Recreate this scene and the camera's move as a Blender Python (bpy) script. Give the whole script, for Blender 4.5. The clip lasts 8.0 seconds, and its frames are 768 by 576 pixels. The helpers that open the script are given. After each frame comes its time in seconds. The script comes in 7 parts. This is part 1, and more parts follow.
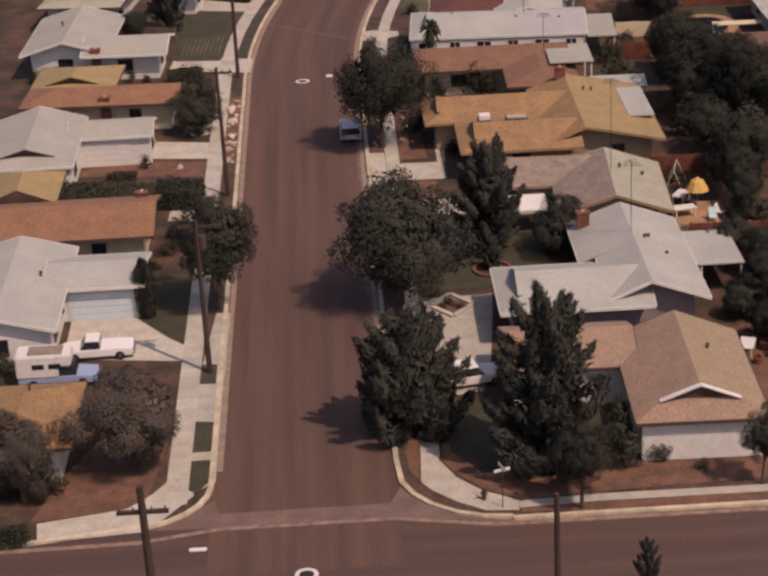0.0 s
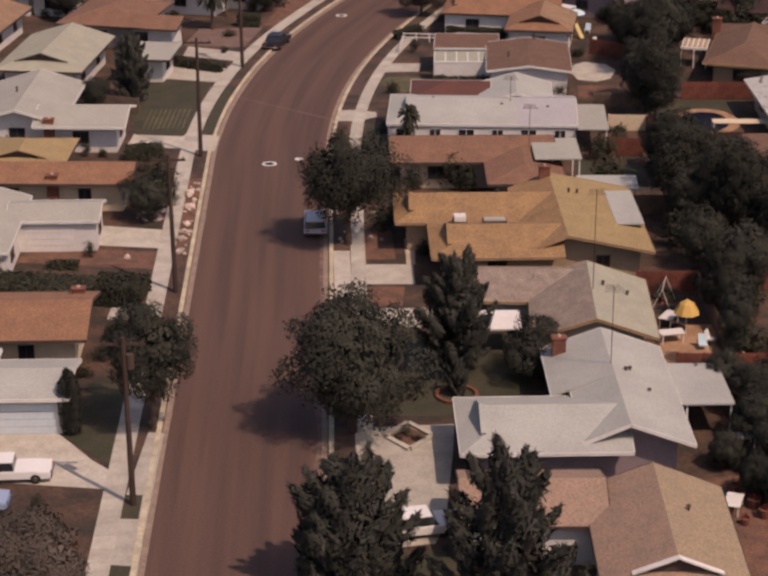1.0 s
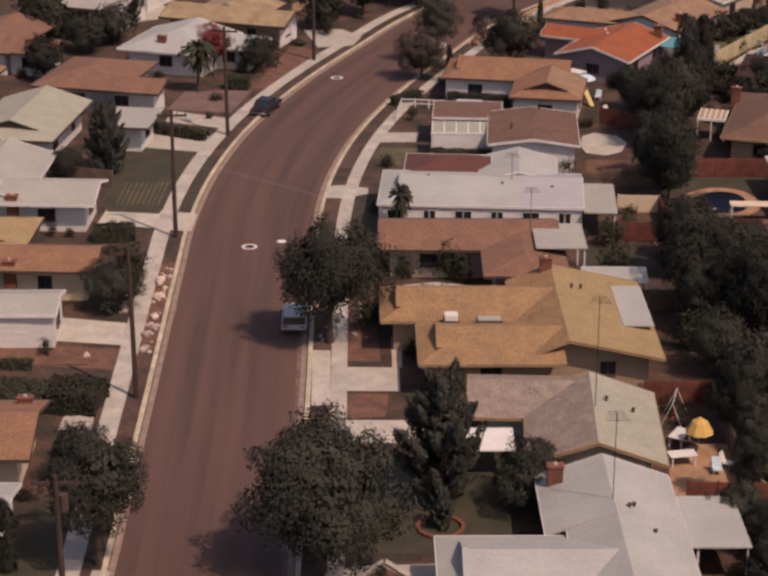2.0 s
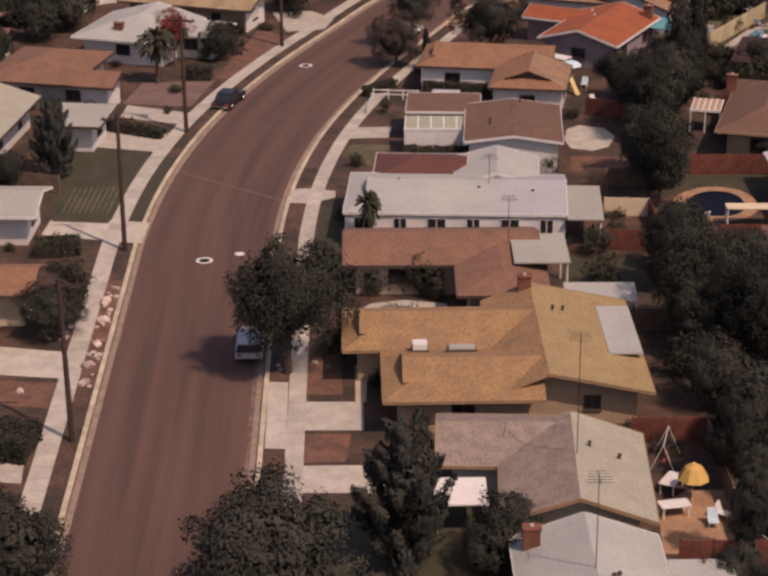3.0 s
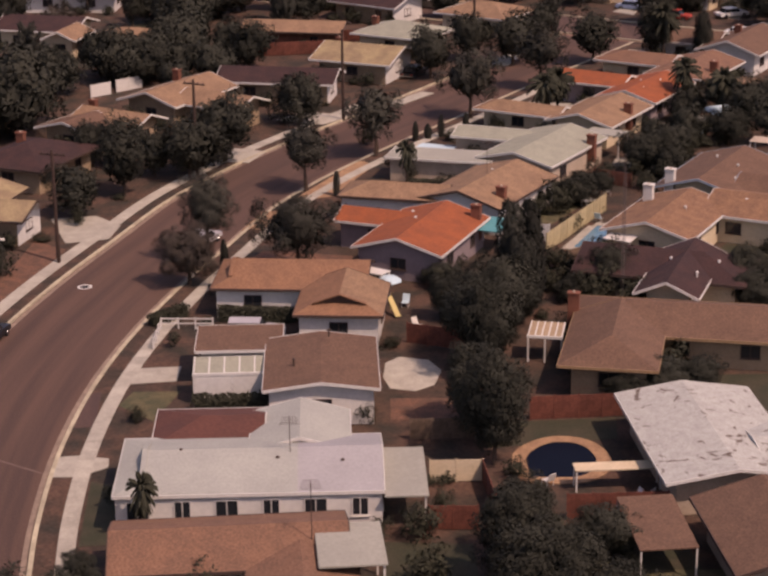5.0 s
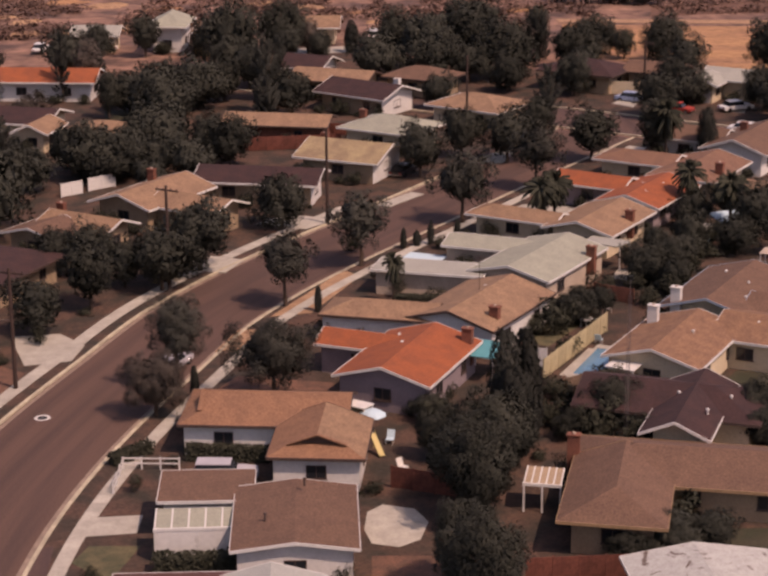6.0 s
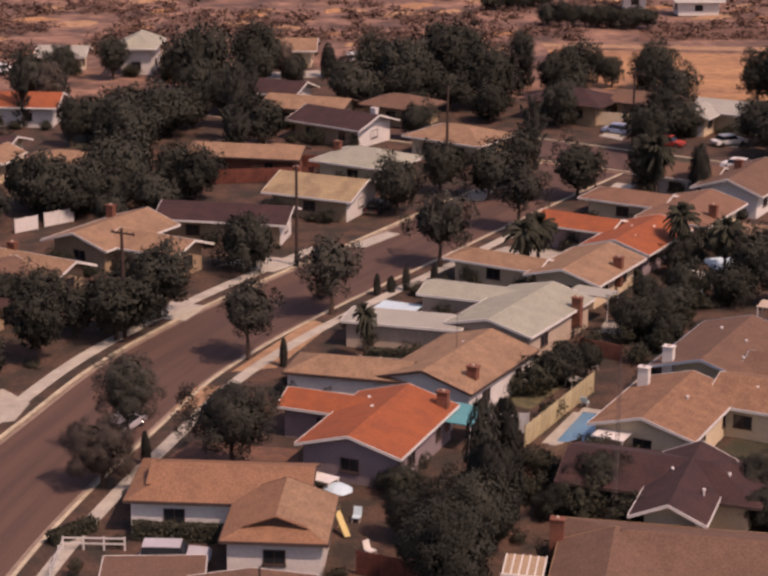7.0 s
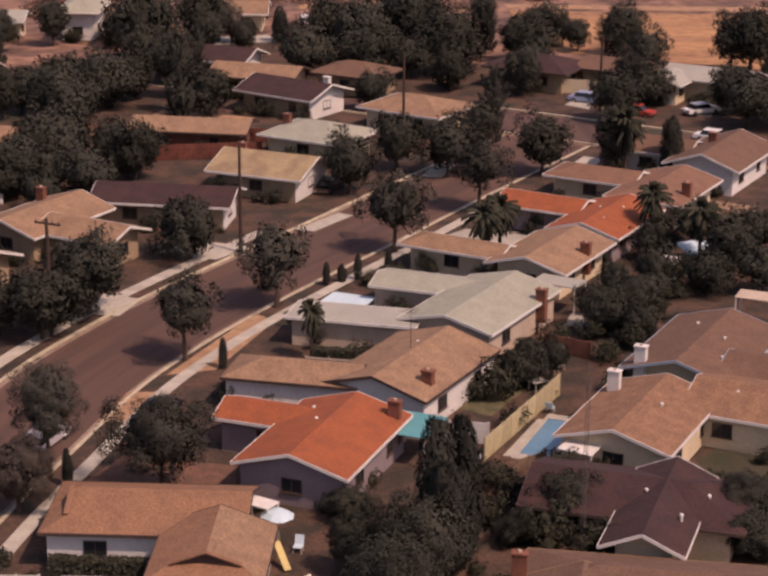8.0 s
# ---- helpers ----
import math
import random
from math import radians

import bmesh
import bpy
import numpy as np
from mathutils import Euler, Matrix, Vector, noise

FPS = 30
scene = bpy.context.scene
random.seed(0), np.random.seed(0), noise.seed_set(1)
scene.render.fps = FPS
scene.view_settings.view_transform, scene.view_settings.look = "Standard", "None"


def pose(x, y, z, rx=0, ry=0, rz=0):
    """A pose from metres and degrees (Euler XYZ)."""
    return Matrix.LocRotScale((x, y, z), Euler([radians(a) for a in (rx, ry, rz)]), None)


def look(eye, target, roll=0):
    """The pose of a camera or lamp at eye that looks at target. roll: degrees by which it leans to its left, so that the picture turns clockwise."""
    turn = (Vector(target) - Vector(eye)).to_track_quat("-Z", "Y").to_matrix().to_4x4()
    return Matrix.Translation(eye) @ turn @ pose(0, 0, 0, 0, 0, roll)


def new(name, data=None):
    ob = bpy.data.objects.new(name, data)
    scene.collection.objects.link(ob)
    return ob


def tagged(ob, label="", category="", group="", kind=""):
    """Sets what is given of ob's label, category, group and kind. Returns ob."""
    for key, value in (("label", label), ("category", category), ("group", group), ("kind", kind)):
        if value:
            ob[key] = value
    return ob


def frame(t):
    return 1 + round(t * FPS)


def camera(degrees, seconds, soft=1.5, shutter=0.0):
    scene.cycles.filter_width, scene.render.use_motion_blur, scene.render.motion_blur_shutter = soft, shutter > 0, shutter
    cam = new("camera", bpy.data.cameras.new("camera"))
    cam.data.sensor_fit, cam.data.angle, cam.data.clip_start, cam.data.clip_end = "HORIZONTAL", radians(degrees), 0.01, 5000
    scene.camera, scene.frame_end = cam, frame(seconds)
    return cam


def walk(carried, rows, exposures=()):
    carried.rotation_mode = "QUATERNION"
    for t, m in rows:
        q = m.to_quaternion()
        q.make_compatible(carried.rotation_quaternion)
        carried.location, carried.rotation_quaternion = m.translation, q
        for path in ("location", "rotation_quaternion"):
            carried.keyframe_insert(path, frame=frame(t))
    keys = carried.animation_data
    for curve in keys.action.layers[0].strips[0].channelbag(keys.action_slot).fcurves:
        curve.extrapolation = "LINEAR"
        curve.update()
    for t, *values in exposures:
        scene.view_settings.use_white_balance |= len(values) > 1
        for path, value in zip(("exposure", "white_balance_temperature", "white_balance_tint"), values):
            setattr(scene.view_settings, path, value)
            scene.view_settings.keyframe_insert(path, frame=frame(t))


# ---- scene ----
cam = camera(21.8, 8.0, soft=2.8)
PATH = [
    (0, (3.313, -184.524, 57.226), (3.348, -182.687, 56.436), -2.9),
    (0.5, (4.874, -177.081, 56.886), (4.927, -175.241, 56.103), -1.1),
    (1, (6.282, -170.015, 56.682), (6.325, -168.162, 55.932), -0.2),
    (1.5, (7.696, -162.748, 56.407), (7.727, -160.879, 55.695), -0.2),
    (1.7, (8.23, -159.736, 56.401), (8.255, -157.867, 55.69), 0.2),
    (2.8, (11.161, -144.049, 55.934), (11.189, -142.202, 55.167), -0.1),
    (3, (11.596, -141.529, 55.802), (11.623, -139.68, 55.041), -0.4),
    (3.5, (12.892, -134.576, 55.661), (12.931, -132.717, 54.924), -0.5),
    (4, (14.2, -127.37, 55.515), (14.268, -125.502, 54.806), -0.3),
    (4.5, (15.419, -120.373, 55.412), (15.557, -118.501, 54.723), -0.8),
    (5, (16.662, -113.405, 55.451), (16.846, -111.519, 54.809), -0.7),
    (5.2, (17.174, -110.591, 55.537), (17.356, -108.695, 54.924), -0.3),
    (6.3, (19.49, -95.168, 56.584), (19.685, -93.264, 56.003), -0.4),
    (6.5, (19.941, -92.715, 56.56), (20.131, -90.812, 55.973), -0.4),
    (7, (21.196, -85.785, 56.325), (21.408, -83.88, 55.753), 0.4),
    (7.5, (22.889, -78.894, 55.942), (23.123, -76.996, 55.358), 0.3),
    (8, (24.331, -71.792, 55.611), (24.574, -69.905, 54.993), 0.3),
]
walk(cam, [(t, look(e, g, r)) for t, e, g, r in PATH], [(0, 0.0, 7230, 32), (4, 0.05, 7370, 37), (8, 0.16, 7480, 41)])

# ---- world, sun ----
SUN_AZ, SUN_EL = radians(137), radians(54)
world = bpy.data.worlds.new("sky")
scene.world = world
world.use_nodes = True
wn = world.node_tree.nodes
sky = wn.new("ShaderNodeTexSky")
sky.sky_type, sky.sun_disc = "NISHITA", False
sky.sun_elevation, sky.sun_rotation = SUN_EL, SUN_AZ
sky.air_density, sky.dust_density = 1.0, 2.0
wn["Background"].inputs["Strength"].default_value = 0.128
world.node_tree.links.new(sky.outputs[0], wn["Background"].inputs["Color"])
sun = new("sun", bpy.data.lights.new("sun", "SUN"))
sun.data.energy, sun.data.angle, sun.data.color = 3.35, radians(0.6), (1.0, 0.88, 0.74)
sun_dir = Vector((math.sin(SUN_AZ) * math.cos(SUN_EL), math.cos(SUN_AZ) * math.cos(SUN_EL), math.sin(SUN_EL)))
sun.matrix_world = look(sun_dir * 200, (0, 0, 0))


# ---- materials ----
def material(name, color, rough=0.85, spots=0.35, scale=6.0, fine=40.0, bump=0.3, tint=None, metal=0.0, streak=None, per_object=0.0, spec=0.3, uv=False, blot=None):
    """A surface with grain at two scales; color and tint are mixed by the coarse noise. blot: colour, size and share of dark stains."""
    m = bpy.data.materials.new(name)
    m.use_nodes = True
    n, l = m.node_tree.nodes, m.node_tree.links
    p = n["Principled BSDF"]
    p.inputs["Roughness"].default_value = rough
    p.inputs["Metallic"].default_value = metal
    p.inputs["Specular IOR Level"].default_value = spec
    tc = n.new("ShaderNodeTexCoord")
    mp = n.new("ShaderNodeMapping")
    l.new(tc.outputs["UV" if uv else "Object"], mp.inputs["Vector"])
    if streak:
        mp.inputs["Scale"].default_value = streak
    big = n.new("ShaderNodeTexNoise")
    big.inputs["Scale"].default_value, big.inputs["Detail"].default_value = scale / 10, 5
    small = n.new("ShaderNodeTexNoise")
    small.inputs["Scale"].default_value, small.inputs["Detail"].default_value = fine / 10, 6
    l.new(mp.outputs[0], big.inputs["Vector"])
    l.new(tc.outputs["Object"], small.inputs["Vector"])
    ramp = n.new("ShaderNodeValToRGB")
    ramp.color_ramp.elements[0].position, ramp.color_ramp.elements[1].position = 0.36, 0.64
    tint = tint or tuple(c * (1 - spots) for c in color)
    ramp.color_ramp.elements[0].color, ramp.color_ramp.elements[1].color = (*color, 1), (*tint, 1)
    l.new(big.outputs[0], ramp.inputs[0])
    grain = n.new("ShaderNodeMapRange")
    grain.inputs["From Min"].default_value, grain.inputs["From Max"].default_value = 0.3, 0.7
    grain.inputs["To Min"].default_value, grain.inputs["To Max"].default_value = 1 - spots * 0.8, 1 + spots * 0.5
    l.new(small.outputs[0], grain.inputs["Value"])
    mul = n.new("ShaderNodeVectorMath")
    mul.operation = "SCALE"
    l.new(ramp.outputs[0], mul.inputs[0])
    l.new(grain.outputs[0], mul.inputs["Scale"])
    out = mul.outputs[0]
    if blot:
        spot = n.new("ShaderNodeTexNoise")
        spot.inputs["Scale"].default_value, spot.inputs["Detail"].default_value, spot.inputs["Distortion"].default_value = blot[1], 4, 1.2
        l.new(tc.outputs["Object"], spot.inputs["Vector"])
        edge = n.new("ShaderNodeMapRange")
        edge.inputs["From Min"].default_value, edge.inputs["From Max"].default_value = blot[2], blot[2] + 0.05
        l.new(spot.outputs[0], edge.inputs["Value"])
        mix = n.new("ShaderNodeMix")
        mix.data_type = "RGBA"
        mix.inputs["B"].default_value = (*blot[0], 1)
        l.new(edge.outputs[0], mix.inputs["Factor"])
        l.new(out, mix.inputs["A"])
        out = mix.outputs["Result"]
    if per_object:
        info = n.new("ShaderNodeObjectInfo")
        vary = n.new("ShaderNodeMapRange")
        vary.inputs["To Min"].default_value, vary.inputs["To Max"].default_value = 1 - per_object, 1 + per_object
        l.new(info.outputs["Random"], vary.inputs["Value"])
        mul2 = n.new("ShaderNodeVectorMath")
        mul2.operation = "SCALE"
        l.new(out, mul2.inputs[0])
        l.new(vary.outputs[0], mul2.inputs["Scale"])
        out = mul2.outputs[0]
    l.new(out, p.inputs["Base Color"])
    if bump:
        b = n.new("ShaderNodeBump")
        b.inputs["Strength"].default_value, b.inputs["Distance"].default_value = bump, 0.05
        l.new(small.outputs[0], b.inputs["Height"])
        l.new(b.outputs[0], p.inputs["Normal"])
    return m


def leaf_material(name, color, light):
    """Leaves vary from clump to clump and let a little light through."""
    m = bpy.data.materials.new(name)
    m.use_nodes = True
    n, l = m.node_tree.nodes, m.node_tree.links
    p = n["Principled BSDF"]
    p.inputs["Roughness"].default_value = 0.9
    p.inputs["Specular IOR Level"].default_value = 0.08
    geo = n.new("ShaderNodeNewGeometry")
    tc = n.new("ShaderNodeTexCoord")
    big = n.new("ShaderNodeTexNoise")
    big.inputs["Scale"].default_value = 2.2
    l.new(tc.outputs["Object"], big.inputs["Vector"])
    add = n.new("ShaderNodeMath")
    add.operation = "MULTIPLY_ADD"
    add.inputs[1].default_value = 0.22
    l.new(geo.outputs["Random Per Island"], add.inputs[0])
    l.new(big.outputs[0], add.inputs[2])
    ramp = n.new("ShaderNodeValToRGB")
    ramp.color_ramp.elements[0].position, ramp.color_ramp.elements[1].position = 0.25, 0.62
    ramp.color_ramp.elements[0].color, ramp.color_ramp.elements[1].color = (*color, 1), (*light, 1)
    l.new(add.outputs[0], ramp.inputs[0])
    info = n.new("ShaderNodeObjectInfo")
    vary = n.new("ShaderNodeMapRange")
    vary.inputs["To Min"].default_value, vary.inputs["To Max"].default_value = 0.75, 1.25
    l.new(info.outputs["Random"], vary.inputs["Value"])
    mul = n.new("ShaderNodeVectorMath")
    mul.operation = "SCALE"
    l.new(ramp.outputs[0], mul.inputs[0])
    l.new(vary.outputs[0], mul.inputs["Scale"])
    l.new(mul.outputs[0], p.inputs["Base Color"])
    return m


MAT = {
    "asphalt": material("asphalt", (0.104, 0.06, 0.045), 0.9, 0.32, 2.4, 80, 0.3, tint=(0.071, 0.043, 0.0355), streak=(2.5, 0.12, 1)),
    "asphalt_street": material("street_asphalt", (0.108, 0.062, 0.044), 0.9, 0.32, 2.4, 80, 0.3, tint=(0.074, 0.044, 0.0335), streak=(3.2, 0.10, 1), uv=True),
    "asphalt_cross": material("cross_street_asphalt", (0.092, 0.054, 0.041), 0.9, 0.3, 2.4, 80, 0.3, tint=(0.068, 0.0415, 0.0345), streak=(0.08, 2.5, 1)),
    "patch": material("asphalt_patch", (0.165, 0.108, 0.085), 0.9, 0.25, 6.0, 60, 0.2),
    "dust": material("road_dust", (0.19, 0.125, 0.095), 0.95, 0.4, 14, 80, 0.2, tint=(0.105, 0.068, 0.056)),
    "concrete": material("concrete", (0.395, 0.362, 0.29), 0.85, 0.18, 8, 50, 0.15, per_object=0.10),
    "dust_pale": material("pale_road_dust", (0.26, 0.18, 0.13), 0.95, 0.35, 14, 80, 0.2, tint=(0.15, 0.10, 0.08)),
    "gutter": material("gutter_concrete", (0.27, 0.20, 0.145), 0.9, 0.3, 10, 50, 0.2, tint=(0.20, 0.145, 0.108)),
    "kerb": material("kerb_concrete", (0.470, 0.405, 0.275), 0.85, 0.25, 10, 50, 0.2, per_object=0.12),
    "soil": material("dry_soil", (0.168, 0.084, 0.052), 0.95, 0.45, 9, 60, 0.5, tint=(0.1, 0.056, 0.038)),
    "yard": material("yard_ground", (0.094, 0.052, 0.034), 0.95, 0.45, 3.5, 40, 0.5, tint=(0.036, 0.029, 0.02)),
    "lawn": material("lawn", (0.036, 0.038, 0.02), 0.9, 0.4, 5, 90, 0.5, tint=(0.055, 0.046, 0.027)),
    "lawn_dry": material("dry_lawn", (0.12, 0.10, 0.05), 0.9, 0.4, 7, 90, 0.5, tint=(0.06, 0.06, 0.03)),
    "sand": material("bare_sand", (0.36, 0.22, 0.12), 0.95, 0.3, 8, 60, 0.4, tint=(0.26, 0.15, 0.085)),
    "field": material("dry_field", (0.39, 0.21, 0.095), 0.95, 0.4, 0.6, 6, 0.4, tint=(0.25, 0.13, 0.07), streak=(0.6, 2.2, 1)),
    "scrub": material("scrub_ground", (0.27, 0.15, 0.10), 0.95, 0.6, 1.2, 4, 0.5, tint=(0.09, 0.055, 0.042)),
    "roof_brown": material("brown_shingles", (0.2, 0.105, 0.063), 0.9, 0.40, 6, 65, 0.5, tint=(0.162, 0.088, 0.055)),
    "roof_pink": material("rose_brown_gravel", (0.285, 0.185, 0.125), 0.9, 0.38, 9, 70, 0.6, tint=(0.24, 0.168, 0.118)),
    "roof_tan": material("tan_shingles", (0.285, 0.170, 0.076), 0.9, 0.42, 6, 60, 0.7, tint=(0.225, 0.136, 0.068)),
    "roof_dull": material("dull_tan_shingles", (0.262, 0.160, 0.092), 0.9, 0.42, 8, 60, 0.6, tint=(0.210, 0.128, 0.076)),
    "roof_yellow": material("pale_yellow_shingles", (0.31, 0.235, 0.125), 0.9, 0.32, 5, 55, 0.5, tint=(0.22, 0.155, 0.09)),
    # next three: sunlit tones for east slopes, the grey and tan also whole roofs
    "roof_pink_sunlit": material("sunlit_tan_gravel", (0.275, 0.205, 0.125), 0.9, 0.38, 9, 70, 0.6, tint=(0.245, 0.185, 0.118)),
    "roof_khaki": material("khaki_gravel", (0.300, 0.292, 0.212), 0.9, 0.2, 6, 60, 0.4, tint=(0.265, 0.255, 0.190)),
    "roof_olive": material("olive_yellow_shingles", (0.295, 0.213, 0.096), 0.9, 0.3, 6, 55, 0.5, tint=(0.255, 0.183, 0.088)),
    "roof_rust": material("rust_brown_shingles", (0.238, 0.122, 0.066), 0.9, 0.42, 7, 65, 0.5, tint=(0.198, 0.103, 0.058)),
    "roof_umber": material("umber_shingles", (0.235, 0.127, 0.069), 0.9, 0.45, 9, 60, 0.5, tint=(0.180, 0.098, 0.057)),
    "roof_grey": material("grey_gravel_roof", (0.250, 0.200, 0.152), 0.9, 0.45, 12, 80, 0.6, tint=(0.195, 0.152, 0.118)),
    "roof_palegrey": material("pale_grey_roof", (0.305, 0.297, 0.243), 0.85, 0.14, 3, 50, 0.3, tint=(0.27, 0.263, 0.218)),
    "roof_white": material("white_rock_roof", (0.33, 0.333, 0.288), 0.85, 0.15, 3, 60, 0.3, tint=(0.29, 0.292, 0.256)),
    "roof_lavender": material("lavender_grey_roof", (0.32, 0.308, 0.3), 0.85, 0.12, 3, 50, 0.3, tint=(0.29, 0.28, 0.272)),
    "roof_stained": material("stained_white_roof", (0.4, 0.398, 0.352), 0.85, 0.22, 16, 60, 0.3, tint=(0.345, 0.338, 0.3), blot=((0.12, 0.09, 0.07), 0.75, 0.615)),
    "roof_green": material("grey_green_roof", (0.285, 0.283, 0.210), 0.9, 0.22, 6, 50, 0.3, tint=(0.245, 0.243, 0.185)),
    "roof_orange": material("orange_red_roof", (0.285, 0.080, 0.028), 0.85, 0.26, 7, 60, 0.4, tint=(0.225, 0.066, 0.027)),
    "roof_maroon": material("maroon_shingles", (0.0541, 0.0262, 0.0221), 0.9, 0.4, 6, 55, 0.5, tint=(0.0369, 0.0197, 0.0180)),
    "roof_red": material("dark_red_roof", (0.108, 0.043, 0.031), 0.9, 0.28, 4, 55, 0.4, tint=(0.088, 0.038, 0.029)),
    "roof_dark": material("dark_brown_shingles", (0.1452, 0.0827, 0.0519), 0.9, 0.4, 8, 60, 0.5, tint=(0.1214, 0.0695, 0.0449)),
    "white": material("white_paint", (0.59, 0.565, 0.505), 0.6, 0.10, 6, 30, 0.05),
    "cream": material("cream_stucco", (0.58, 0.47, 0.31), 0.9, 0.14, 6, 60, 0.2),
    "yellow": material("yellow_stucco", (0.50, 0.34, 0.13), 0.9, 0.14, 6, 60, 0.2),
    "beige": material("beige_stucco", (0.44, 0.35, 0.26), 0.9, 0.16, 6, 60, 0.2),
    "mauve": material("grey_mauve_stucco", (0.24, 0.19, 0.19), 0.9, 0.14, 6, 60, 0.2),
    "paleblue": material("pale_blue_paint", (0.46, 0.52, 0.54), 0.6, 0.08, 6, 30, 0.05),
    # tan walls; on the far houses it also carries the walls' shade
    "tan_wall": material("tan_stucco", (0.33, 0.24, 0.15), 0.9, 0.16, 6, 60, 0.2),
    "dark_trim": material("dark_brown_trim", (0.07, 0.045, 0.035), 0.7, 0.2, 6, 40, 0.1),
    "tan_trim": material("tan_trim", (0.30, 0.19, 0.10), 0.7, 0.2, 6, 40, 0.1),
    "blue_trim": material("grey_blue_trim", (0.28, 0.33, 0.37), 0.7, 0.1, 6, 40, 0.1),
    "brick": material("red_brick", (0.2, 0.078, 0.048), 0.9, 0.35, 12, 90, 0.5),
    "glass": material("window_glass", (0.02, 0.022, 0.025), 0.08, 0.1, 4, 20, 0.0, spec=0.5),
    "black": material("black_rubber", (0.02, 0.02, 0.02), 0.8, 0.2, 6, 40, 0.1),
    "wood": material("weathered_pole_wood", (0.060, 0.036, 0.027), 0.9, 0.35, 8, 60, 0.4, streak=(6, 6, 0.5)),
    "bark": material("bark", (0.10, 0.068, 0.048), 0.95, 0.4, 12, 60, 0.6),
    "fence_red": material("red_stained_fence", (0.15, 0.05, 0.032), 0.9, 0.35, 10, 60, 0.3, per_object=0.15),
    "fence_wood": material("grey_wood_fence", (0.16, 0.11, 0.075), 0.9, 0.35, 10, 60, 0.3, per_object=0.15),
    "fence_yellow": material("pale_yellow_fence", (0.40, 0.335, 0.19), 0.85, 0.2, 10, 60, 0.2, per_object=0.1),
    "chrome": material("chrome", (0.6, 0.6, 0.6), 0.25, 0.1, 4, 20, 0.0, metal=1.0),
    "steel": material("dull_steel", (0.16, 0.13, 0.12), 0.6, 0.2, 6, 40, 0.0, metal=0.4),
    "car_white": material("white_car_paint", (0.660, 0.650, 0.600), 0.3, 0.05, 4, 20, 0.0, spec=0.5),
    "car_blue": material("pale_blue_car_paint", (0.25, 0.31, 0.42), 0.3, 0.05, 4, 20, 0.0, spec=0.5),
    "car_black": material("dark_navy_car_paint", (0.012, 0.012, 0.015), 0.4, 0.05, 4, 20, 0.0, spec=0.5),
    "car_silver": material("silver_grey_car_paint", (0.40, 0.38, 0.38), 0.4, 0.1, 4, 20, 0.0, spec=0.5),
    "water": material("pool_water", (0.004, 0.006, 0.013), 0.35, 0.1, 4, 20, 0.05, spec=0.04),
    "water_pale": material("pale_pool_water", (0.10, 0.22, 0.30), 0.12, 0.1, 4, 20, 0.05, spec=0.5),
    "teal": material("teal_canvas", (0.070, 0.260, 0.270), 0.7, 0.1, 4, 30, 0.1),
    "canvas_yellow": material("yellow_canvas", (0.50, 0.31, 0.085), 0.7, 0.1, 4, 30, 0.1),
    "canvas_pale": material("pale_blue_canvas", (0.44, 0.57, 0.60), 0.7, 0.1, 4, 30, 0.1),
    "paint_yellow": material("yellow_paint", (0.5, 0.4, 0.16), 0.6, 0.1, 4, 30, 0.1),
    "stone": material("pale_rock", (0.45, 0.36, 0.29), 0.9, 0.3, 10, 40, 0.3, per_object=0.3),
    "red_paint": material("red_paint", (0.330, 0.050, 0.035), 0.5, 0.1, 4, 30, 0.1),
}
LEAF = {
    "round": leaf_material("dark_leaves", (0.0192, 0.0198, 0.0157), (0.0382, 0.0389, 0.0297)),
    "pine": leaf_material("pine_needles", (0.0181, 0.0190, 0.0164), (0.0469, 0.0475, 0.0383)),
    "spread": leaf_material("broad_leaves", (0.0234, 0.0242, 0.0192), (0.0466, 0.0475, 0.0362)),
    "street": leaf_material("dull_leaves", (0.0236, 0.0239, 0.0197), (0.0470, 0.0459, 0.0365)),
    "grey": leaf_material("grey_brown_foliage", (0.0373, 0.0317, 0.0265), (0.0764, 0.0624, 0.0502)),
    "palm": leaf_material("palm_fronds", (0.0186, 0.0193, 0.0133), (0.0427, 0.0436, 0.0300)),
    "cypress": leaf_material("cypress_foliage", (0.0156, 0.0167, 0.0140), (0.0303, 0.0306, 0.0247)),
    "shrub": leaf_material("shrub_leaves", (0.0181, 0.0185, 0.0131), (0.0410, 0.0417, 0.0281)),
    "dry": leaf_material("dry_scrub", (0.0348, 0.0224, 0.0173), (0.0978, 0.0588, 0.0442)),
    "red": leaf_material("dark_red_leaves", (0.0704, 0.0166, 0.0144), (0.1575, 0.0373, 0.0307)),
}


# ---- mesh helpers ----
def part(name, bm, mat, parent=None, label=""):
    """Links a bmesh as one mesh object, under a parent where given."""
    me = bpy.data.meshes.new(name)
    bm.to_mesh(me)
    bm.free()
    me.materials.append(mat)
    ob = new(name, me)
    if parent:
        ob.parent = parent
    if label:
        tagged(ob, label)
    return ob


def shared(name, me, parent, m=None):
    ob = new(name, me)
    ob.parent = parent
    if m:
        ob.matrix_local = m
    return ob


def mesh_of(name, bm, mat):
    me = bpy.data.meshes.new(name)
    bm.to_mesh(me)
    bm.free()
    me.materials.append(mat)
    return me


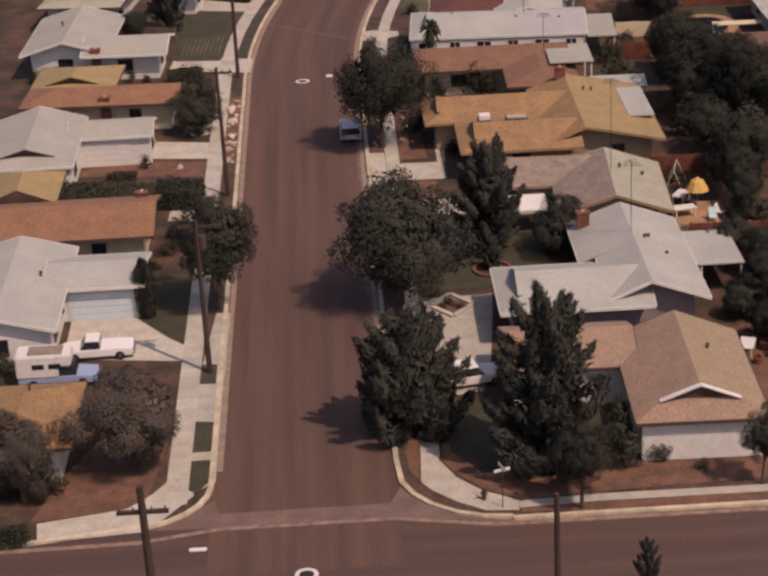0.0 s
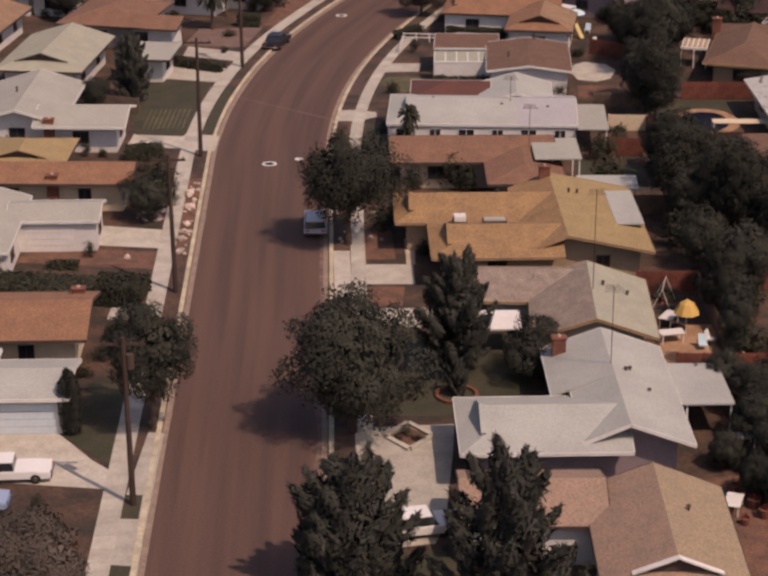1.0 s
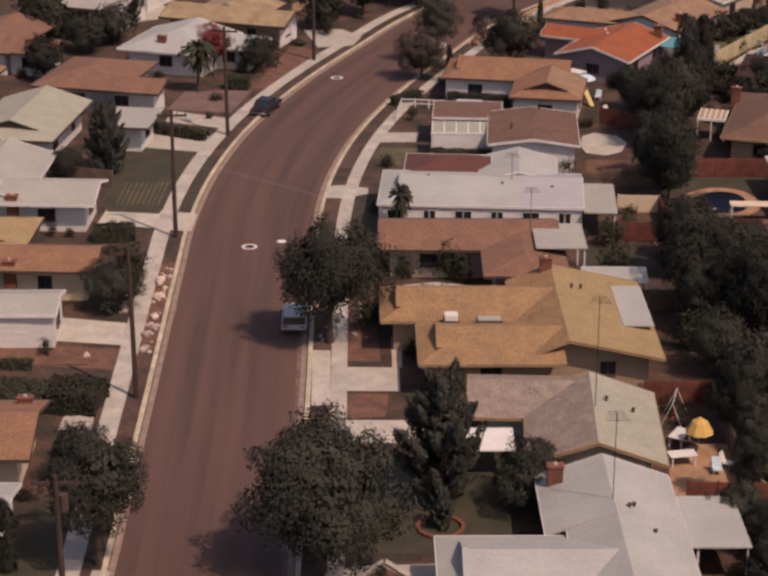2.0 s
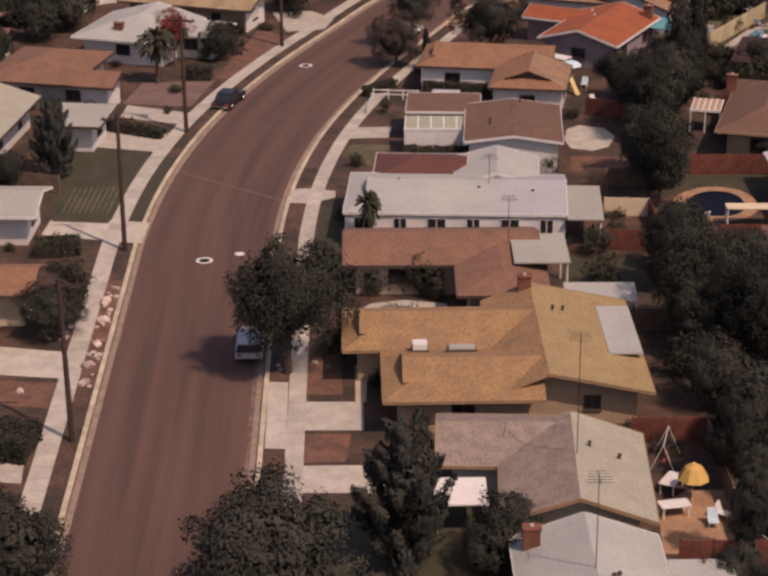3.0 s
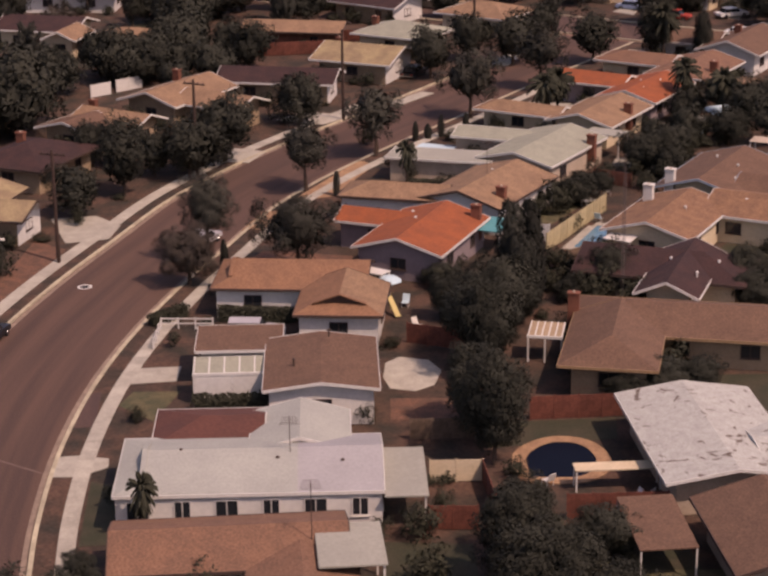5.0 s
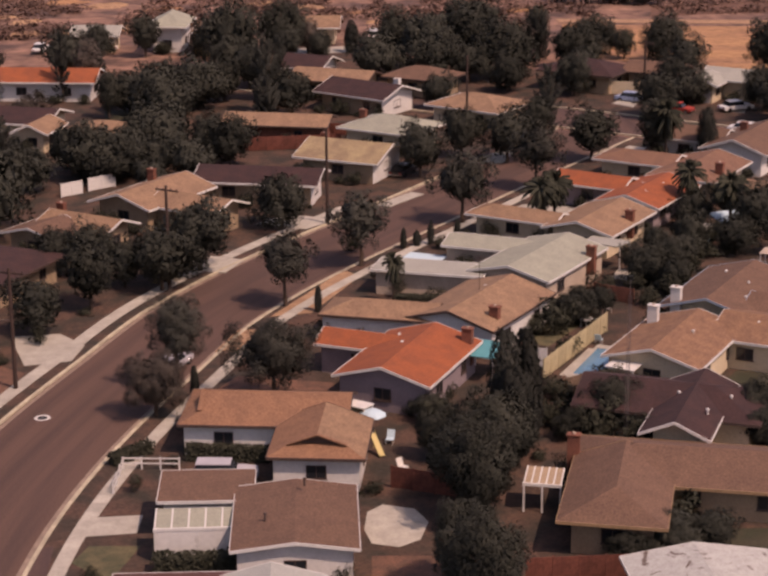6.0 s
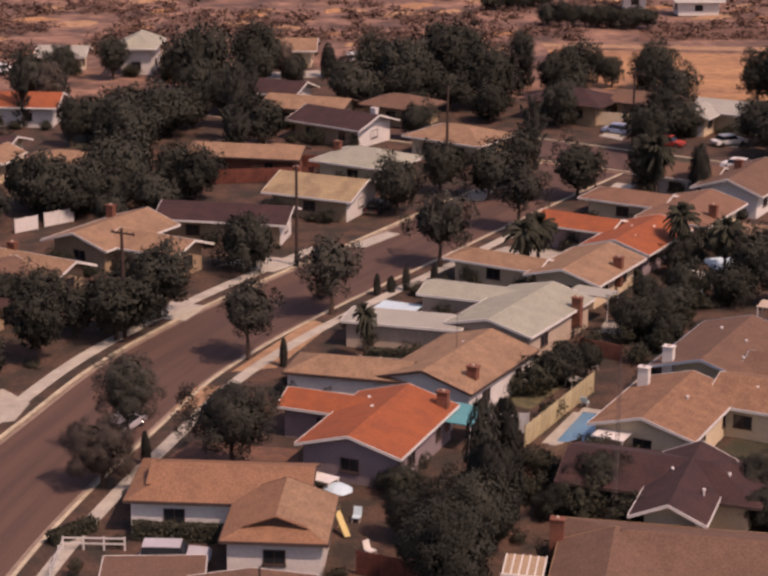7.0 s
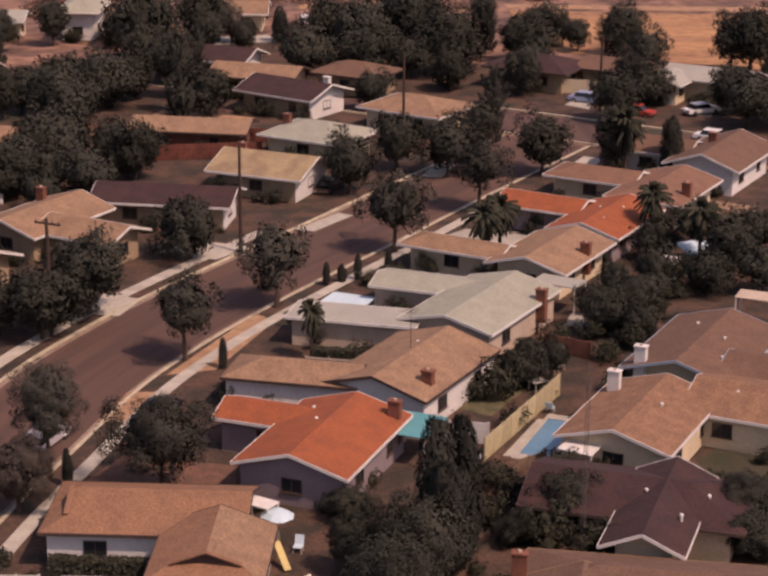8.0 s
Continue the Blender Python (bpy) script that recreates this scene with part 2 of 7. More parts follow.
def thing(name, x, y, z=0.0, rz=0.0, label="", category="", group="", kind=""):
    ob = new(name)
    ob.empty_display_size = 0.3
    ob.matrix_basis = pose(x, y, z, 0, 0, rz)
    return tagged(ob, label, category, group, kind)


def box(bm, x0, y0, z0, x1, y1, z1, bevel=0.0):
    vs = [bm.verts.new(c) for c in ((x0, y0, z0), (x1, y0, z0), (x1, y1, z0), (x0, y1, z0), (x0, y0, z1), (x1, y0, z1), (x1, y1, z1), (x0, y1, z1))]
    fs = [bm.faces.new([vs[i] for i in f]) for f in ((3, 2, 1, 0), (4, 5, 6, 7), (0, 1, 5, 4), (1, 2, 6, 5), (2, 3, 7, 6), (3, 0, 4, 7))]
    if bevel:
        bmesh.ops.bevel(bm, geom=list({e for f in fs for e in f.edges}), offset=bevel, segments=2, affect="EDGES")
    return vs


def beam(bm, a, b, w, h):
    """A board from a to b, w wide across and h high."""
    a, b = Vector(a), Vector(b)
    d = b - a
    side = d.cross(Vector((0, 0, 1)))
    if side.length < 1e-4:
        side = Vector((1, 0, 0))
        up = Vector((0, 1, 0))
    else:
        side.normalize()
        up = side.cross(d).normalized()
    vs = [bm.verts.new(p + side * sx * w / 2 + up * sz * h / 2) for p in (a, b) for sx, sz in ((-1, -1), (1, -1), (1, 1), (-1, 1))]
    for f in ((3, 2, 1, 0), (4, 5, 6, 7), (0, 1, 5, 4), (1, 2, 6, 5), (2, 3, 7, 6), (3, 0, 4, 7)):
        bm.faces.new([vs[i] for i in f])


def slab(bm, points, faces, th):
    """Top faces over points, thickened downwards. Returns the boundary edges as point pairs."""
    top = [bm.verts.new(p) for p in points]
    low = [bm.verts.new((p[0], p[1], p[2] - th)) for p in points]
    edges = {}
    for f in faces:
        bm.faces.new([top[i] for i in f])
        bm.faces.new([low[i] for i in reversed(f)])
        for i, j in zip(f, f[1:] + f[:1]):
            edges[(i, j)] = True
    rim = [(i, j) for i, j in edges if (j, i) not in edges]
    for i, j in rim:
        bm.faces.new((top[j], top[i], low[i], low[j]))
    return [(points[i], points[j]) for i, j in rim]


def prism(bm, outline, z0, z1):
    lo = [bm.verts.new((x, y, z0)) for x, y in outline]
    hi = [bm.verts.new((x, y, z1)) for x, y in outline]
    bm.faces.new(hi)
    bm.faces.new(lo[::-1])
    for i in range(len(lo)):
        j = (i + 1) % len(lo)
        bm.faces.new((lo[i], lo[j], hi[j], hi[i]))


def tube(bm, a, b, r0, r1, sides=8):
    a, b = Vector(a), Vector(b)
    q = (b - a).to_track_quat("Z", "Y")
    rings = []
    for p, r in ((a, r0), (b, r1)):
        rings.append([bm.verts.new(p + q @ Vector((r * math.cos(k * math.tau / sides), r * math.sin(k * math.tau / sides), 0))) for k in range(sides)])
    for k in range(sides):
        j = (k + 1) % sides
        bm.faces.new((rings[0][k], rings[0][j], rings[1][j], rings[1][k]))
    bm.faces.new(rings[1])
    bm.faces.new(rings[0][::-1])


# ---- ground, road, kerbs, pavements ----
CENTRE = [(0, -90), (0, -60), (0, -30), (0, -5), (0.1, 6), (1.0, 18), (3.0, 30.5), (5.9, 42), (9.7, 53.5), (14.2, 65), (19.0, 77), (24.5, 87), (30.8, 96.5), (37.8, 106), (45.4, 116), (52.8, 126), (60, 135.5), (72, 151)]


def smooth(points, step=2.0):
    """A Catmull-Rom line through the points, sampled about every step metres."""
    p = [Vector(c) for c in points]
    p = [p[0] * 2 - p[1]] + p + [p[-1] * 2 - p[-2]]
    out = []
    for i in range(1, len(p) - 2):
        n = max(1, round((p[i + 1] - p[i]).length / step))
        for k in range(n):
            t = k / n
            a, b, c, d = p[i - 1 : i + 3]
            out.append(0.5 * (2 * b + (c - a) * t + (2 * a - 5 * b + 4 * c - d) * t * t + (3 * b - a - 3 * c + d) * t**3))
    out.append(p[-2])
    return out


LINE = smooth(CENTRE)


def offset(d, i0=0, i1=None):
    """The street's centre line moved d metres to its right."""
    out = []
    n = len(LINE)
    for i in range(n):
        t = (LINE[min(i + 1, n - 1)] - LINE[max(i - 1, 0)]).normalized()
        out.append((LINE[i].x + t.y * d, LINE[i].y - t.x * d))
    return out[i0 : i1]


def along(y, d):
    """The point d metres to the right of the centre line where that line passes the given y, with its heading."""
    for a, b in zip(LINE, LINE[1:]):
        if a.y <= y <= b.y:
            f = (y - a.y) / (b.y - a.y)
            p, t = a.lerp(b, f), (b - a).normalized()
            return p.x + t.y * d, p.y - t.x * d, math.degrees(math.atan2(-t.x, t.y))


def ribbon(bm, left, right, z):
    a = [bm.verts.new((x, y, z)) for x, y in left]
    b = [bm.verts.new((x, y, z)) for x, y in right]
    for i in range(len(a) - 1):
        bm.faces.new((a[i], b[i], b[i + 1], a[i + 1]))


HALF = 5.35
bm = bmesh.new()
box(bm, -2500, -2500, -1.0, 2500, 2500, -0.02)
tagged(part("ground", bm, MAT["scrub"]), "brown dry scrub ground reaching the horizon", "ground", kind="structure")
bm = bmesh.new()
ribbon(bm, offset(-HALF - 0.1), offset(HALF + 0.1), 0.0)
uv = bm.loops.layers.uv.new("along")
bm.verts.index_update()
for f in bm.faces:
    for lp in f.loops:
        k = lp.vert.index
        lp[uv].uv = (0 if k < len(LINE) else 2 * HALF, (k % len(LINE)) * 2.0)
tagged(part("road", bm, MAT["asphalt_street"]), "worn purple-brown asphalt residential street, curving", "road", kind="structure")
bm = bmesh.new()
prism(bm, [(-140, -110), (140, -110), (140, -86.2), (10, -86.2), (5.6, -80), (-5.6, -80), (-8, -84.6), (-140, -86.2)], -0.3, -0.006)
tagged(part("road", bm, MAT["asphalt_cross"]), "worn asphalt cross street at the junction", "road", kind="structure")
bm = bmesh.new()
prism(bm, [(-150, -330), (150, -330), (150, -110.2), (-150, -110.2)], -0.3, 0.05)
tagged(part("ground", bm, MAT["yard"]), "dark open ground beyond the cross street", "ground", kind="structure")
far_dir = Vector((0.80, -0.60))
far_n = Vector((0.60, 0.80))


def far(u, v):
    """A point of the far cross street: u metres along it, v metres beyond its near kerb."""
    p = Vector((71, 153.5)) + far_dir * u + far_n * v
    return p.x, p.y


bm = bmesh.new()
prism(bm, [far(-70, 0), far(90, 0), far(90, 11), far(-70, 11)], -0.3, -0.008)
tagged(part("road", bm, MAT["asphalt"]), "asphalt far cross street behind the houses", "road", kind="structure")

LOT = 0.13
left_edge, right_edge = offset(-HALF - 0.2), offset(HALF + 0.2)
il = [i for i, p in enumerate(left_edge) if p[1] > -80.5]
ir = [i for i, p in enumerate(right_edge) if p[1] > -78.5]
left_edge, right_edge = left_edge[il[0] :], right_edge[ir[0] :]
cut = lambda pts: [p for p in pts if (Vector(p) - Vector((71, 153.5))).dot(far_n) < -0.3]
left_edge, right_edge = cut(left_edge), cut(right_edge)
arc_r = [(11.9 - 6.35 * math.sin(radians(a)), -79.2 - 6.35 * math.cos(radians(a))) for a in range(0, 91, 15)]
arc_l = [(-10.2 + 4.65 * math.cos(radians(a)), -79.8 - 4.65 * math.sin(radians(a))) for a in range(0, 91, 15)]
bm = bmesh.new()
prism(bm, left_edge + [far(-62, -0.4), (-150, 190), (-150, -85.4), (-15.4, -85.3)] + arc_l[::-1], -0.3, LOT)
tagged(part("ground", bm, MAT["yard"]), "dark yard ground of dry soil and grass", "ground", kind="structure")
bm = bmesh.new()
prism(bm, right_edge[::-1] + arc_r[::-1] + [(150, -85.7), (150, 92)] + [far(78, -0.4)], -0.3, LOT)
tagged(part("ground", bm, MAT["yard"]), "dark yard ground of dry soil and grass", "ground", kind="structure")
bm = bmesh.new()
prism(bm, [far(-70, 11.2), far(90, 11.2), (165, 150), (150, 190), far(30, 34), far(-70, 34)], -0.3, LOT)
tagged(part("ground", bm, MAT["yard"]), "dark yard ground beyond the far street", "ground", kind="structure")


def kerb(points, name="kerb", w=0.32):
    """A concrete kerb in lengths of a few metres, each a piece of its own, proud of the road."""
    top = thing(name, points[0][0], points[0][1], 0, label="pale concrete kerb and gutter edge along the street", category="kerb", kind="structure")
    o = Vector(points[0])
    for i in range(len(points) - 1):
        a, b = Vector(points[i]) - o, Vector(points[i + 1]) - o
        d = (b - a)
        if d.length < 0.05:
            continue
        t = d.normalized()
        n = Vector((t.y, -t.x)) * w / 2
        a2, b2 = a + t * 0.008, b + t * 0.004
        bm = bmesh.new()
        prism(bm, [tuple(a2 - n), tuple(b2 - n), tuple(b2 + n), tuple(a2 + n)], -0.05, LOT + 0.03)
        part("kerb_stone", bm, MAT["kerb"], top)


kerb(arc_l[::-1][:-1] + left_edge)
kerb(arc_r[:-1] + right_edge)
kerb([(x, -85.72) for x in (150, 90, 60, 45, 36, 30, 25, 20, 16, 11.9)])
kerb([(x, -85.3 + (x + 15) * 0.06) for x in (-80, -40, -25, -15.4)] + [arc_l[-1]])
kerb([far(u, -0.2) for u in range(-60, 78, 6)])
kerb([far(u, 11.2) for u in range(-60, 88, 6)])


def band(name, pts, w, mat, label, category, z=LOT + 0.025, piece="slab", gap=0.02, step=1.55):
    """A pavement of concrete slabs laid along a line of points."""
    top = thing(name, pts[0][0], pts[0][1], 0, label=label, category=category, kind="structure")
    o = Vector(pts[0])
    line = [Vector(p) for p in pts]
    res, acc = [line[0]], 0.0
    for a, b in zip(line, line[1:]):
        d = (b - a).length
        while acc + d >= step:
            f = (step - acc) / d
            a = a.lerp(b, f)
            d, acc = (b - a).length, 0.0
            res.append(a)
        acc += d
    for a, b in zip(res, res[1:]):
        a, b = a - o, b - o
        t = (b - a).normalized()
        n = Vector((t.y, -t.x)) * w / 2
        bm = bmesh.new()
        prism(bm, [tuple(a - n), tuple(b - t * gap - n), tuple(b - t * gap + n), tuple(a + n)], LOT - 0.05, z)
        part(piece, bm, mat, top)
    return top


lw = [p for p in offset(-7.55) if -83.5 < p[1] < 118]
rw = [p for p in offset(7.65) if -79 < p[1] < 130]
band("pavement", lw, 1.35, MAT["concrete"], "pale concrete pavement of square slabs beside the street", "pavement")
band("pavement", rw, 1.15, MAT["concrete"], "pale concrete pavement of square slabs beside the street", "pavement")


patch_count = 0


def patch(name, pts, mat, z, label, category, kind="structure"):
    global patch_count
    patch_count += 1
    bm = bmesh.new()
    prism(bm, pts, LOT - 0.06, LOT + z + 0.0005 * (patch_count % 9))
    return tagged(part(name, bm, mat), label, category, kind=kind)


# ---- houses ----
def wing_roof(u, w, ends, ze, rise, f=0.42, short=None):
    """Roof points and faces of a wing with its ridge along x: u long, w wide. ends: g gable, o gable without boards, h hip, d hip with a small gable on top. short: distance and height at which the far slope of a gable roof ends."""
    pts, faces = [], []
    a, b = u / 2, w / 2
    far_b, far_z = short or (b, ze)

    def end(s, kind):
        base = len(pts)
        if kind in "go":
            pts.extend([(s * a, -b, ze), (s * a, far_b, far_z), (s * a, 0, ze + rise)])
            return base, base + 1, base + 2, base + 2, base + 2
        if kind == "h":
            pts.extend([(s * a, -b, ze), (s * a, b, ze), (s * (a - b), 0, ze + rise)])
            faces.append([base, base + 1, base + 2] if s > 0 else [base + 1, base, base + 2])
            return base, base + 1, base + 2, base + 2, base + 2
        i = s * (a - f * b)
        pts.extend([(s * a, -b, ze), (s * a, b, ze), (i, 0, ze + rise), (i, -(1 - f) * b, ze + f * rise), (i, (1 - f) * b, ze + f * rise)])
        faces.append([base, base + 1, base + 4, base + 3] if s > 0 else [base + 1, base, base + 3, base + 4])
        faces.append([base + 3, base + 4, base + 2] if s > 0 else [base + 4, base + 3, base + 2])
        return base, base + 1, base + 2, base + 3, base + 4

    s0, n0, r0, ls0, ln0 = end(-1, ends[0])
    s1, n1, r1, ls1, ln1 = end(1, ends[1])
    south = [s0, s1] + ([ls1] if ls1 != r1 else []) + [r1, r0] + ([ls0] if ls0 != r0 else [])
    north = [n1, n0] + ([ln0] if ln0 != r0 else []) + [r0, r1] + ([ln1] if ln1 != r1 else [])
    faces.extend([south, north])
    return pts, faces


def window(parent, m, w, h, frame_mat):
    """A framed window with a mullion; m places it on its wall, facing -y."""
    bm = bmesh.new()
    for x0, x1, z0, z1 in ((-w / 2, w / 2, 0, 0.07), (-w / 2, w / 2, h - 0.07, h), (-w / 2, -w / 2 + 0.07, 0.07, h - 0.07), (w / 2 - 0.07, w / 2, 0.07, h - 0.07), (-0.03, 0.03, 0.07, h - 0.07)):
        box(bm, x0, -0.06, z0, x1, 0.03, z1)
    win = part("window", bm, frame_mat, parent)
    win.matrix_local = m
    bm = bmesh.new()
    box(bm, -w / 2 + 0.05, -0.02, 0.05, w / 2 - 0.05, 0.02, h - 0.05)
    part("pane", bm, MAT["glass"], win)
    bm = bmesh.new()
    box(bm, -w / 2 - 0.06, -0.12, -0.07, w / 2 + 0.06, 0.02, 0.0)
    part("sill", bm, frame_mat, win)


def garage_door(parent, m, w, h, mat):
    bm = bmesh.new()
    n = 4
    for k in range(n):
        box(bm, -w / 2, -0.05, k * h / n + 0.012, w / 2, 0.03, (k + 1) * h / n - 0.012)
    part("garage_door", bm, mat, parent).matrix_local = m


def house(x, y, rot, wings, roof, wall, trim, label, windows=True, chimneys=(), vents=(), garages=(), trim_label="", gable_white=False, oh=0.95, decks=(), antenna=None, win_h=1.05, frame_mat=None, win_step=4.6, white_end=None, sunlit_mat=None, trims=None, vent_mat=None, sections=()):
    """A one-storey house. wings: (dx, dy, size along x, size along y, ridge axis, ends, eave height, rise, roof or None) in the house's own frame."""
    hs = thing("house", x, y, LOT, rot, label, "house", "houses of the street")
    rects = []
    for wx, wy, lx, ly, axis, ends, ze, rise, alt, *more in wings:
        rects.append((wx - lx / 2 + oh, wy - ly / 2 + oh, wx + lx / 2 - oh, wy + ly / 2 - oh))
    inside = lambda px, py, k: any(r[0] < px < r[2] and r[1] < py < r[3] for j, r in enumerate(rects) if j != k)
    for k, (wx, wy, lx, ly, axis, ends, ze, rise, alt, *more) in enumerate(wings):
        slant, short = (list(more) + [0, None][len(more):])[:2]
        u, w = (lx, ly) if axis == "x" else (ly, lx)
        turn = pose(wx, wy, 0, 0, 0, slant + (0 if axis == "x" else 90))
        bm = bmesh.new()
        if axis == "f":
            u, w, turn = lx, ly, pose(wx, wy, 0, 0, 0, slant)
            rim = slab(bm, [(-u / 2, -w / 2, ze), (u / 2, -w / 2, ze), (u / 2, w / 2, ze + rise), (-u / 2, w / 2, ze + rise)], [[0, 1, 2, 3]], 0.16)
        else:
            pts, faces = wing_roof(u, w, ends, ze, rise, short=short)
            rim = slab(bm, pts, faces, 0.16)
        ob = part("roof", bm, alt or roof, hs)
        ob.matrix_local = turn
        if sunlit_mat:
            # east slopes take a paler, yellower material: the sunlit side put into the colour
            ob.data.materials.append(sunlit_mat)
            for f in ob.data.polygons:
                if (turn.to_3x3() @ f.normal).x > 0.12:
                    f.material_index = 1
        bare = [s * u / 2 for s, e in zip((-1, 1), ends) if e == "o"]
        for p, q in rim:
            if any(abs(p[0] - e) < 1e-4 and abs(q[0] - e) < 1e-4 for e in bare):
                continue
            p, q = Vector(p), Vector(q)
            d = (q - p)
            n = Vector((d.y, -d.x, 0)).normalized() * 0.03
            bm = bmesh.new()
            beam(bm, p + n + Vector((0, 0, -0.09)), q + n + Vector((0, 0, -0.09)), 0.05, 0.22)
            part("fascia_board", bm, (trims or {}).get(k, trim), hs, trim_label).matrix_local = turn
        for s, e in zip((-1, 1), ends if axis != "f" else ""):
            if e == "d":
                i, b = s * (u / 2 - 0.42 * w / 2), 0.58 * w / 2
                bm = bmesh.new()
                v = [bm.verts.new(c) for c in ((i + s * 0.04, -b * 0.8, ze + 0.42 * rise + 0.05), (i + s * 0.04, b * 0.8, ze + 0.42 * rise + 0.05), (i + s * 0.04, 0, ze + rise - 0.12))]
                bm.faces.new(v)
                part("gable_vent", bm, MAT["dark_trim"], hs).matrix_local = turn
                bm = bmesh.new()
                for sg in (-1, 1):
                    beam(bm, (i + s * 0.18, sg * b * 1.04, ze + 0.42 * rise + 0.02), (i + s * 0.18, 0, ze + rise + 0.05), 0.36, 0.09)
                part("gable_trim", bm, MAT["white"] if gable_white else (alt or roof), hs).matrix_local = turn
        # walls under the wing, closed to the roof
        bm = bmesh.new()
        a, b = u / 2 - oh, w / 2 - oh
        top = ze - 0.14 + (0 if axis == "f" else rise * oh / (w / 2))
        if axis == "f":
            top = ze - 0.15
        prof = []
        for s, e in zip((-1, 1), ends if axis != "f" else "hh"):
            fb, ft = (short[0] - 0.05, short[1] - 0.14) if short else (b, top)
            ring = [(s * a, -b, 0), (s * a, fb, 0), (s * a, fb, ft)] + ([(s * a, 0, ze + rise - 0.15)] if e in "go" else []) + [(s * a, -b, top)]
            prof.append([bm.verts.new(c) for c in ring])
        for ring in prof:
            bm.faces.new(ring)
        for p0, p1, p2, p3 in ((prof[0][0], prof[1][0], prof[1][-1], prof[0][-1]), (prof[0][1], prof[1][1], prof[1][2], prof[0][2])):
            bm.faces.new((p0, p1, p2, p3))
        bmesh.ops.recalc_face_normals(bm, faces=bm.faces)
        part("wall", bm, wall, hs).matrix_local = turn
        # windows on the walls that stand free
        if windows and not slant:
            x0, y0, x1, y1 = rects[k]
            for side in "SWE":
                length = x1 - x0 if side == "S" else y1 - y0
                count = max(1, int(length / win_step))
                for i in range(count):
                    f = (i + 0.5) / count
                    if side == "S":
                        px, py, rz = x0 + f * (x1 - x0), y0, 0
                    elif side == "W":
                        px, py, rz = x0, y0 + f * (y1 - y0), -90
                    else:
                        px, py, rz = x1, y0 + f * (y1 - y0), 90
                    n = {"S": (0, -0.3), "W": (-0.3, 0), "E": (0.3, 0)}[side]
                    if inside(px + n[0], py + n[1], k) or any(g[0] == k and g[1] == side for g in garages):
                        continue
                    window(hs, pose(px, py, 0.95, 0, 0, rz), 1.5 if i % 2 == 0 else 1.1, win_h, frame_mat or MAT["dark_trim"])
    # lit gable end in white; the darker tan walls carry the others' shade
    if white_end is not None:
        wx, wy, lx, ly, axis, ends, ze, rise, alt = wings[white_end][:9]
        px, b, top = lx / 2 - oh + 0.03, ly / 2 - oh, ze - 0.2 + rise * oh / (ly / 2)
        bm = bmesh.new()
        ring = [(-b, 0.05), (b, 0.05), (b, top), (0, ze + rise - 0.25), (-b, top)]
        f0 = bm.faces.new([bm.verts.new((px, p, z)) for p, z in ring])
        ext = bmesh.ops.extrude_face_region(bm, geom=[f0])
        bmesh.ops.translate(bm, verts=[v for v in ext["geom"] if isinstance(v, bmesh.types.BMVert)], vec=(-0.06, 0, 0))
        part("gable_wall", bm, MAT["white"], hs, "white panel over the sunlit gable end").matrix_local = pose(wx, wy, 0)
    for k, u0, u1, mat in sections:
        # a stretch of roof laid anew over both slopes
        wx, wy, lx, ly, axis, ends, ze, rise, alt = wings[k][:9]
        for s in (-1, 1):
            bm = bmesh.new()
            slab(bm, [(u0, s * ly / 2, ze + 0.008), (u1, s * ly / 2, ze + 0.008), (u1, s * 0.01, ze + rise + 0.006), (u0, s * 0.01, ze + rise + 0.006)], [[0, 1, 2, 3] if s < 0 else [3, 2, 1, 0]], 0.012)
            part("roof_section", bm, mat, hs, "newer lavender-grey stretch of roofing").matrix_local = pose(wx, wy, 0)
    for k, side, f, w, mat in garages:
        x0, y0, x1, y1 = rects[k]
        px, py, rz = {"S": (x0 + f * (x1 - x0), y0, 0), "W": (x0, y0 + f * (y1 - y0), -90), "E": (x1, y0 + f * (y1 - y0), 90)}[side]
        garage_door(hs, pose(px, py, 0.02, 0, 0, rz), w, 2.1, mat)
    for cx, cy, h, *finish in chimneys:
        h -= 0.45
        bm = bmesh.new()
        box(bm, cx - 0.45, cy - 0.3, 1.0, cx + 0.45, cy + 0.3, h, 0.02)
        box(bm, cx - 0.52, cy - 0.37, h, cx + 0.52, cy + 0.37, h + 0.12, 0.02)
        ch = part("chimney", bm, finish[0] if finish else MAT["brick"], hs)
        bm = bmesh.new()
        tube(bm, (cx, cy, h + 0.1), (cx, cy, h + 0.24), 0.13, 0.12, 8)
        part("flue", bm, MAT["beige"], ch)
    for vx, vy, vz in vents:
        bm = bmesh.new()
        if vent_mat:
            vz -= 0.32
        tube(bm, (vx, vy, vz - 0.4), (vx, vy, vz + 0.1), 0.08, 0.08, 8)
        tube(bm, (vx, vy, vz + 0.1), (vx, vy, vz + 0.2), 0.15, 0.10, 8)
        part("roof_vent", bm, vent_mat or MAT["dark_trim"], hs)
    for bx0, by0, bx1, by1, z, mat, posts in decks:
        bm = bmesh.new()
        box(bm, bx0, by0, z - 0.12, bx1, by1, z, 0.02)
        pr = part("patio_roof", bm, mat, hs, "flat patio cover")
        for px, py in posts:
            bm = bmesh.new()
            box(bm, px - 0.06, py - 0.06, 0, px + 0.06, py + 0.06, z - 0.1)
            part("post", bm, MAT["white"], pr)
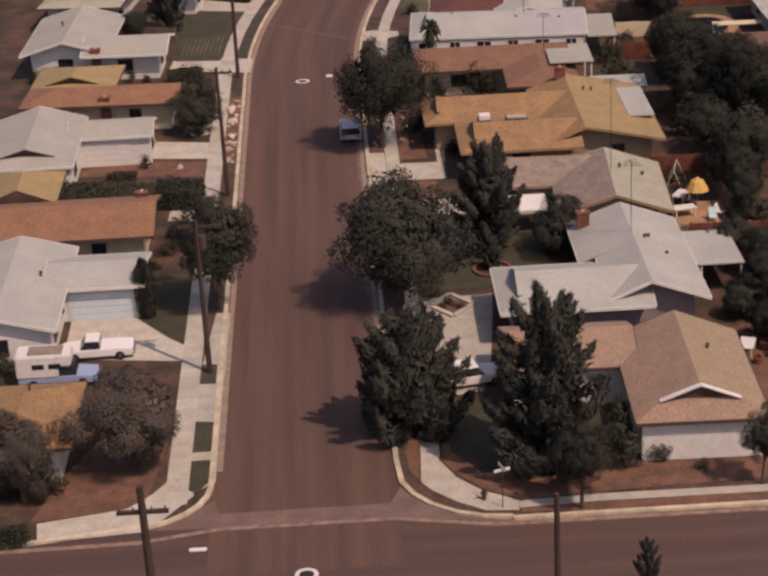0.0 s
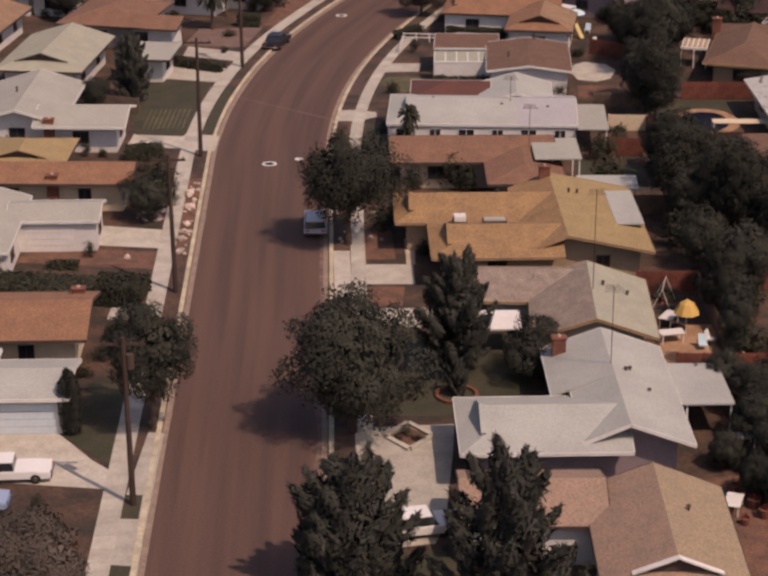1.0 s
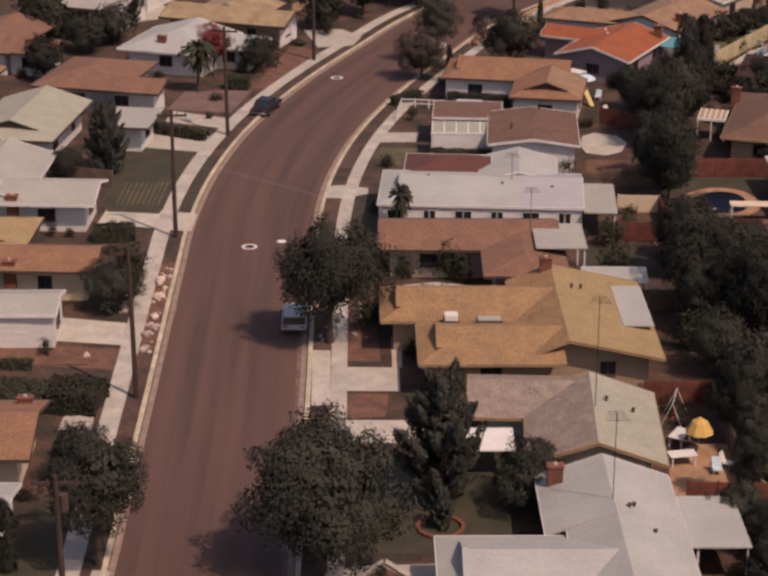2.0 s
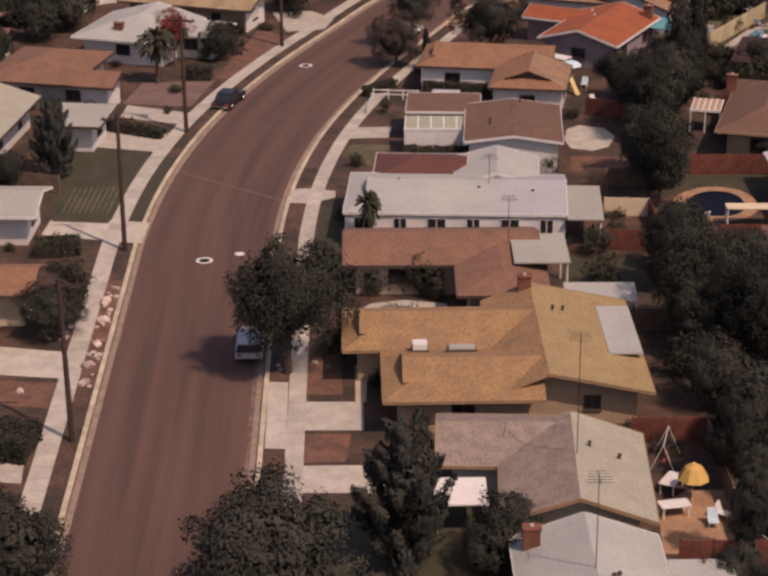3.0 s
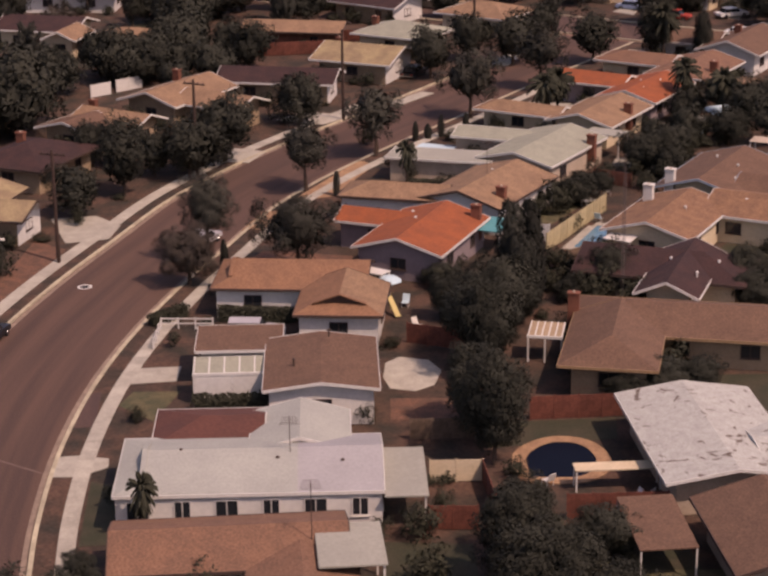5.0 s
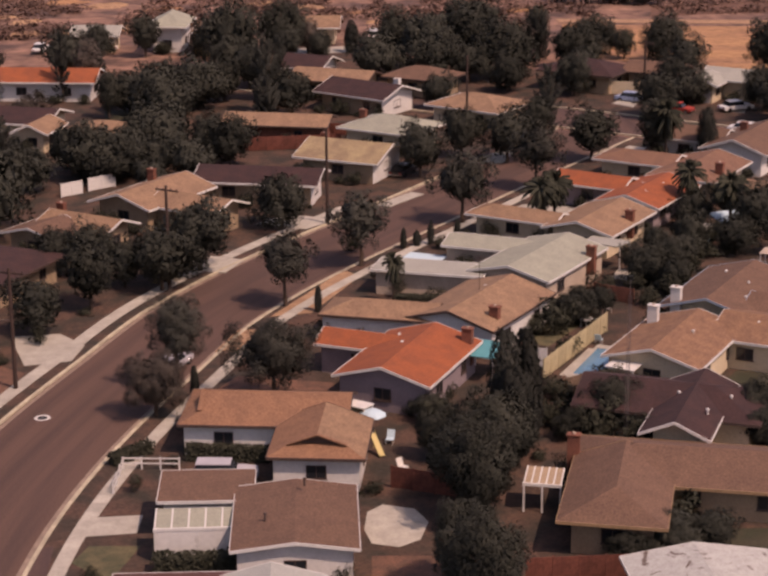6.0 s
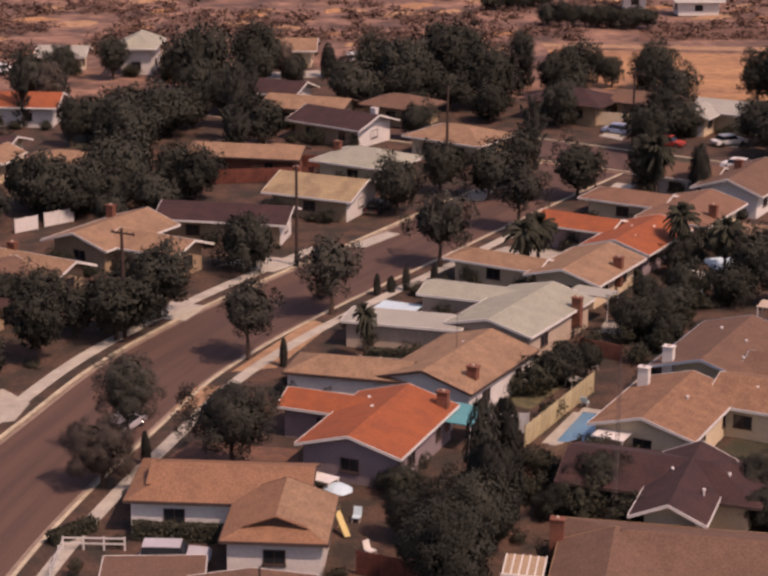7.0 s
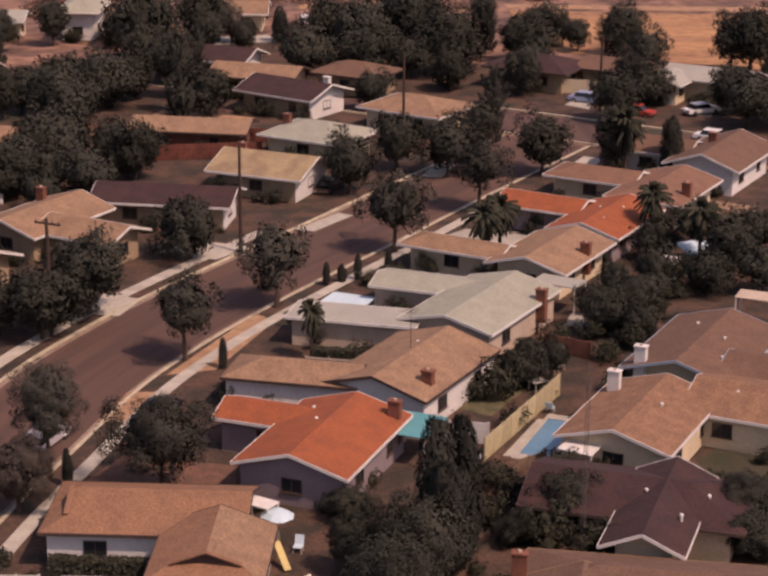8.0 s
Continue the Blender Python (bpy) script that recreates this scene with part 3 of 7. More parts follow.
    if antenna:
        ax, ay, h = antenna
        bm = bmesh.new()
        tube(bm, (ax, ay, 2.5), (ax, ay, h), 0.03, 0.025, 6)
        mast = part("antenna", bm, MAT["dark_trim"], hs)
        bm = bmesh.new()
        beam(bm, (ax, ay - 0.7, h - 0.12), (ax, ay + 0.8, h - 0.12), 0.03, 0.03)
        part("boom", bm, MAT["dark_trim"], mast)
        for k in range(5):
            bm = bmesh.new()
            beam(bm, (ax - 0.7 + 0.06 * k, ay - 0.6 + 0.3 * k, h - 0.1), (ax + 0.7 - 0.06 * k, ay - 0.6 + 0.3 * k, h - 0.1), 0.02, 0.02)
            part("rod", bm, MAT["dark_trim"], mast)
    HOUSE_FEET.append((hs, [(r[0], r[1], r[2]) for r in rects]))
    return hs


HOUSE_FEET = []
M = MAT
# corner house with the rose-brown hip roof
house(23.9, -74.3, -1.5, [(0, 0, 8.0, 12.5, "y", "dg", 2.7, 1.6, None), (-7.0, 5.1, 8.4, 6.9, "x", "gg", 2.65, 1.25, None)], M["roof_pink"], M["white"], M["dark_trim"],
      "low house with rose-brown hip roof and white walls", gable_white=True, vents=[(1.4, 1.5, 3.9)], windows=False, sunlit_mat=M["roof_pink_sunlit"], oh=0.4)
house(23.2, -55.3, 0, [(0.35, 3.55, 8.0, 7.4, "y", "og", 2.7, 1.45, None), (-4.7, -4.2, 10.4, 8.0, "x", "dg", 2.65, 1.35, None), (0.35, -3.8, 8.0, 7.3, "y", "go", 2.7, 1.45, None, 0, (2.8, 2.95))], M["roof_white"], M["mauve"], M["white"],
      "low house with white rock gable roof and grey walls", windows=False, chimneys=[(-2.6, 5.6, 4.6)], vents=[(1.2, 1.0, 3.9), (1.5, 1.3, 3.8), (2.4, -1.2, 3.4)], decks=[(4.5, -1.2, 7.9, 5.1, 2.45, M["roof_white"], [(7.7, -1.0), (7.7, 4.9), (4.9, -1.0)])], antenna=(0.3, 1.5, 9.4))
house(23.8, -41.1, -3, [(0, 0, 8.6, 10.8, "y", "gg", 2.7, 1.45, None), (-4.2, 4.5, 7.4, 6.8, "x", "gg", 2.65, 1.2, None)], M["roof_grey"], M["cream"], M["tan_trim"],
      "low house with speckled grey gravel gable roof", vents=[(0.9, 1.4, 4.0), (2.6, 1.0, 3.4)], garages=[(1, "S", 0.35, 3.6, M["white"])], antenna=(0.1, 0, 11.4), sunlit_mat=M["roof_khaki"])
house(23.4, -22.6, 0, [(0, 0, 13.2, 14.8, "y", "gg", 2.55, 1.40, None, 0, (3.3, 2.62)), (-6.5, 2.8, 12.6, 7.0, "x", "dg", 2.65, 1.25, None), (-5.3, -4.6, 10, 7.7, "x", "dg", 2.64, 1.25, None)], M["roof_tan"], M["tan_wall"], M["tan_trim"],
      "large low house with golden tan shingle roof and skylights", chimneys=[(-0.4, 6.8, 5.1)], vents=[(1.2, 3.2, 3.85), (1.9, 3.4, 3.7)], decks=[(4.3, -2.6, 6.5, 5.2, 3.08, M["roof_white"], [])], sunlit_mat=M["roof_olive"])
house(21.6, -8.3, -1, [(0.3, -1.5, 6.6, 9.2, "y", "hg", 2.66, 0.72, None), (-3.9, 3.5, 14.3, 7.6, "x", "gg", 2.65, 1.15, None)], M["roof_brown"], M["beige"], M["dark_trim"],
      "low L-shaped house with red-brown shingle roof", decks=[(1.2, -2.0, 5.2, 3.8, 3.5, M["roof_palegrey"], [(5.0, -1.8), (5.0, 3.6)])], antenna=(1, 2, 7))
house(19.6, 8.2, -4, [(0, -1.5, 17.2, 9.3, "x", "dg", 2.7, 1.15, None), (3.2, 3.6, 6.8, 7.0, "y", "gg", 2.9, 0.95, None), (-3.0, 5.2, 7.6, 6.6, "x", "hg", 2.6, 0.85, M["roof_red"])], M["roof_white"], M["white"], M["white"],
      "long low house with white rock roof and white walls", vents=[(1.8, -2.6, 3.5), (-4.5, -1.5, 3.7), (6, -3, 3.4)], decks=[(8.6, -6.6, 11.4, 1.2, 2.5, M["roof_palegrey"], [(11.2, -6.4), (11.2, 1.0)])], antenna=(2.6, -2.0, 6), win_step=2.5, frame_mat=M["white"], win_h=1.3, oh=0.14, sections=[(0, 3.1, 8.58, M["roof_lavender"])])
house(25.4, 24.8, -4, [(0, -0.7, 8.4, 10.8, "y", "gg", 2.9, 0.55, None), (-6.2, 5.0, 6.6, 5.4, "f", "", 2.9, 0.1, None)], M["roof_dark"], M["white"], M["white"],
      "low house with dark brown gable roof and white fascia", vents=[(0.6, 2.5, 4.2), (-2, -2, 3.6)], garages=[(1, "S", 0.5, 4.2, M["paleblue"])], oh=0.45)
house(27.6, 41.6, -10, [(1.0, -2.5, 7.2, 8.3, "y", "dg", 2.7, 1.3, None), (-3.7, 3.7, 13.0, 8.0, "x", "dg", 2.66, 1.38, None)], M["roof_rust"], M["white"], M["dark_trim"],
      "low house with brown hip roof and white front wall", oh=0.45, sunlit_mat=M["roof_dull"])
house(36.7, 56.3, -28, [(0, 0, 8.5, 12.6, "y", "gg", 2.75, 1.2, None), (-5.0, 3.1, 8.0, 4.6, "x", "gg", 2.65, 0.85, None)], M["roof_orange"], M["mauve"], M["white"],
      "low house with bright orange-red roof and white fascia", chimneys=[(3.4, 4.9, 4.6)], vents=[(-1, 1, 3.9), (-2.2, 3.4, 3.7)], vent_mat=M["white"], oh=0.5)
house(45.6, 70.3, -35, [(-0.6, -0.6, 9.0, 13.0, "y", "gg", 2.7, 1.25, None), (-7.8, -5.6, 10.6, 5.4, "x", "hg", 2.6, 0.95, None, 15)], M["roof_dull"], M["white"], M["dark_trim"],
      "low house with weathered tan shingle gable roof", chimneys=[(2.6, -4.2, 4.4)], vents=[(-1.4, 2.0, 3.9)], vent_mat=M["white"], antenna=(-1, 0, 7), oh=0.35)
house(52.6, 84.2, -36, [(0, 0, 8.6, 13.6, "y", "gg", 2.75, 1.0, None), (-5.8, 3.5, 11, 5.2, "x", "gg", 2.6, 0.6, None, 9), (-8.0, -7.0, 11, 4.4, "f", "", 2.55, 0.05, M["roof_palegrey"], 15)], M["roof_green"], M["beige"], M["white"],
      "low courtyard house with pale grey-green roof", chimneys=[(4.2, 3.0, 4.2)], oh=0.45)
house(61.5, 98.2, -36, [(0, 0, 8.0, 11.5, "y", "gg", 2.7, 1.1, None), (-8.4, -1.9, 10.4, 4.8, "x", "hg", 2.6, 0.8, None)], M["roof_dull"], M["cream"], M["white"],
      "low house with tan roof and white fascia", chimneys=[(3.2, 0.5, 4.3)])
house(69.0, 108.5, -36, [(0, 0, 7.6, 12.0, "y", "gg", 2.7, 1.1, None), (-7.4, 2.6, 9, 6.0, "x", "gg", 2.65, 0.9, None)], M["roof_orange"], M["mauve"], M["white"],
      "low house with orange tile roof", vents=[(-1.0, 1.0, 3.7), (1.0, 2.0, 3.7), (-6.5, 2.0, 3.4), (0.8, -2.5, 3.7)], vent_mat=M["white"])
house(77.5, 119.0, -36, [(0, 0, 8.4, 12.0, "y", "hg", 2.7, 1.1, None), (-8.0, 2.0, 10, 6.2, "x", "hg", 2.65, 0.9, None)], M["roof_brown"], M["cream"], M["white"],
      "low house with brown hip roof and white fascia", chimneys=[(3.4, -2.5, 4.6)], decks=[(4.2, -5.5, 9, -2, 2.5, M["roof_dull"], [(8.8, -5.3)])])
house(87.0, 131.0, -36, [(0, 0, 8.6, 13.0, "y", "gg", 2.9, 1.5, None), (-8.0, 1.0, 10, 7.0, "x", "gg", 2.7, 1.2, None)], M["roof_dark"], M["white"], M["white"],
      "house with dark brown roof and white gable wall", chimneys=[(-1.5, 1.5, 5.2)])
# second row, backing on to the first
house(47.6, 27.6, -17, [(0.6, -0.8, 7.4, 12.4, "y", "hg", 2.7, 1.3, None), (5.6, 4.9, 17.4, 8.8, "x", "hg", 2.66, 1.36, None)], M["roof_dark"], M["tan_wall"], M["tan_trim"],
      "low house with dull brown shingle roof", chimneys=[(-3.2, 5.3, 4.6)])
house(50.2, 8.0, 0, [(0.2, 0, 9.6, 15.6, "y", "gg", 2.7, 0.75, None), (6.5, -2.5, 8, 9, "x", "gg", 2.65, 0.7, None)], M["roof_stained"], M["beige"], M["white"],
      "house with stained and cracked white roof")
house(57.0, 42.3, -25, [(0.1, -0.9, 5.4, 12.8, "y", "gg", 2.85, 1.18, None), (-1.6, 1.7, 14.6, 8.4, "x", "gh", 2.65, 1.35, None)], M["roof_maroon"], M["cream"], M["dark_trim"],
      "low house with dark maroon shingle roof", trims={0: M["white"]}, vents=[(-1.0, 0.2, 3.9), (3.0, 0.5, 3.9), (1.8, -3.0, 3.9)], vent_mat=M["white"])
house(59.6, 57.9, -33, [(0, 0, 8.6, 12.4, "y", "gg", 2.7, 1.2, None), (8.0, 7.0, 12, 9.2, "x", "gg", 2.65, 1.2, None)], M["roof_umber"], M["cream"], M["white"],
      "low house with tan shingle roof beside a swimming pool", vents=[(1.4, 0.5, 3.9), (5.5, 5.8, 3.7)], vent_mat=M["white"], oh=0.5, chimneys=[(-3.2, 3.4, 4.9, M["white"])])
house(68.0, 71.0, -34, [(0, 0, 9.0, 14.0, "y", "gg", 2.8, 1.3, None), (7.6, -2.0, 10, 7.6, "x", "gg", 2.65, 1.2, None)], M["roof_dark"], M["cream"], M["blue_trim"],
      "low house with grey-brown roof and pale blue fascia", vents=[(1.5, 0.5, 4.0), (2.4, -3.0, 3.7), (6.8, -3.4, 3.7), (-1.5, 3.0, 4.0)], vent_mat=M["white"], chimneys=[(-3.0, -6.2, 4.9, M["white"])])
house(51.2, -7.4, 0, [(0, 0, 9.2, 11.0, "y", "gg", 2.7, 1.3, None)], M["roof_dark"], M["beige"], M["dark_trim"], "low house with dark brown roof")
house(48.2, -22.6, 0, [(0, 0, 9.5, 12.0, "y", "gg", 2.7, 1.3, None)], M["roof_brown"], M["beige"], M["dark_trim"], "low house with brown roof")
house(49.5, -41.0, 0, [(0, 0, 10, 12.0, "y", "gg", 2.7, 1.3, None)], M["roof_dull"], M["beige"], M["dark_trim"], "low house with tan roof")
# west side of the street
house(-17.0, -74.7, 0, [(0, 0, 6.8, 9.0, "y", "hh", 2.7, 1.1, None), (-5, 0.5, 8, 8.0, "x", "hh", 2.68, 1.05, None)], M["roof_tan"], M["white"], M["dark_trim"], "low house with orange-brown hip roof", vents=[(0.2, 2, 3.8)])
house(-20.6, -54.5, 0, [(0, 0, 8.2, 15.0, "y", "gg", 2.7, 1.1, None), (6.0, 2.6, 7.2, 6.2, "x", "gg", 2.68, 0.8, None)], M["roof_white"], M["white"], M["white"],
      "low house with white roof and pale blue garage door", garages=[(1, "S", 0.55, 4.6, M["paleblue"])], oh=0.5, chimneys=[(-2.0, -5.6, 4.0)], vents=[(2.2, 1.0, 3.4)])
house(-18.6, -40.0, 0, [(0, -1.3, 15.2, 8.8, "x", "gg", 2.7, 1.2, None), (-3.6, 6.3, 6.0, 7.4, "y", "gh", 2.7, 1.2, M["roof_olive"])], M["roof_rust"], M["cream"], M["dark_trim"], "long low house with red-brown shingle roof", chimneys=[(6.2, 2.0, 3.8)], vents=[(-4, -2, 3.5)])
house(-22.8, -22.5, 0, [(0, 0, 8.0, 13.0, "y", "dg", 2.7, 1.2, None), (6.4, 2.9, 7.4, 5.0, "x", "gg", 2.68, 0.7, None)], M["roof_palegrey"], M["white"], M["white"],
      "low house with grey roof and white garage door", garages=[(1, "S", 0.4, 4.6, M["white"])], oh=0.3)
house(-18.0, -10.1, -3, [(0, 0, 14.4, 6.0, "x", "hg", 2.7, 0.95, None), (-3.2, 5.2, 8.0, 8.6, "y", "dh", 2.7, 1.15, M["roof_olive"])], M["roof_rust"], M["cream"], M["dark_trim"], "low house with brown shingle roof", chimneys=[(0.5, -2.2, 3.6)], garages=[(0, "E", 0.5, 3.6, M["white"])])
house(-22.8, 10.6, -3, [(0, 0, 8.6, 13.5, "y", "gg", 2.7, 1.3, None), (6.0, -4.2, 8.4, 7.0, "x", "gg", 2.68, 1.0, None)], M["roof_palegrey"], M["white"], M["white"], "low house with pale grey roof and brick chimney", chimneys=[(3.2, -7.0, 3.6)], vents=[(-1, 0, 4)])
house(-22.5, 28.0, -8, [(0, 0, 9.0, 14.0, "y", "dg", 2.7, 1.4, None), (9.4, 2.0, 5.4, 6.6, "f", "", 2.6, 0.1, M["roof_palegrey"])], M["roof_khaki"], M["white"], M["dark_trim"], "low house with pale tan roof and white flat-roofed garage", garages=[(1, "S", 0.5, 3.4, M["white"])])
house(-18.0, 44.6, -14, [(0, 0, 9.5, 12.0, "y", "hh", 2.7, 1.25, None), (4.6, -3.4, 8.6, 5.2, "x", "hg", 2.66, 0.9, None)], M["roof_brown"], M["white"], M["dark_trim"], "low house with red-brown roof and white garage end", garages=[(1, "E", 0.5, 3.2, M["white"])])
house(-10.4, 58.4, -18, [(0, 0, 10.5, 10.5, "y", "hg", 2.7, 1.4, None), (5.8, 1.4, 6.4, 5.6, "x", "gg", 2.66, 0.9, None)], M["roof_white"], M["white"], M["white"], "low house with white roof and brick chimney", chimneys=[(-0.8, -3.2, 4.3)])
house(-5.4, 70.2, -20, [(0, 0, 15.5, 7.0, "x", "gg", 2.7, 1.1, M["roof_yellow"]), (-1.0, 4.0, 9, 7.6, "y", "gg", 2.7, 1.2, None)], M["roof_yellow"], M["tan_wall"], M["dark_trim"], "low house with tan shingle roof", white_end=0)
house(0.2, 89.0, -30, [(0, 0, 9.4, 11.5, "y", "hh", 2.7, 1.5, None)], M["roof_maroon"], M["tan_wall"], M["dark_trim"], "low house with dark maroon hip roof", chimneys=[(-2.5, 1.5, 4.8)])
house(8.4, 103.0, -36, [(0, 0, 9.4, 6.2, "x", "gg", 2.7, 1.1, None), (-2.0, -4.0, 8, 6.0, "y", "gg", 2.65, 1.0, M["roof_dark"])], M["roof_dull"], M["tan_wall"], M["white"], "low house with tan roof and brick chimney", chimneys=[(-4.0, 1.0, 4.6)])
house(15.2, 115.0, -37, [(0, 0, 8.4, 12.4, "y", "gg", 2.7, 1.3, None), (6.8, -1.2, 9.4, 6.6, "x", "gg", 2.68, 1.1, None)], M["roof_dull"], M["tan_wall"], M["white"], "low house with tan shingle roof and brick chimney", chimneys=[(-2.8, 3.5, 4.8)])
house(27.4, 121.6, -16, [(0, 0, 14.5, 7.4, "x", "gg", 2.7, 1.2, None)], M["roof_maroon"], M["tan_wall"], M["white"], "low house with dark brown roof and white gable end", white_end=0)
house(38.6, 132.4, -30, [(0, 0, 11.0, 9.6, "x", "gg", 2.7, 1.5, None)], M["roof_yellow"], M["tan_wall"], M["white"], "low house with yellow-tan roof and white gable end", chimneys=[(-4.4, 2, 4.6)], white_end=0)
house(45.0, 146.8, -36, [(0, 0, 11.0, 9.0, "x", "hh", 2.7, 1.4, None)], M["roof_green"], M["cream"], M["white"], "low house with grey-green hip roof", chimneys=[(-4.8, 1, 4.4)])
house(31.0, 151.5, -16, [(0, 0, 14.0, 7.0, "x", "gg", 2.7, 1.0, None)], M["roof_dull"], M["brick"], M["dark_trim"], "low house with brown roof and red walls")
house(44.0, 169.5, -42, [(0, 0, 12.0, 9.0, "x", "gg", 2.7, 1.4, None)], M["roof_maroon"], M["tan_wall"], M["white"], "low house with dark roof and white gable end", chimneys=[(4.4, 1, 5.0, M["white"])], white_end=0)
house(58.0, 159.0, -40, [(0, 0, 11.5, 9.4, "x", "hh", 2.7, 1.4, None)], M["roof_dull"], M["cream"], M["white"], "low house with tan hip roof")
# far houses among the trees
house(0.0, 184.0, -10, [(0, 0, 15.0, 8.0, "x", "gg", 2.9, 1.4, None)], M["roof_orange"], M["white"], M["white"], "far house with orange-red roof and white walls")
house(17.4, 222.0, -10, [(0, 0, 6.5, 10.0, "y", "hh", 4.2, 1.8, None)], M["roof_green"], M["white"], M["white"], "far cream house with pale hip roof")
house(23.5, 217.0, -10, [(0, 0, 6.0, 9.0, "y", "gg", 3.6, 1.4, None)], M["roof_dull"], M["yellow"], M["white"], "far yellow house with tan roof")
house(36.0, 191.0, -30, [(0, 0, 11.0, 8.0, "x", "gg", 2.8, 1.4, None)], M["roof_maroon"], M["white"], M["white"], "far house with dark roof and white gable")
house(40.5, 179.5, -25, [(0, 0, 12.0, 8.0, "x", "gg", 2.8, 1.2, None)], M["roof_dull"], M["tan_wall"], M["dark_trim"], "far house with tan roof")
house(-2.6, 158.0, -20, [(0, 0, 12.0, 9.0, "x", "gg", 2.8, 1.3, None), (5.5, -5.5, 5.0, 7.0, "y", "gg", 2.7, 1.1, M["roof_dull"])], M["roof_maroon"], M["cream"], M["white"], "far house with dark roof and cream garage gable")
house(9.0, 148.0, -15, [(0, 0, 10.0, 8.0, "x", "hh", 2.8, 1.3, None)], M["roof_dull"], M["tan_wall"], M["dark_trim"], "far house with tan hip roof")
house(77.0, 181.0, -36, [(0, 0, 12.0, 9.0, "x", "hh", 2.8, 1.5, None)], M["roof_maroon"], M["tan_wall"], M["dark_trim"], "far house with dark maroon hip roof", chimneys=[(-2.0, 1.0, 4.8)])
house(87.0, 178.5, -36, [(0, 0, 9.0, 7.0, "x", "gg", 2.8, 1.2, None)], M["roof_dark"], M["tan_wall"], M["dark_trim"], "far house with dark brown roof")
house(98.0, 171.5, -36, [(0, 0, 12.0, 8.0, "x", "gg", 2.8, 1.1, None), (-4.5, -5.0, 6.0, 6.0, "y", "gg", 2.7, 1.0, None)], M["roof_palegrey"], M["cream"], M["white"], "far house with pale grey roof", garages=[(1, "S", 0.5, 3.6, M["white"])])
house(40.6, 225.5, -8, [(0, 0, 9.0, 8.0, "x", "gg", 2.8, 1.4, None)], M["roof_dull"], M["cream"], M["white"], "far house with tan roof and pale fascia")
house(5.6, 222.0, -8, [(0, 0, 8.0, 7.0, "x", "gg", 2.8, 1.2, None)], M["roof_palegrey"], M["cream"], M["white"], "far house with pale roof")
house(53.0, 180.0, -35, [(0, 0, 10.0, 8.0, "x", "hh", 2.7, 1.3, None)], M["roof_dark"], M["tan_wall"], M["dark_trim"], "far house with dark brown hip roof")
house(-9.0, 112.0, -30, [(0, 0, 11.0, 8.5, "x", "gg", 2.7, 1.3, None)], M["roof_dull"], M["tan_wall"], M["dark_trim"], "low house with tan roof behind trees")
house(-22.0, 78.0, -20, [(0, 0, 11.0, 9.0, "x", "gg", 2.7, 1.3, None)], M["roof_palegrey"], M["white"], M["dark_trim"], "low house with pale grey roof and white walls")
house(-31.0, 60.0, -14, [(0, 0, 9.0, 13.0, "y", "hg", 2.7, 1.3, None), (6.0, -3.0, 6.0, 6.0, "x", "gg", 2.66, 1.0, None)], M["roof_brown"], M["white"], M["dark_trim"], "low house with brown roof and white garage behind trees", garages=[(1, "E", 0.5, 3.4, M["white"])])
house(-33.0, 42.0, -10, [(0, 0, 9.0, 12.0, "y", "gg", 2.7, 1.3, None)], M["roof_dull"], M["white"], M["dark_trim"], "low house with tan roof behind the first row")
house(-19.5, 88.5, -22, [(0, 0, 10.0, 8.0, "x", "gg", 2.7, 1.2, None)], M["roof_brown"], M["white"], M["white"], "low house with brown roof and white walls among trees", oh=0.35)


# ---- trees and shrubs ----
def leaf_quad(bm, p, n, size, rng):
    """A small pointed leaf facing n."""
    q = n.to_track_quat("Z", "Y")
    a = rng.uniform(0, math.tau)
    u = q @ Vector((math.cos(a), math.sin(a), 0)) * size
    v = q @ Vector((-math.sin(a), math.cos(a), 0)) * size * rng.uniform(0.55, 0.85)
    bm.faces.new((bm.verts.new(p - u - v), bm.verts.new(p - u + v), bm.verts.new(p + u * 1.3)))


def anywhere(rng):
    """A random direction."""
    return Vector((rng.gauss(0, 1), rng.gauss(0, 1), rng.gauss(0, 1))).normalized()


def unit(v):
    return v / np.maximum(np.linalg.norm(v, axis=-1, keepdims=True), 1e-6)


LEAF_NORMALS = {}


def foliage(kind, p, axis, n, size, slim, rs):
    """Pointed leaves at p along axis, facing about n, shaded softly as parts of their clump."""
    geo = unit(n + 0.45 * rs.normal(size=n.shape))
    u = unit(axis - geo * np.sum(axis * geo, 1, keepdims=True)) * size[:, None]
    v = np.cross(geo, u) * slim[:, None]
    tri = np.stack((p - u + v, p - u - v, p + 1.3 * u), 1)
    return tri.reshape(-1, 3), np.repeat(unit(n + 0.12 * rs.normal(size=n.shape)), 3, 0)


def foliage_mesh(kind, verts, normals, low, aspect):
    """Brings a crown of unit radius to unit height and links its normals."""
    mid, half = (1 + low) / 2, (1 - low) / 2
    verts, normals = verts.copy(), normals.copy()
    verts[:, 2] = np.maximum(mid + verts[:, 2] * half / aspect, 0.015)
    normals[:, 2] *= aspect / half
    normals = unit(normals)
    me = bpy.data.meshes.new("crown")
    me.from_pydata(verts.tolist(), [], np.arange(len(verts)).reshape(-1, 3).tolist())
    me.polygons.foreach_set("use_smooth", [True] * len(me.polygons))
    me.normals_split_custom_set_from_vertices(normals.tolist())
    me.materials.append(LEAF[kind])
    LEAF_NORMALS[me.name] = normals
    return me


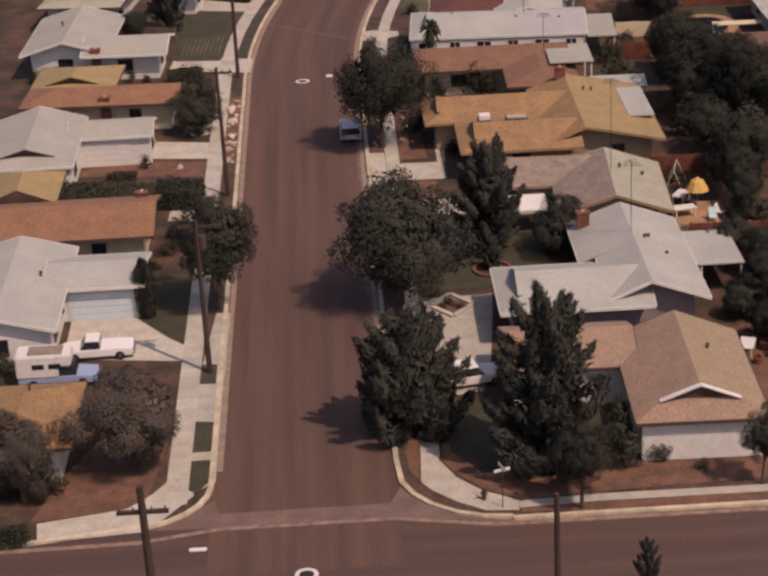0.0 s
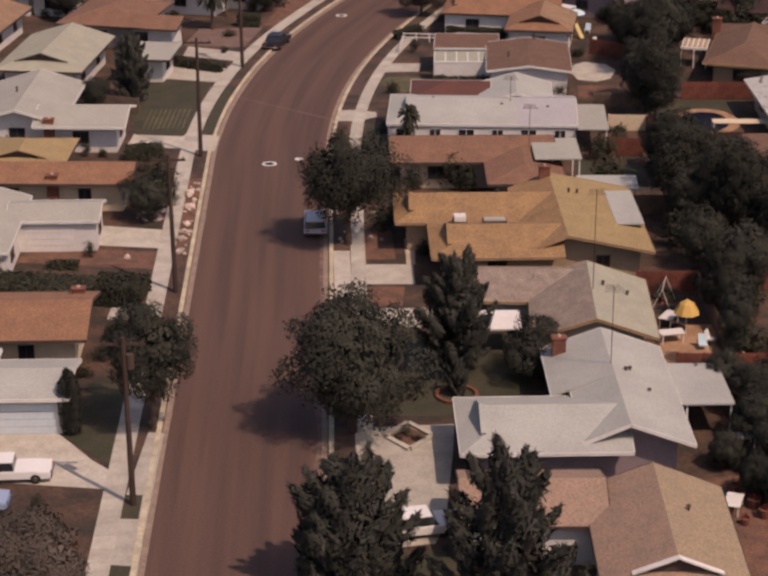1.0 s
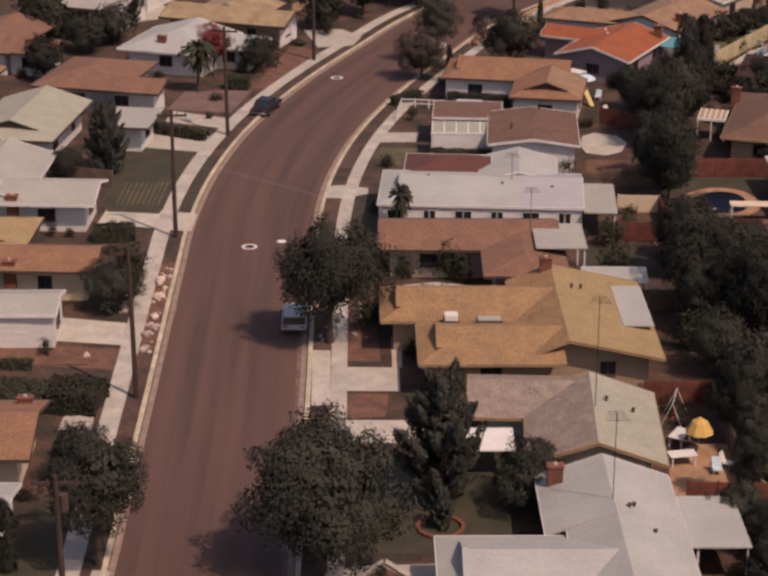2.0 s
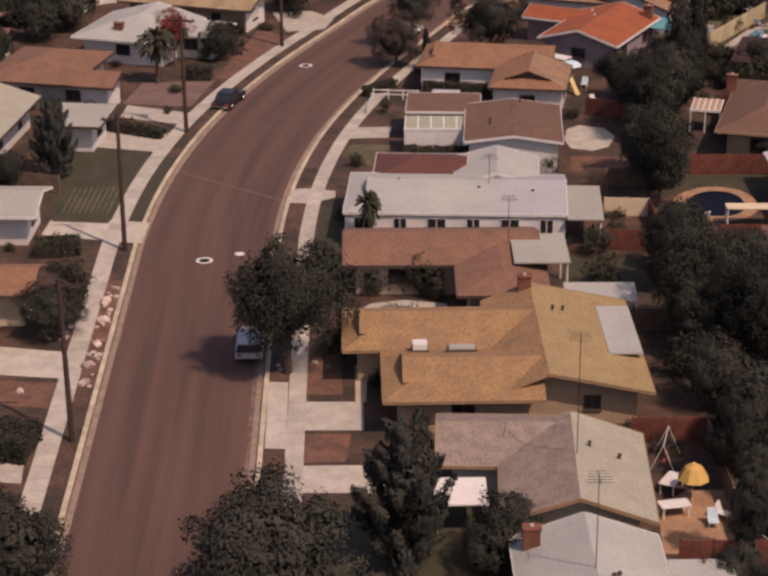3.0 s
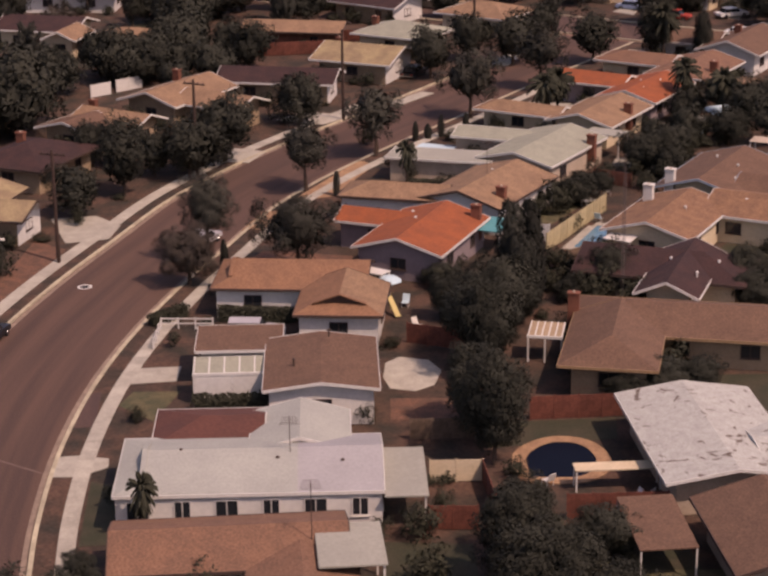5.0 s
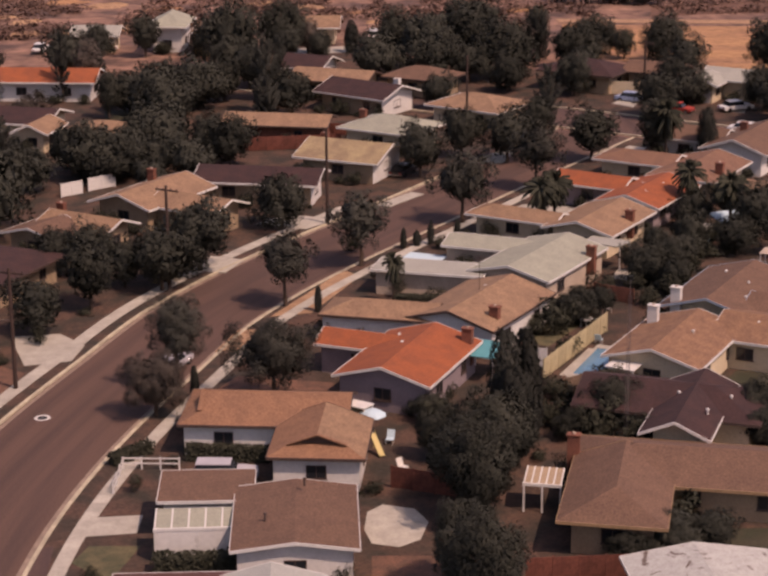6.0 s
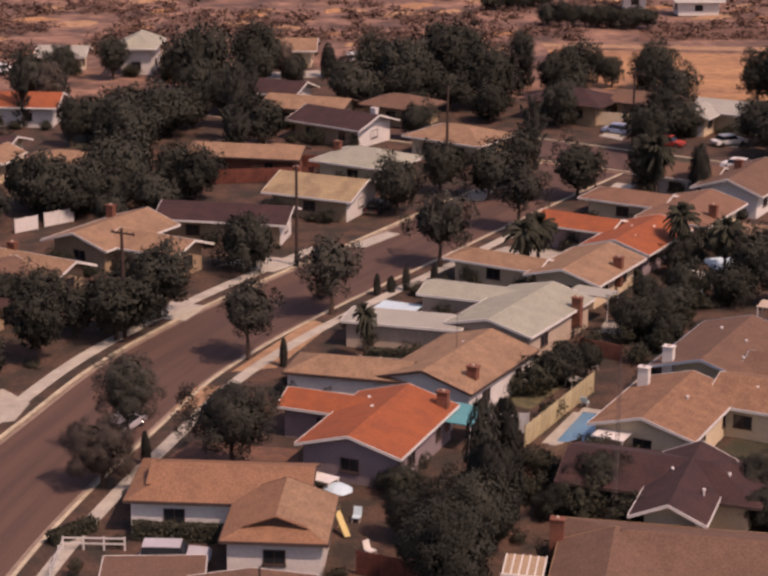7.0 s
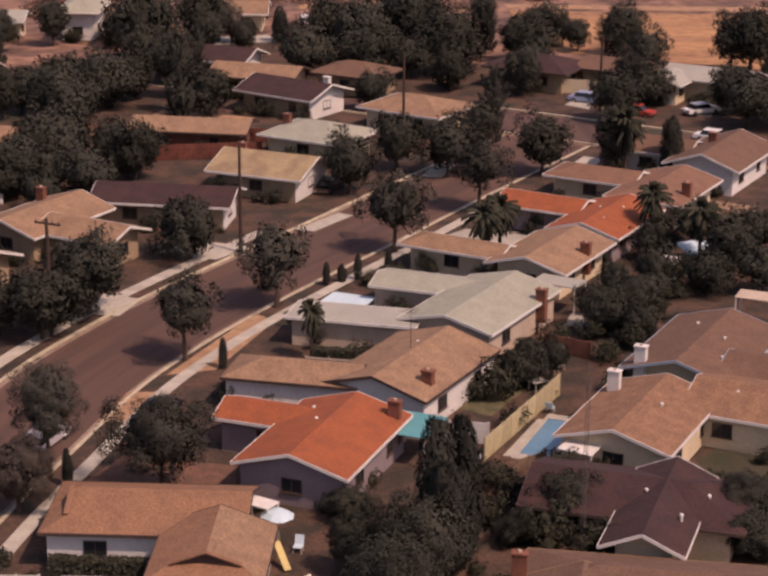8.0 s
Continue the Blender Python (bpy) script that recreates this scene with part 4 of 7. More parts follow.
CROWNS = {
    # lowest leaves, lobes, reach, lobe size, leaves, leaf size
    "round": (0.05, 20, 0.62, 0.42, 17500, 0.0240),
    "spread": (0.24, 18, 0.62, 0.43, 17500, 0.0240),
    "street": (0.22, 16, 0.66, 0.35, 14000, 0.0210),
    "grey": (0.03, 13, 0.64, 0.40, 15000, 0.0230),
    "shrub": (0.0, 8, 0.56, 0.46, 1150, 0.052),
    "red": (0.25, 13, 0.60, 0.42, 9000, 0.026),
}


def crown_mesh(kind, seed, fine, aspect, rich=1.0):
    """A crown of unit radius and unit height, of many small leaves in clumps with gaps between."""
    rng, rs = random.Random(seed), np.random.RandomState(seed + 400)
    if kind == "palm":
        # z is stretched about three times wider than x and y, so the fronds are kept flat here
        bm = bmesh.new()
        for k in range(96):
            a, up = rng.uniform(0, math.tau), rng.uniform(-1.5, 1.5)
            prev = Vector((0, 0, 0.80))
            out, rise = math.cos(up), math.sin(up) * 0.30
            d = Vector((math.cos(a) * out, math.sin(a) * out, rise))
            side = Vector((-math.sin(a), math.cos(a), 0))
            wid = 0.02
            for s in range(6):
                p = prev + d * 0.17
                d.z -= 0.045
                nxt = (0.10, 0.13, 0.13, 0.11, 0.08, 0.01)[s]
                drop = Vector((0, 0, -0.035))
                for sg in (-1, 1):
                    bm.faces.new([bm.verts.new(c) for c in (prev, p, p + side * sg * nxt + drop, prev + side * sg * wid + drop)])
                wid, prev = nxt, p
        return mesh_of("crown", bm, LEAF["palm"])
    if kind == "cypress":
        # columns of upright sprays, rounded at the top
        n = 5200 if fine else 2600
        z = rs.random(n) ** 0.85 * 2 - 1
        stems = np.stack((rs.uniform(-0.42, 0.42, 5), rs.uniform(-0.42, 0.42, 5), rs.uniform(0.62, 1.0, 5)), 1)
        stems[0] = (0, 0, 1)
        k = rs.randint(0, 5, n)
        f = (z + 1) / 2
        rad = 0.60 * np.sqrt(np.clip(1 - (np.clip(f, 0.25, 1) - 0.25) ** 2.6 / 0.474, 0, 1)) * (0.7 + 0.3 * np.minimum(1, f * 5)) + 0.06
        ang = rs.uniform(0, math.tau, n)
        out = np.stack((np.cos(ang), np.sin(ang), 0 * ang), 1)
        p = out * (rad * rs.uniform(0.75, 1.05, n))[:, None]
        p[:, :2] += stems[k][:, :2] * (0.4 + 0.6 * f)[:, None]
        p[:, 2] = (f * stems[k][:, 2] * 2 - 1) * aspect
        nrm = unit(out + np.stack((0 * z, 0 * z, 0.15 + 0.9 * np.clip(f - 0.8, 0, 1)), 1))
        ax = unit(out * 0.25 + np.array((0, 0, 1.0)) + 0.2 * rs.normal(size=(n, 3)))
        return foliage_mesh(kind, *foliage(kind, p, ax, nrm, rs.uniform(0.10, 0.2, n), rs.uniform(0.2, 0.35, n), rs), 0.02, aspect)
    if kind == "pine":
        # upswept boughs, each a plume of needles
        boughs = 76 if fine else 52
        per = 230 if fine else 130
        h = (np.arange(boughs) + rs.random(boughs)) / boughs
        ang = np.arange(boughs) * 2.4 + rs.uniform(-0.6, 0.6, boughs)
        rad = np.sin(np.pi * (0.22 + 0.70 * h)) ** 0.6 * (1 - 0.12 * h) * rs.uniform(0.45, 1.08, boughs)
        away = np.stack((np.cos(ang), np.sin(ang), 0 * ang), 1)
        way = unit(away * 0.6 + np.stack((0 * h, 0 * h, 0.55 + 0.6 * h), 1) + 0.12 * rs.normal(size=away.shape))
        reach = rs.uniform(0.45, 0.75, boughs)
        tip = away * rad[:, None] + np.stack((0 * h, 0 * h, (h * 1.9 - 0.88) * aspect), 1)
        k = np.repeat(np.arange(boughs), per)
        f = rs.random(len(k))
        fat = 0.125 * np.sin(np.pi * (0.12 + 0.86 * f)) ** 0.8
        off = rs.normal(size=(len(k), 3))
        off = unit(off - way[k] * np.sum(off * way[k], 1, keepdims=True)) * (fat * rs.uniform(0.35, 1.15, len(k)))[:, None]
        p = tip[k] - way[k] * (reach[k] * (1 - f))[:, None] + off
        nrm = unit(unit(off) * 0.75 + away[k] * 0.35 + np.array((0, 0, 0.25)))
        ax = unit(way[k] + 0.5 * unit(off) + 0.25 * rs.normal(size=nrm.shape))
        # dark twigs about the stem
        q = unit(rs.normal(size=(1800, 3))) * rs.uniform(0.2, 1.0, (1800, 1)) * np.array((0.52, 0.52, 0.72 * aspect))
        p, nrm, ax = np.concatenate((p, q)), np.concatenate((nrm, unit(q))), np.concatenate((ax, unit(rs.normal(size=q.shape))))
        n = len(p)
        size_k = rs.uniform(0.04, 0.075, n)
        size_k[-1800:] = 0.08
        return foliage_mesh(kind, *foliage(kind, p, ax, nrm, size_k, rs.uniform(0.22, 0.4, n), rs), 0.04, aspect)
    low, lobes, reach, size, leaves, grain = CROWNS[kind]
    if not fine and kind != "shrub":
        leaves, grain = int(leaves / 3.7), grain * 1.55
    leaves, grain = int(leaves * (0.55 + 0.45 * aspect) * rich), grain / rich**0.5
    lobes = round(lobes * (0.4 + 0.6 * aspect))
    # main limbs end in lobes, each lobe breaks up into clumps
    z = 1 - 2 * (np.arange(lobes) + 0.5) / lobes
    a = np.arange(lobes) * 2.39996 + rs.uniform(-0.5, 0.5, lobes)
    w = np.sqrt(1 - z * z)
    c1 = np.stack((w * np.cos(a), w * np.sin(a), z * aspect), 1) * (reach * rs.uniform(0.55, 1.18, lobes))[:, None]
    c1[:, 2] *= np.where(c1[:, 2] < 0, 0.85, 1.0)
    r1 = size * rs.uniform(0.62, 1.25, lobes)
    # a loose core keeps the middle dark
    c1, r1 = np.concatenate((c1, [(0, 0, -0.2 * aspect), (0, 0, 0.25 * aspect)])), np.concatenate((r1, [0.45, 0.45]))
    many = 9 if fine else 7
    j = np.repeat(np.arange(len(r1)), many)
    d = unit(rs.normal(size=(len(j), 3)) + 0.5 * unit(c1[j]))
    c2 = c1[j] + d * (r1[j] * rs.uniform(0.5, 0.98, len(j)))[:, None]
    r2 = r1[j] * rs.uniform(0.34, 0.62, len(j))
    tries = int(leaves * 3.4)
    k = rs.choice(len(j), tries, p=r2**2 / np.sum(r2**2))
    d = unit(rs.normal(size=(tries, 3)) + 0.5 * unit(c2[k]) + np.array((0, 0, 0.2)))
    p = c2[k] + d * (r2[k] * np.where(rs.random(tries) < (0.025 if fine else 0.015), rs.uniform(1.0, 1.3, tries), 0.3 + 0.78 * rs.random(tries) ** 0.6))[:, None]
    p += rs.normal(size=p.shape) * (0.018 if fine else 0.028)
    # leaves deep inside a neighbouring clump would never be seen
    free = np.ones(tries, bool)
    for c, r in zip(c2, r2):
        near = np.nonzero(np.abs(p[:, 0] - c[0]) < 0.5 * r)[0]
        q = p[near] - c
        free[near[np.einsum("ij,ij->i", q, q) < (0.50 * r) ** 2]] = False
    keep = np.nonzero(free)[0][:leaves]
    p, d, k = p[keep], d[keep], k[keep]
    leaves = len(keep)
    nrm = unit(0.6 * d + 0.35 * (p - c1[j[k]]) / r1[j[k]][:, None] + 0.35 * unit(p) + np.array((0, 0, 0.12)))
    size_k = grain * rs.uniform(0.65, 1.4, leaves)
    # twigs and shaded leaves inside
    inner = 60 if kind == "shrub" else 1500 if fine else 600
    q = unit(rs.normal(size=(inner, 3))) * rs.uniform(0.25, 0.76 if kind in ("round", "spread") else 0.64, inner)[:, None] * np.array((1, 1, aspect))
    p, nrm = np.concatenate((p, q)), np.concatenate((nrm, unit(q)))
    size_k = np.concatenate((size_k, np.full(inner, 0.13 if kind == "shrub" else 0.06 if fine else 0.11)))
    n = len(p)
    return foliage_mesh(kind, *foliage(kind, p, rs.normal(size=(n, 3)), nrm, size_k, rs.uniform(0.5, 0.8, n), rs), low, aspect)


def trunk_mesh(kind, seed):
    """A tapered trunk with limbs, one metre high, its width for a crown of unit radius."""
    rng = random.Random(seed + 50)
    bm = bmesh.new()
    if kind == "palm":
        prev = Vector((0, 0, 0))
        for k in range(6):
            p = Vector((0.02 * math.sin(k), 0.02 * math.cos(k * 1.7), (k + 1) * 0.135))
            tube(bm, prev, p, 0.10 - 0.006 * k, 0.085 - 0.006 * k, 8)
            prev = p
        return mesh_of("trunk", bm, MAT["bark"])
    top = 0.5 if kind not in ("pine", "cypress") else 0.9
    prev = Vector((0, 0, -0.02))
    for k in range(4):
        p = Vector((rng.uniform(-0.03, 0.03), rng.uniform(-0.03, 0.03), top * (k + 1) / 4))
        tube(bm, prev, p, 0.075 - 0.014 * k, 0.061 - 0.014 * k, 8)
        prev = p
    for k in range(7):
        a = k * 0.9 + rng.uniform(-0.3, 0.3)
        z = rng.uniform(0.28, 0.5)
        e = Vector((0.5 * math.cos(a), 0.5 * math.sin(a), z + rng.uniform(0.12, 0.32)))
        m = Vector((0.22 * math.cos(a), 0.22 * math.sin(a), z + 0.1))
        tube(bm, (0, 0, z), m, 0.032, 0.024, 6)
        tube(bm, m, e, 0.024, 0.010, 6)
    return mesh_of("trunk", bm, MAT["bark"])


TREE_MESH = {}
LABELS = {
    "round": ("tree", "dense dark green broadleaf tree with rounded crown"),
    "spread": ("tree", "broad dark green tree on a bare trunk beside the pavement"),
    "street": ("tree", "street tree with loose dull green crown"),
    "pine": ("tree", "tall dark conifer with spiky upright foliage"),
    "grey": ("tree", "grey-brown feathery tree with sparse crown"),
    "palm": ("palm_tree", "palm tree with drooping fronds"),
    "cypress": ("cypress", "narrow dark columnar cypress"),
    "shrub": ("shrub", "dark green garden shrub"),
    "red": ("tree", "tree with dark red leaves"),
}
tree_count = 0
FAR_SHRUBS = []


def tree(kind, x, y, h, r):
    """A tree of kind at x, y, h metres high with a crown of radius r."""
    global tree_count
    variant = tree_count % 4
    tree_count += 1
    near = y < 62
    low = CROWNS[kind][0] if kind in CROWNS else 0.03
    aspect = min((0.7, 1.0, 1.4, 2.0, 2.8), key=lambda v: abs(math.log(v * 2 * r / (h * (1 - low)))))
    rich = (2.8 if kind == "grey" else 1.5) if near and kind in ("round", "spread", "street", "grey") and -20 < x < 26 and h > 5 else 1.0
    key = (kind, variant, near, aspect, rich)
    if key not in TREE_MESH:
        TREE_MESH[key] = (crown_mesh(kind, 11 * variant + len(kind), near, aspect, rich), trunk_mesh(kind, variant))
    crown, trunk = TREE_MESH[key]
    name, label = LABELS[kind]
    if kind == "shrub" and (y > 58 or x > 46):
        FAR_SHRUBS.append((crown, x, y, h, r, tree_count * 67.0))
        return None
    ob = thing(name, x, y, LOT - (0.12 if kind == "shrub" else 0.02), (tree_count * 67) % 360, label, "shrub" if kind == "shrub" else "tree", "shrubs of the gardens" if kind == "shrub" else "trees of the neighbourhood")
    wide = 0.88 + 0.24 * ((tree_count * 0.618) % 1)
    shared("crown", crown, ob, Matrix.Diagonal((r * wide, r * (2 - wide), h, 1)))
    if kind != "shrub":
        tr = min(r, h * 0.45)
        shared("trunk", trunk, ob, Matrix.Diagonal((tr, tr, h, 1)))
    return ob


tree("round", 6.9, -54.8, 10.2, 4.6)
tree("spread", 6.9, -20.9, 8.9, 4.1)
tree("pine", 6.5, -74.8, 8.5, 4.0)
tree("spread", -5.9, -54.0, 9.0, 3.3)
tree("pine", 14.1, -46.0, 9.0, 3.2)
tree("pine", 14.7, -80.4, 11.6, 4.1)
tree("grey", -10.0, -77.4, 6.9, 3.8)
tree("grey", -16.5, -80.6, 6.2, 2.7)
tree("cypress", -11.0, -54.5, 4.4, 0.9)
tree("street", 15.9, -85.2, 5.6, 1.9)
tree("pine", 17.4, -99.0, 6.0, 0.9)
tree("shrub", 19.2, -76.8, 3.4, 1.0)
tree("shrub", 19.0, -79.0, 3.0, 1.1)
tree("shrub", 21.3, -80.1, 1.2, 0.9)
tree("street", 26.6, -83.7, 5.2, 1.4)
tree("shrub", 19.2, -80.6, 2.6, 1.1)
tree("round", 19.6, -46.9, 3.9, 2.6)
tree("round", -9.4, -14.6, 4.2, 2.3)
tree("shrub", -11.2, 1.6, 1.8, 1.4)
tree("round", -17.5, 17.0, 3.4, 1.8)
tree("shrub", -18.7, -7.0, 1.8, 0.9)
tree("pine", -13.8, 19.6, 7.0, 2.2)
tree("shrub", 16.2, -7.9, 3.5, 1.7)
tree("round", 9.1, -8.6, 5.2, 1.3)
tree("round", 37.5, -21.8, 8.8, 2.7)
tree("round", 34.6, -15.6, 8.8, 3.0)
tree("round", 35.4, -36.8, 8.8, 2.3)
tree("round", 34.3, -27.4, 5.2, 2.2)
tree("round", 36.2, 10.6, 8.8, 2.5)
tree("round", 38.2, 26.8, 8.8, 2.7)
tree("shrub", 29.5, -6.2, 2.6, 1.7)
tree("palm", -7.7, 47.2, 5.8, 2.0)
tree("shrub", -2.1, 57.4, 3.5, 2.3)
tree("round", 41.1, 37.0, 7.0, 2.9)
tree("round", 36.1, 18.0, 7.0, 2.5)
tree("round", 34.3, -7.6, 7.9, 2.3)
tree("round", 36.4, -16.1, 7.9, 2.3)
tree("round", 34.2, -19.6, 6.1, 2.1)
tree("round", 35.3, -34.3, 7.0, 1.9)
tree("shrub", 33.1, -22.7, 3.5, 1.9)
tree("round", 33.4, -38.2, 7.0, 1.7)
tree("shrub", -8.9, -7.5, 3.5, 1.6)
tree("round", 32.8, -47.2, 8.8, 1.3)
tree("shrub", 12.7, -7.0, 2.6, 1.4)
tree("street", 17.6, 58.6, 9.2, 2.9)
tree("round", 38.4, 31.5, 7.0, 3.3)
tree("round", 36.0, 14.8, 7.0, 2.8)
tree("round", 36.8, 40.2, 4.4, 1.9)
tree("round", 39.7, -22.8, 7.9, 3.0)
tree("round", 35.7, -4.5, 6.1, 2.3)
tree("shrub", 29.9, -0.1, 2.6, 1.6)
tree("shrub", 52.0, 25.1, 2.6, 2.3)
tree("shrub", 50.0, 42.9, 3.5, 2.5)
tree("round", -2.1, 55.0, 4.4, 2.0)
tree("round", 9.5, 81.7, 7.0, 3.1)
tree("round", 5.2, 74.6, 5.6, 3.0)
tree("round", 16.2, 87.1, 7.0, 3.9)
tree("round", 20.0, 93.4, 7.9, 4.0)
tree("palm", 37.9, 79.6, 5.4, 1.15)
tree("palm", 56.2, 103.3, 6.4, 2.0)
tree("shrub", 51.4, 69.2, 3.5, 2.4)
tree("round", 29.0, 108.7, 6.1, 3.7)
tree("round", -3.2, 107.2, 10.5, 7.0)
tree("round", -8.3, 94.8, 7.0, 4.0)
tree("grey", 15.8, 52.3, 6.0, 2.8)
tree("street", 25.4, 54.0, 7.2, 4.4)
tree("cypress", 42.2, 42.6, 9.4, 1.75)
tree("cypress", 44.3, 43.6, 9.0, 1.7)
tree("cypress", 43.2, 40.8, 7.0, 1.6)
tree("street", 27.8, 80.6, 7.8, 3.3)
tree("street", 36.1, 93.2, 8.4, 3.7)
tree("street", 48.6, 108.5, 8.0, 3.9)
tree("palm", 58.0, 104.6, 6.8, 2.1)
tree("street", 59.1, 122.3, 8.0, 3.7)
tree("round", 68.3, 135.5, 7.0, 3.7)
tree("round", 58.1, 136.3, 7.0, 3.7)
tree("round", 52.8, 139.3, 7.0, 2.9)
tree("palm", 76.4, 130.6, 8.8, 2.2)
tree("cypress", 81.9, 132.0, 7.0, 1.7)
tree("round", 75.2, 132.4, 9.6, 2.3)
tree("round", 82.1, 159.3, 7.0, 3.5)
tree("round", 46.6, 130.0, 7.0, 3.3)
tree("round", 7.9, 133.0, 7.0, 4.6)
tree("round", 15.9, 142.1, 7.0, 4.8)
tree("round", 24.3, 138.6, 6.1, 3.6)
tree("round", 14.8, 170.5, 7.0, 5.1)
tree("pine", 30.0, 169.1, 10.5, 2.5)
tree("round", 33.6, 166.0, 7.0, 3.8)
tree("round", 21.1, 173.2, 7.0, 4.8)
tree("round", 26.2, 202.3, 10.5, 6.0)
tree("round", 33.6, 208.1, 10.5, 4.0)
tree("round", 40.0, 206.0, 5.2, 2.2)
tree("round", 47.3, 190.4, 7.0, 4.5)
tree("round", 55.8, 197.9, 8.8, 6.0)
tree("round", 63.1, 204.0, 10.5, 5.8)
tree("round", 66.6, 189.3, 8.8, 5.5)
tree("pine", 65.4, 149.6, 9.6, 2.2)
tree("round", 79.9, 197.3, 5.2, 3.9)
tree("round", 86.0, 206.9, 5.2, 1.9)
tree("round", 87.4, 203.3, 5.0, 2.2)
tree("round", 89.8, 191.6, 8.8, 2.5)
tree("round", 92.1, 183.6, 7.0, 3.8)
tree("round", 77.0, 184.4, 5.2, 3.4)
tree("round", 88.6, 166.7, 5.2, 3.2)
tree("round", 97.5, 161.3, 7.0, 3.5)
tree("round", 104.9, 186.7, 8.8, 3.2)
tree("round", 13.2, 214.7, 7.0, 2.9)
tree("round", 21.6, 211.3, 5.2, 1.8)
tree("round", 1.8, 199.3, 7.0, 4.2)
tree("round", 56.9, 75.3, 2.4, 1.7)
tree("palm", 73.1, 106.5, 7.0, 2.0)
tree("palm", 76.1, 100.6, 7.0, 2.0)
tree("round", 77.9, 96.8, 7.0, 2.4)
tree("round", 51.2, 44.4, 4.4, 2.6)
tree("round", 62.4, 43.4, 4.4, 2.1)
tree("round", 63.3, 146.3, 7.0, 2.4)
tree("cypress", 45.7, 213.9, 5.2, 1.5)
tree("round", 53.7, 169.3, 5.2, 2.6)
tree("shrub", 69.3, 80.4, 1.8, 2.2)
tree("round", 6.1, 210.9, 7.0, 2.5)
tree("round", 51.7, 206.3, 8.8, 3.3)
tree("shrub", 35.8, 98.7, 1.8, 1.4)
for x, y, h in ((41.1, 99.1, 2.2), (42.6, 99.8, 1.7), (44.1, 100.3, 2.6), (47.0, 101.4, 2.4), (18.9, 56.2, 2.8), (30.7, 78.4, 2.6)):
    tree("cypress", x, y, h, 0.5)

def belt_tree(k, x, y, h, r):
    """Mostly broadleaf trees, with a conifer or a grey tree here and there."""
    if y > 184 and k % 3 == 0:
        return
    if k % 4 == 1:
        tree("pine", x, y, h * 1.15, r * 0.75)
    elif k % 5 == 2:
        tree("grey", x, y, h, r)
    else:
        tree("round", x, y, h, r)


# dense belt of trees in the distance
for k, (x, y, h, r) in enumerate(((-7.0, 118.7, 5.1, 3.9), (-19.8, 125.1, 8.5, 2.2), (-4.5, 130.8, 4.7, 2.8), (-0.3, 122.6, 7.8, 2.3), (-13.3, 105.5, 6.8, 4.0), (-3.5, 138.7, 6.2, 3.6), (-17.2, 114.6, 7.5, 3.6), (-8.2, 104.4, 5.7, 2.5), (-12.1, 140.5, 5.4, 4.0), (29.6, 161.1, 6.2, 3.1), (-8.9, 168.5, 8.6, 2.2), (16.9, 162.4, 7.1, 4.0), (-0.9, 160.2, 4.9, 3.2), (-9.2, 161.7, 6.7, 4.0), (8.9, 168.0, 7.4, 2.2), (16.1, 163.5, 7.2, 4.1), (-7.6, 171.1, 7.2, 2.3), (2.1, 179.9, 9.0, 2.3), (9.7, 213.7, 5.6, 3.3), (-13.5, 197.9, 7.5, 3.3))):
    belt_tree(k, x, y, h, r)
for k, (x, y, h, r) in enumerate(((12.1, 190.3, 6.1, 3.9), (5.4, 200.2, 6.3, 4.2), (5.1, 188.5, 8.1, 2.7), (0.2, 193.8, 6.5, 2.7), (-11.9, 205.0, 5.0, 3.7), (-14.1, 209.1, 8.1, 3.1), (9.8, 194.7, 7.8, 2.9), (38.9, 213.9, 6.3, 2.8), (68.4, 196.1, 7.5, 2.4), (67.6, 192.8, 4.7, 4.1), (36.1, 213.4, 8.9, 3.3), (28.6, 186.8, 5.4, 2.9), (56.7, 214.0, 6.1, 2.3), (54.4, 189.1, 4.9, 3.2), (60.7, 187.0, 6.5, 3.5), (63.9, 196.5, 8.5, 2.4), (61.6, 208.2, 8.5, 3.1), (32.7, 186.5, 6.9, 2.4), (57.6, 187.5, 8.0, 2.5), (28.6, 190.3, 6.6, 3.2))):
    belt_tree(k, x, y, h, r)
for k, (x, y, h, r) in enumerate(((46.2, 190.2, 6.7, 4.1), (53.2, 213.2, 4.6, 4.2), (69.8, 201.3, 6.9, 3.2), (78.2, 197.0, 7.4, 3.2), (66.0, 207.6, 7.7, 2.2), (74.0, 203.3, 6.7, 3.4), (61.1, 205.6, 6.2, 3.9), (64.6, 209.2, 7.8, 3.4), (77.5, 196.6, 7.2, 3.3), (-17.8, 76.3, 4.8, 2.4), (-19.1, 67.3, 4.8, 2.8), (-25.5, 81.4, 4.6, 3.2), (-24.0, 91.3, 4.5, 4.1), (-19.4, 99.1, 8.9, 3.8), (-28.1, 74.0, 5.5, 3.7), (100.8, 156.6, 5.0, 2.3), (123.1, 179.3, 6.2, 3.6), (109.0, 165.7, 6.2, 3.4), (102.1, 157.7, 6.8, 2.4), (108.2, 178.3, 4.6, 2.2))):
    belt_tree(k, x, y, h, r)

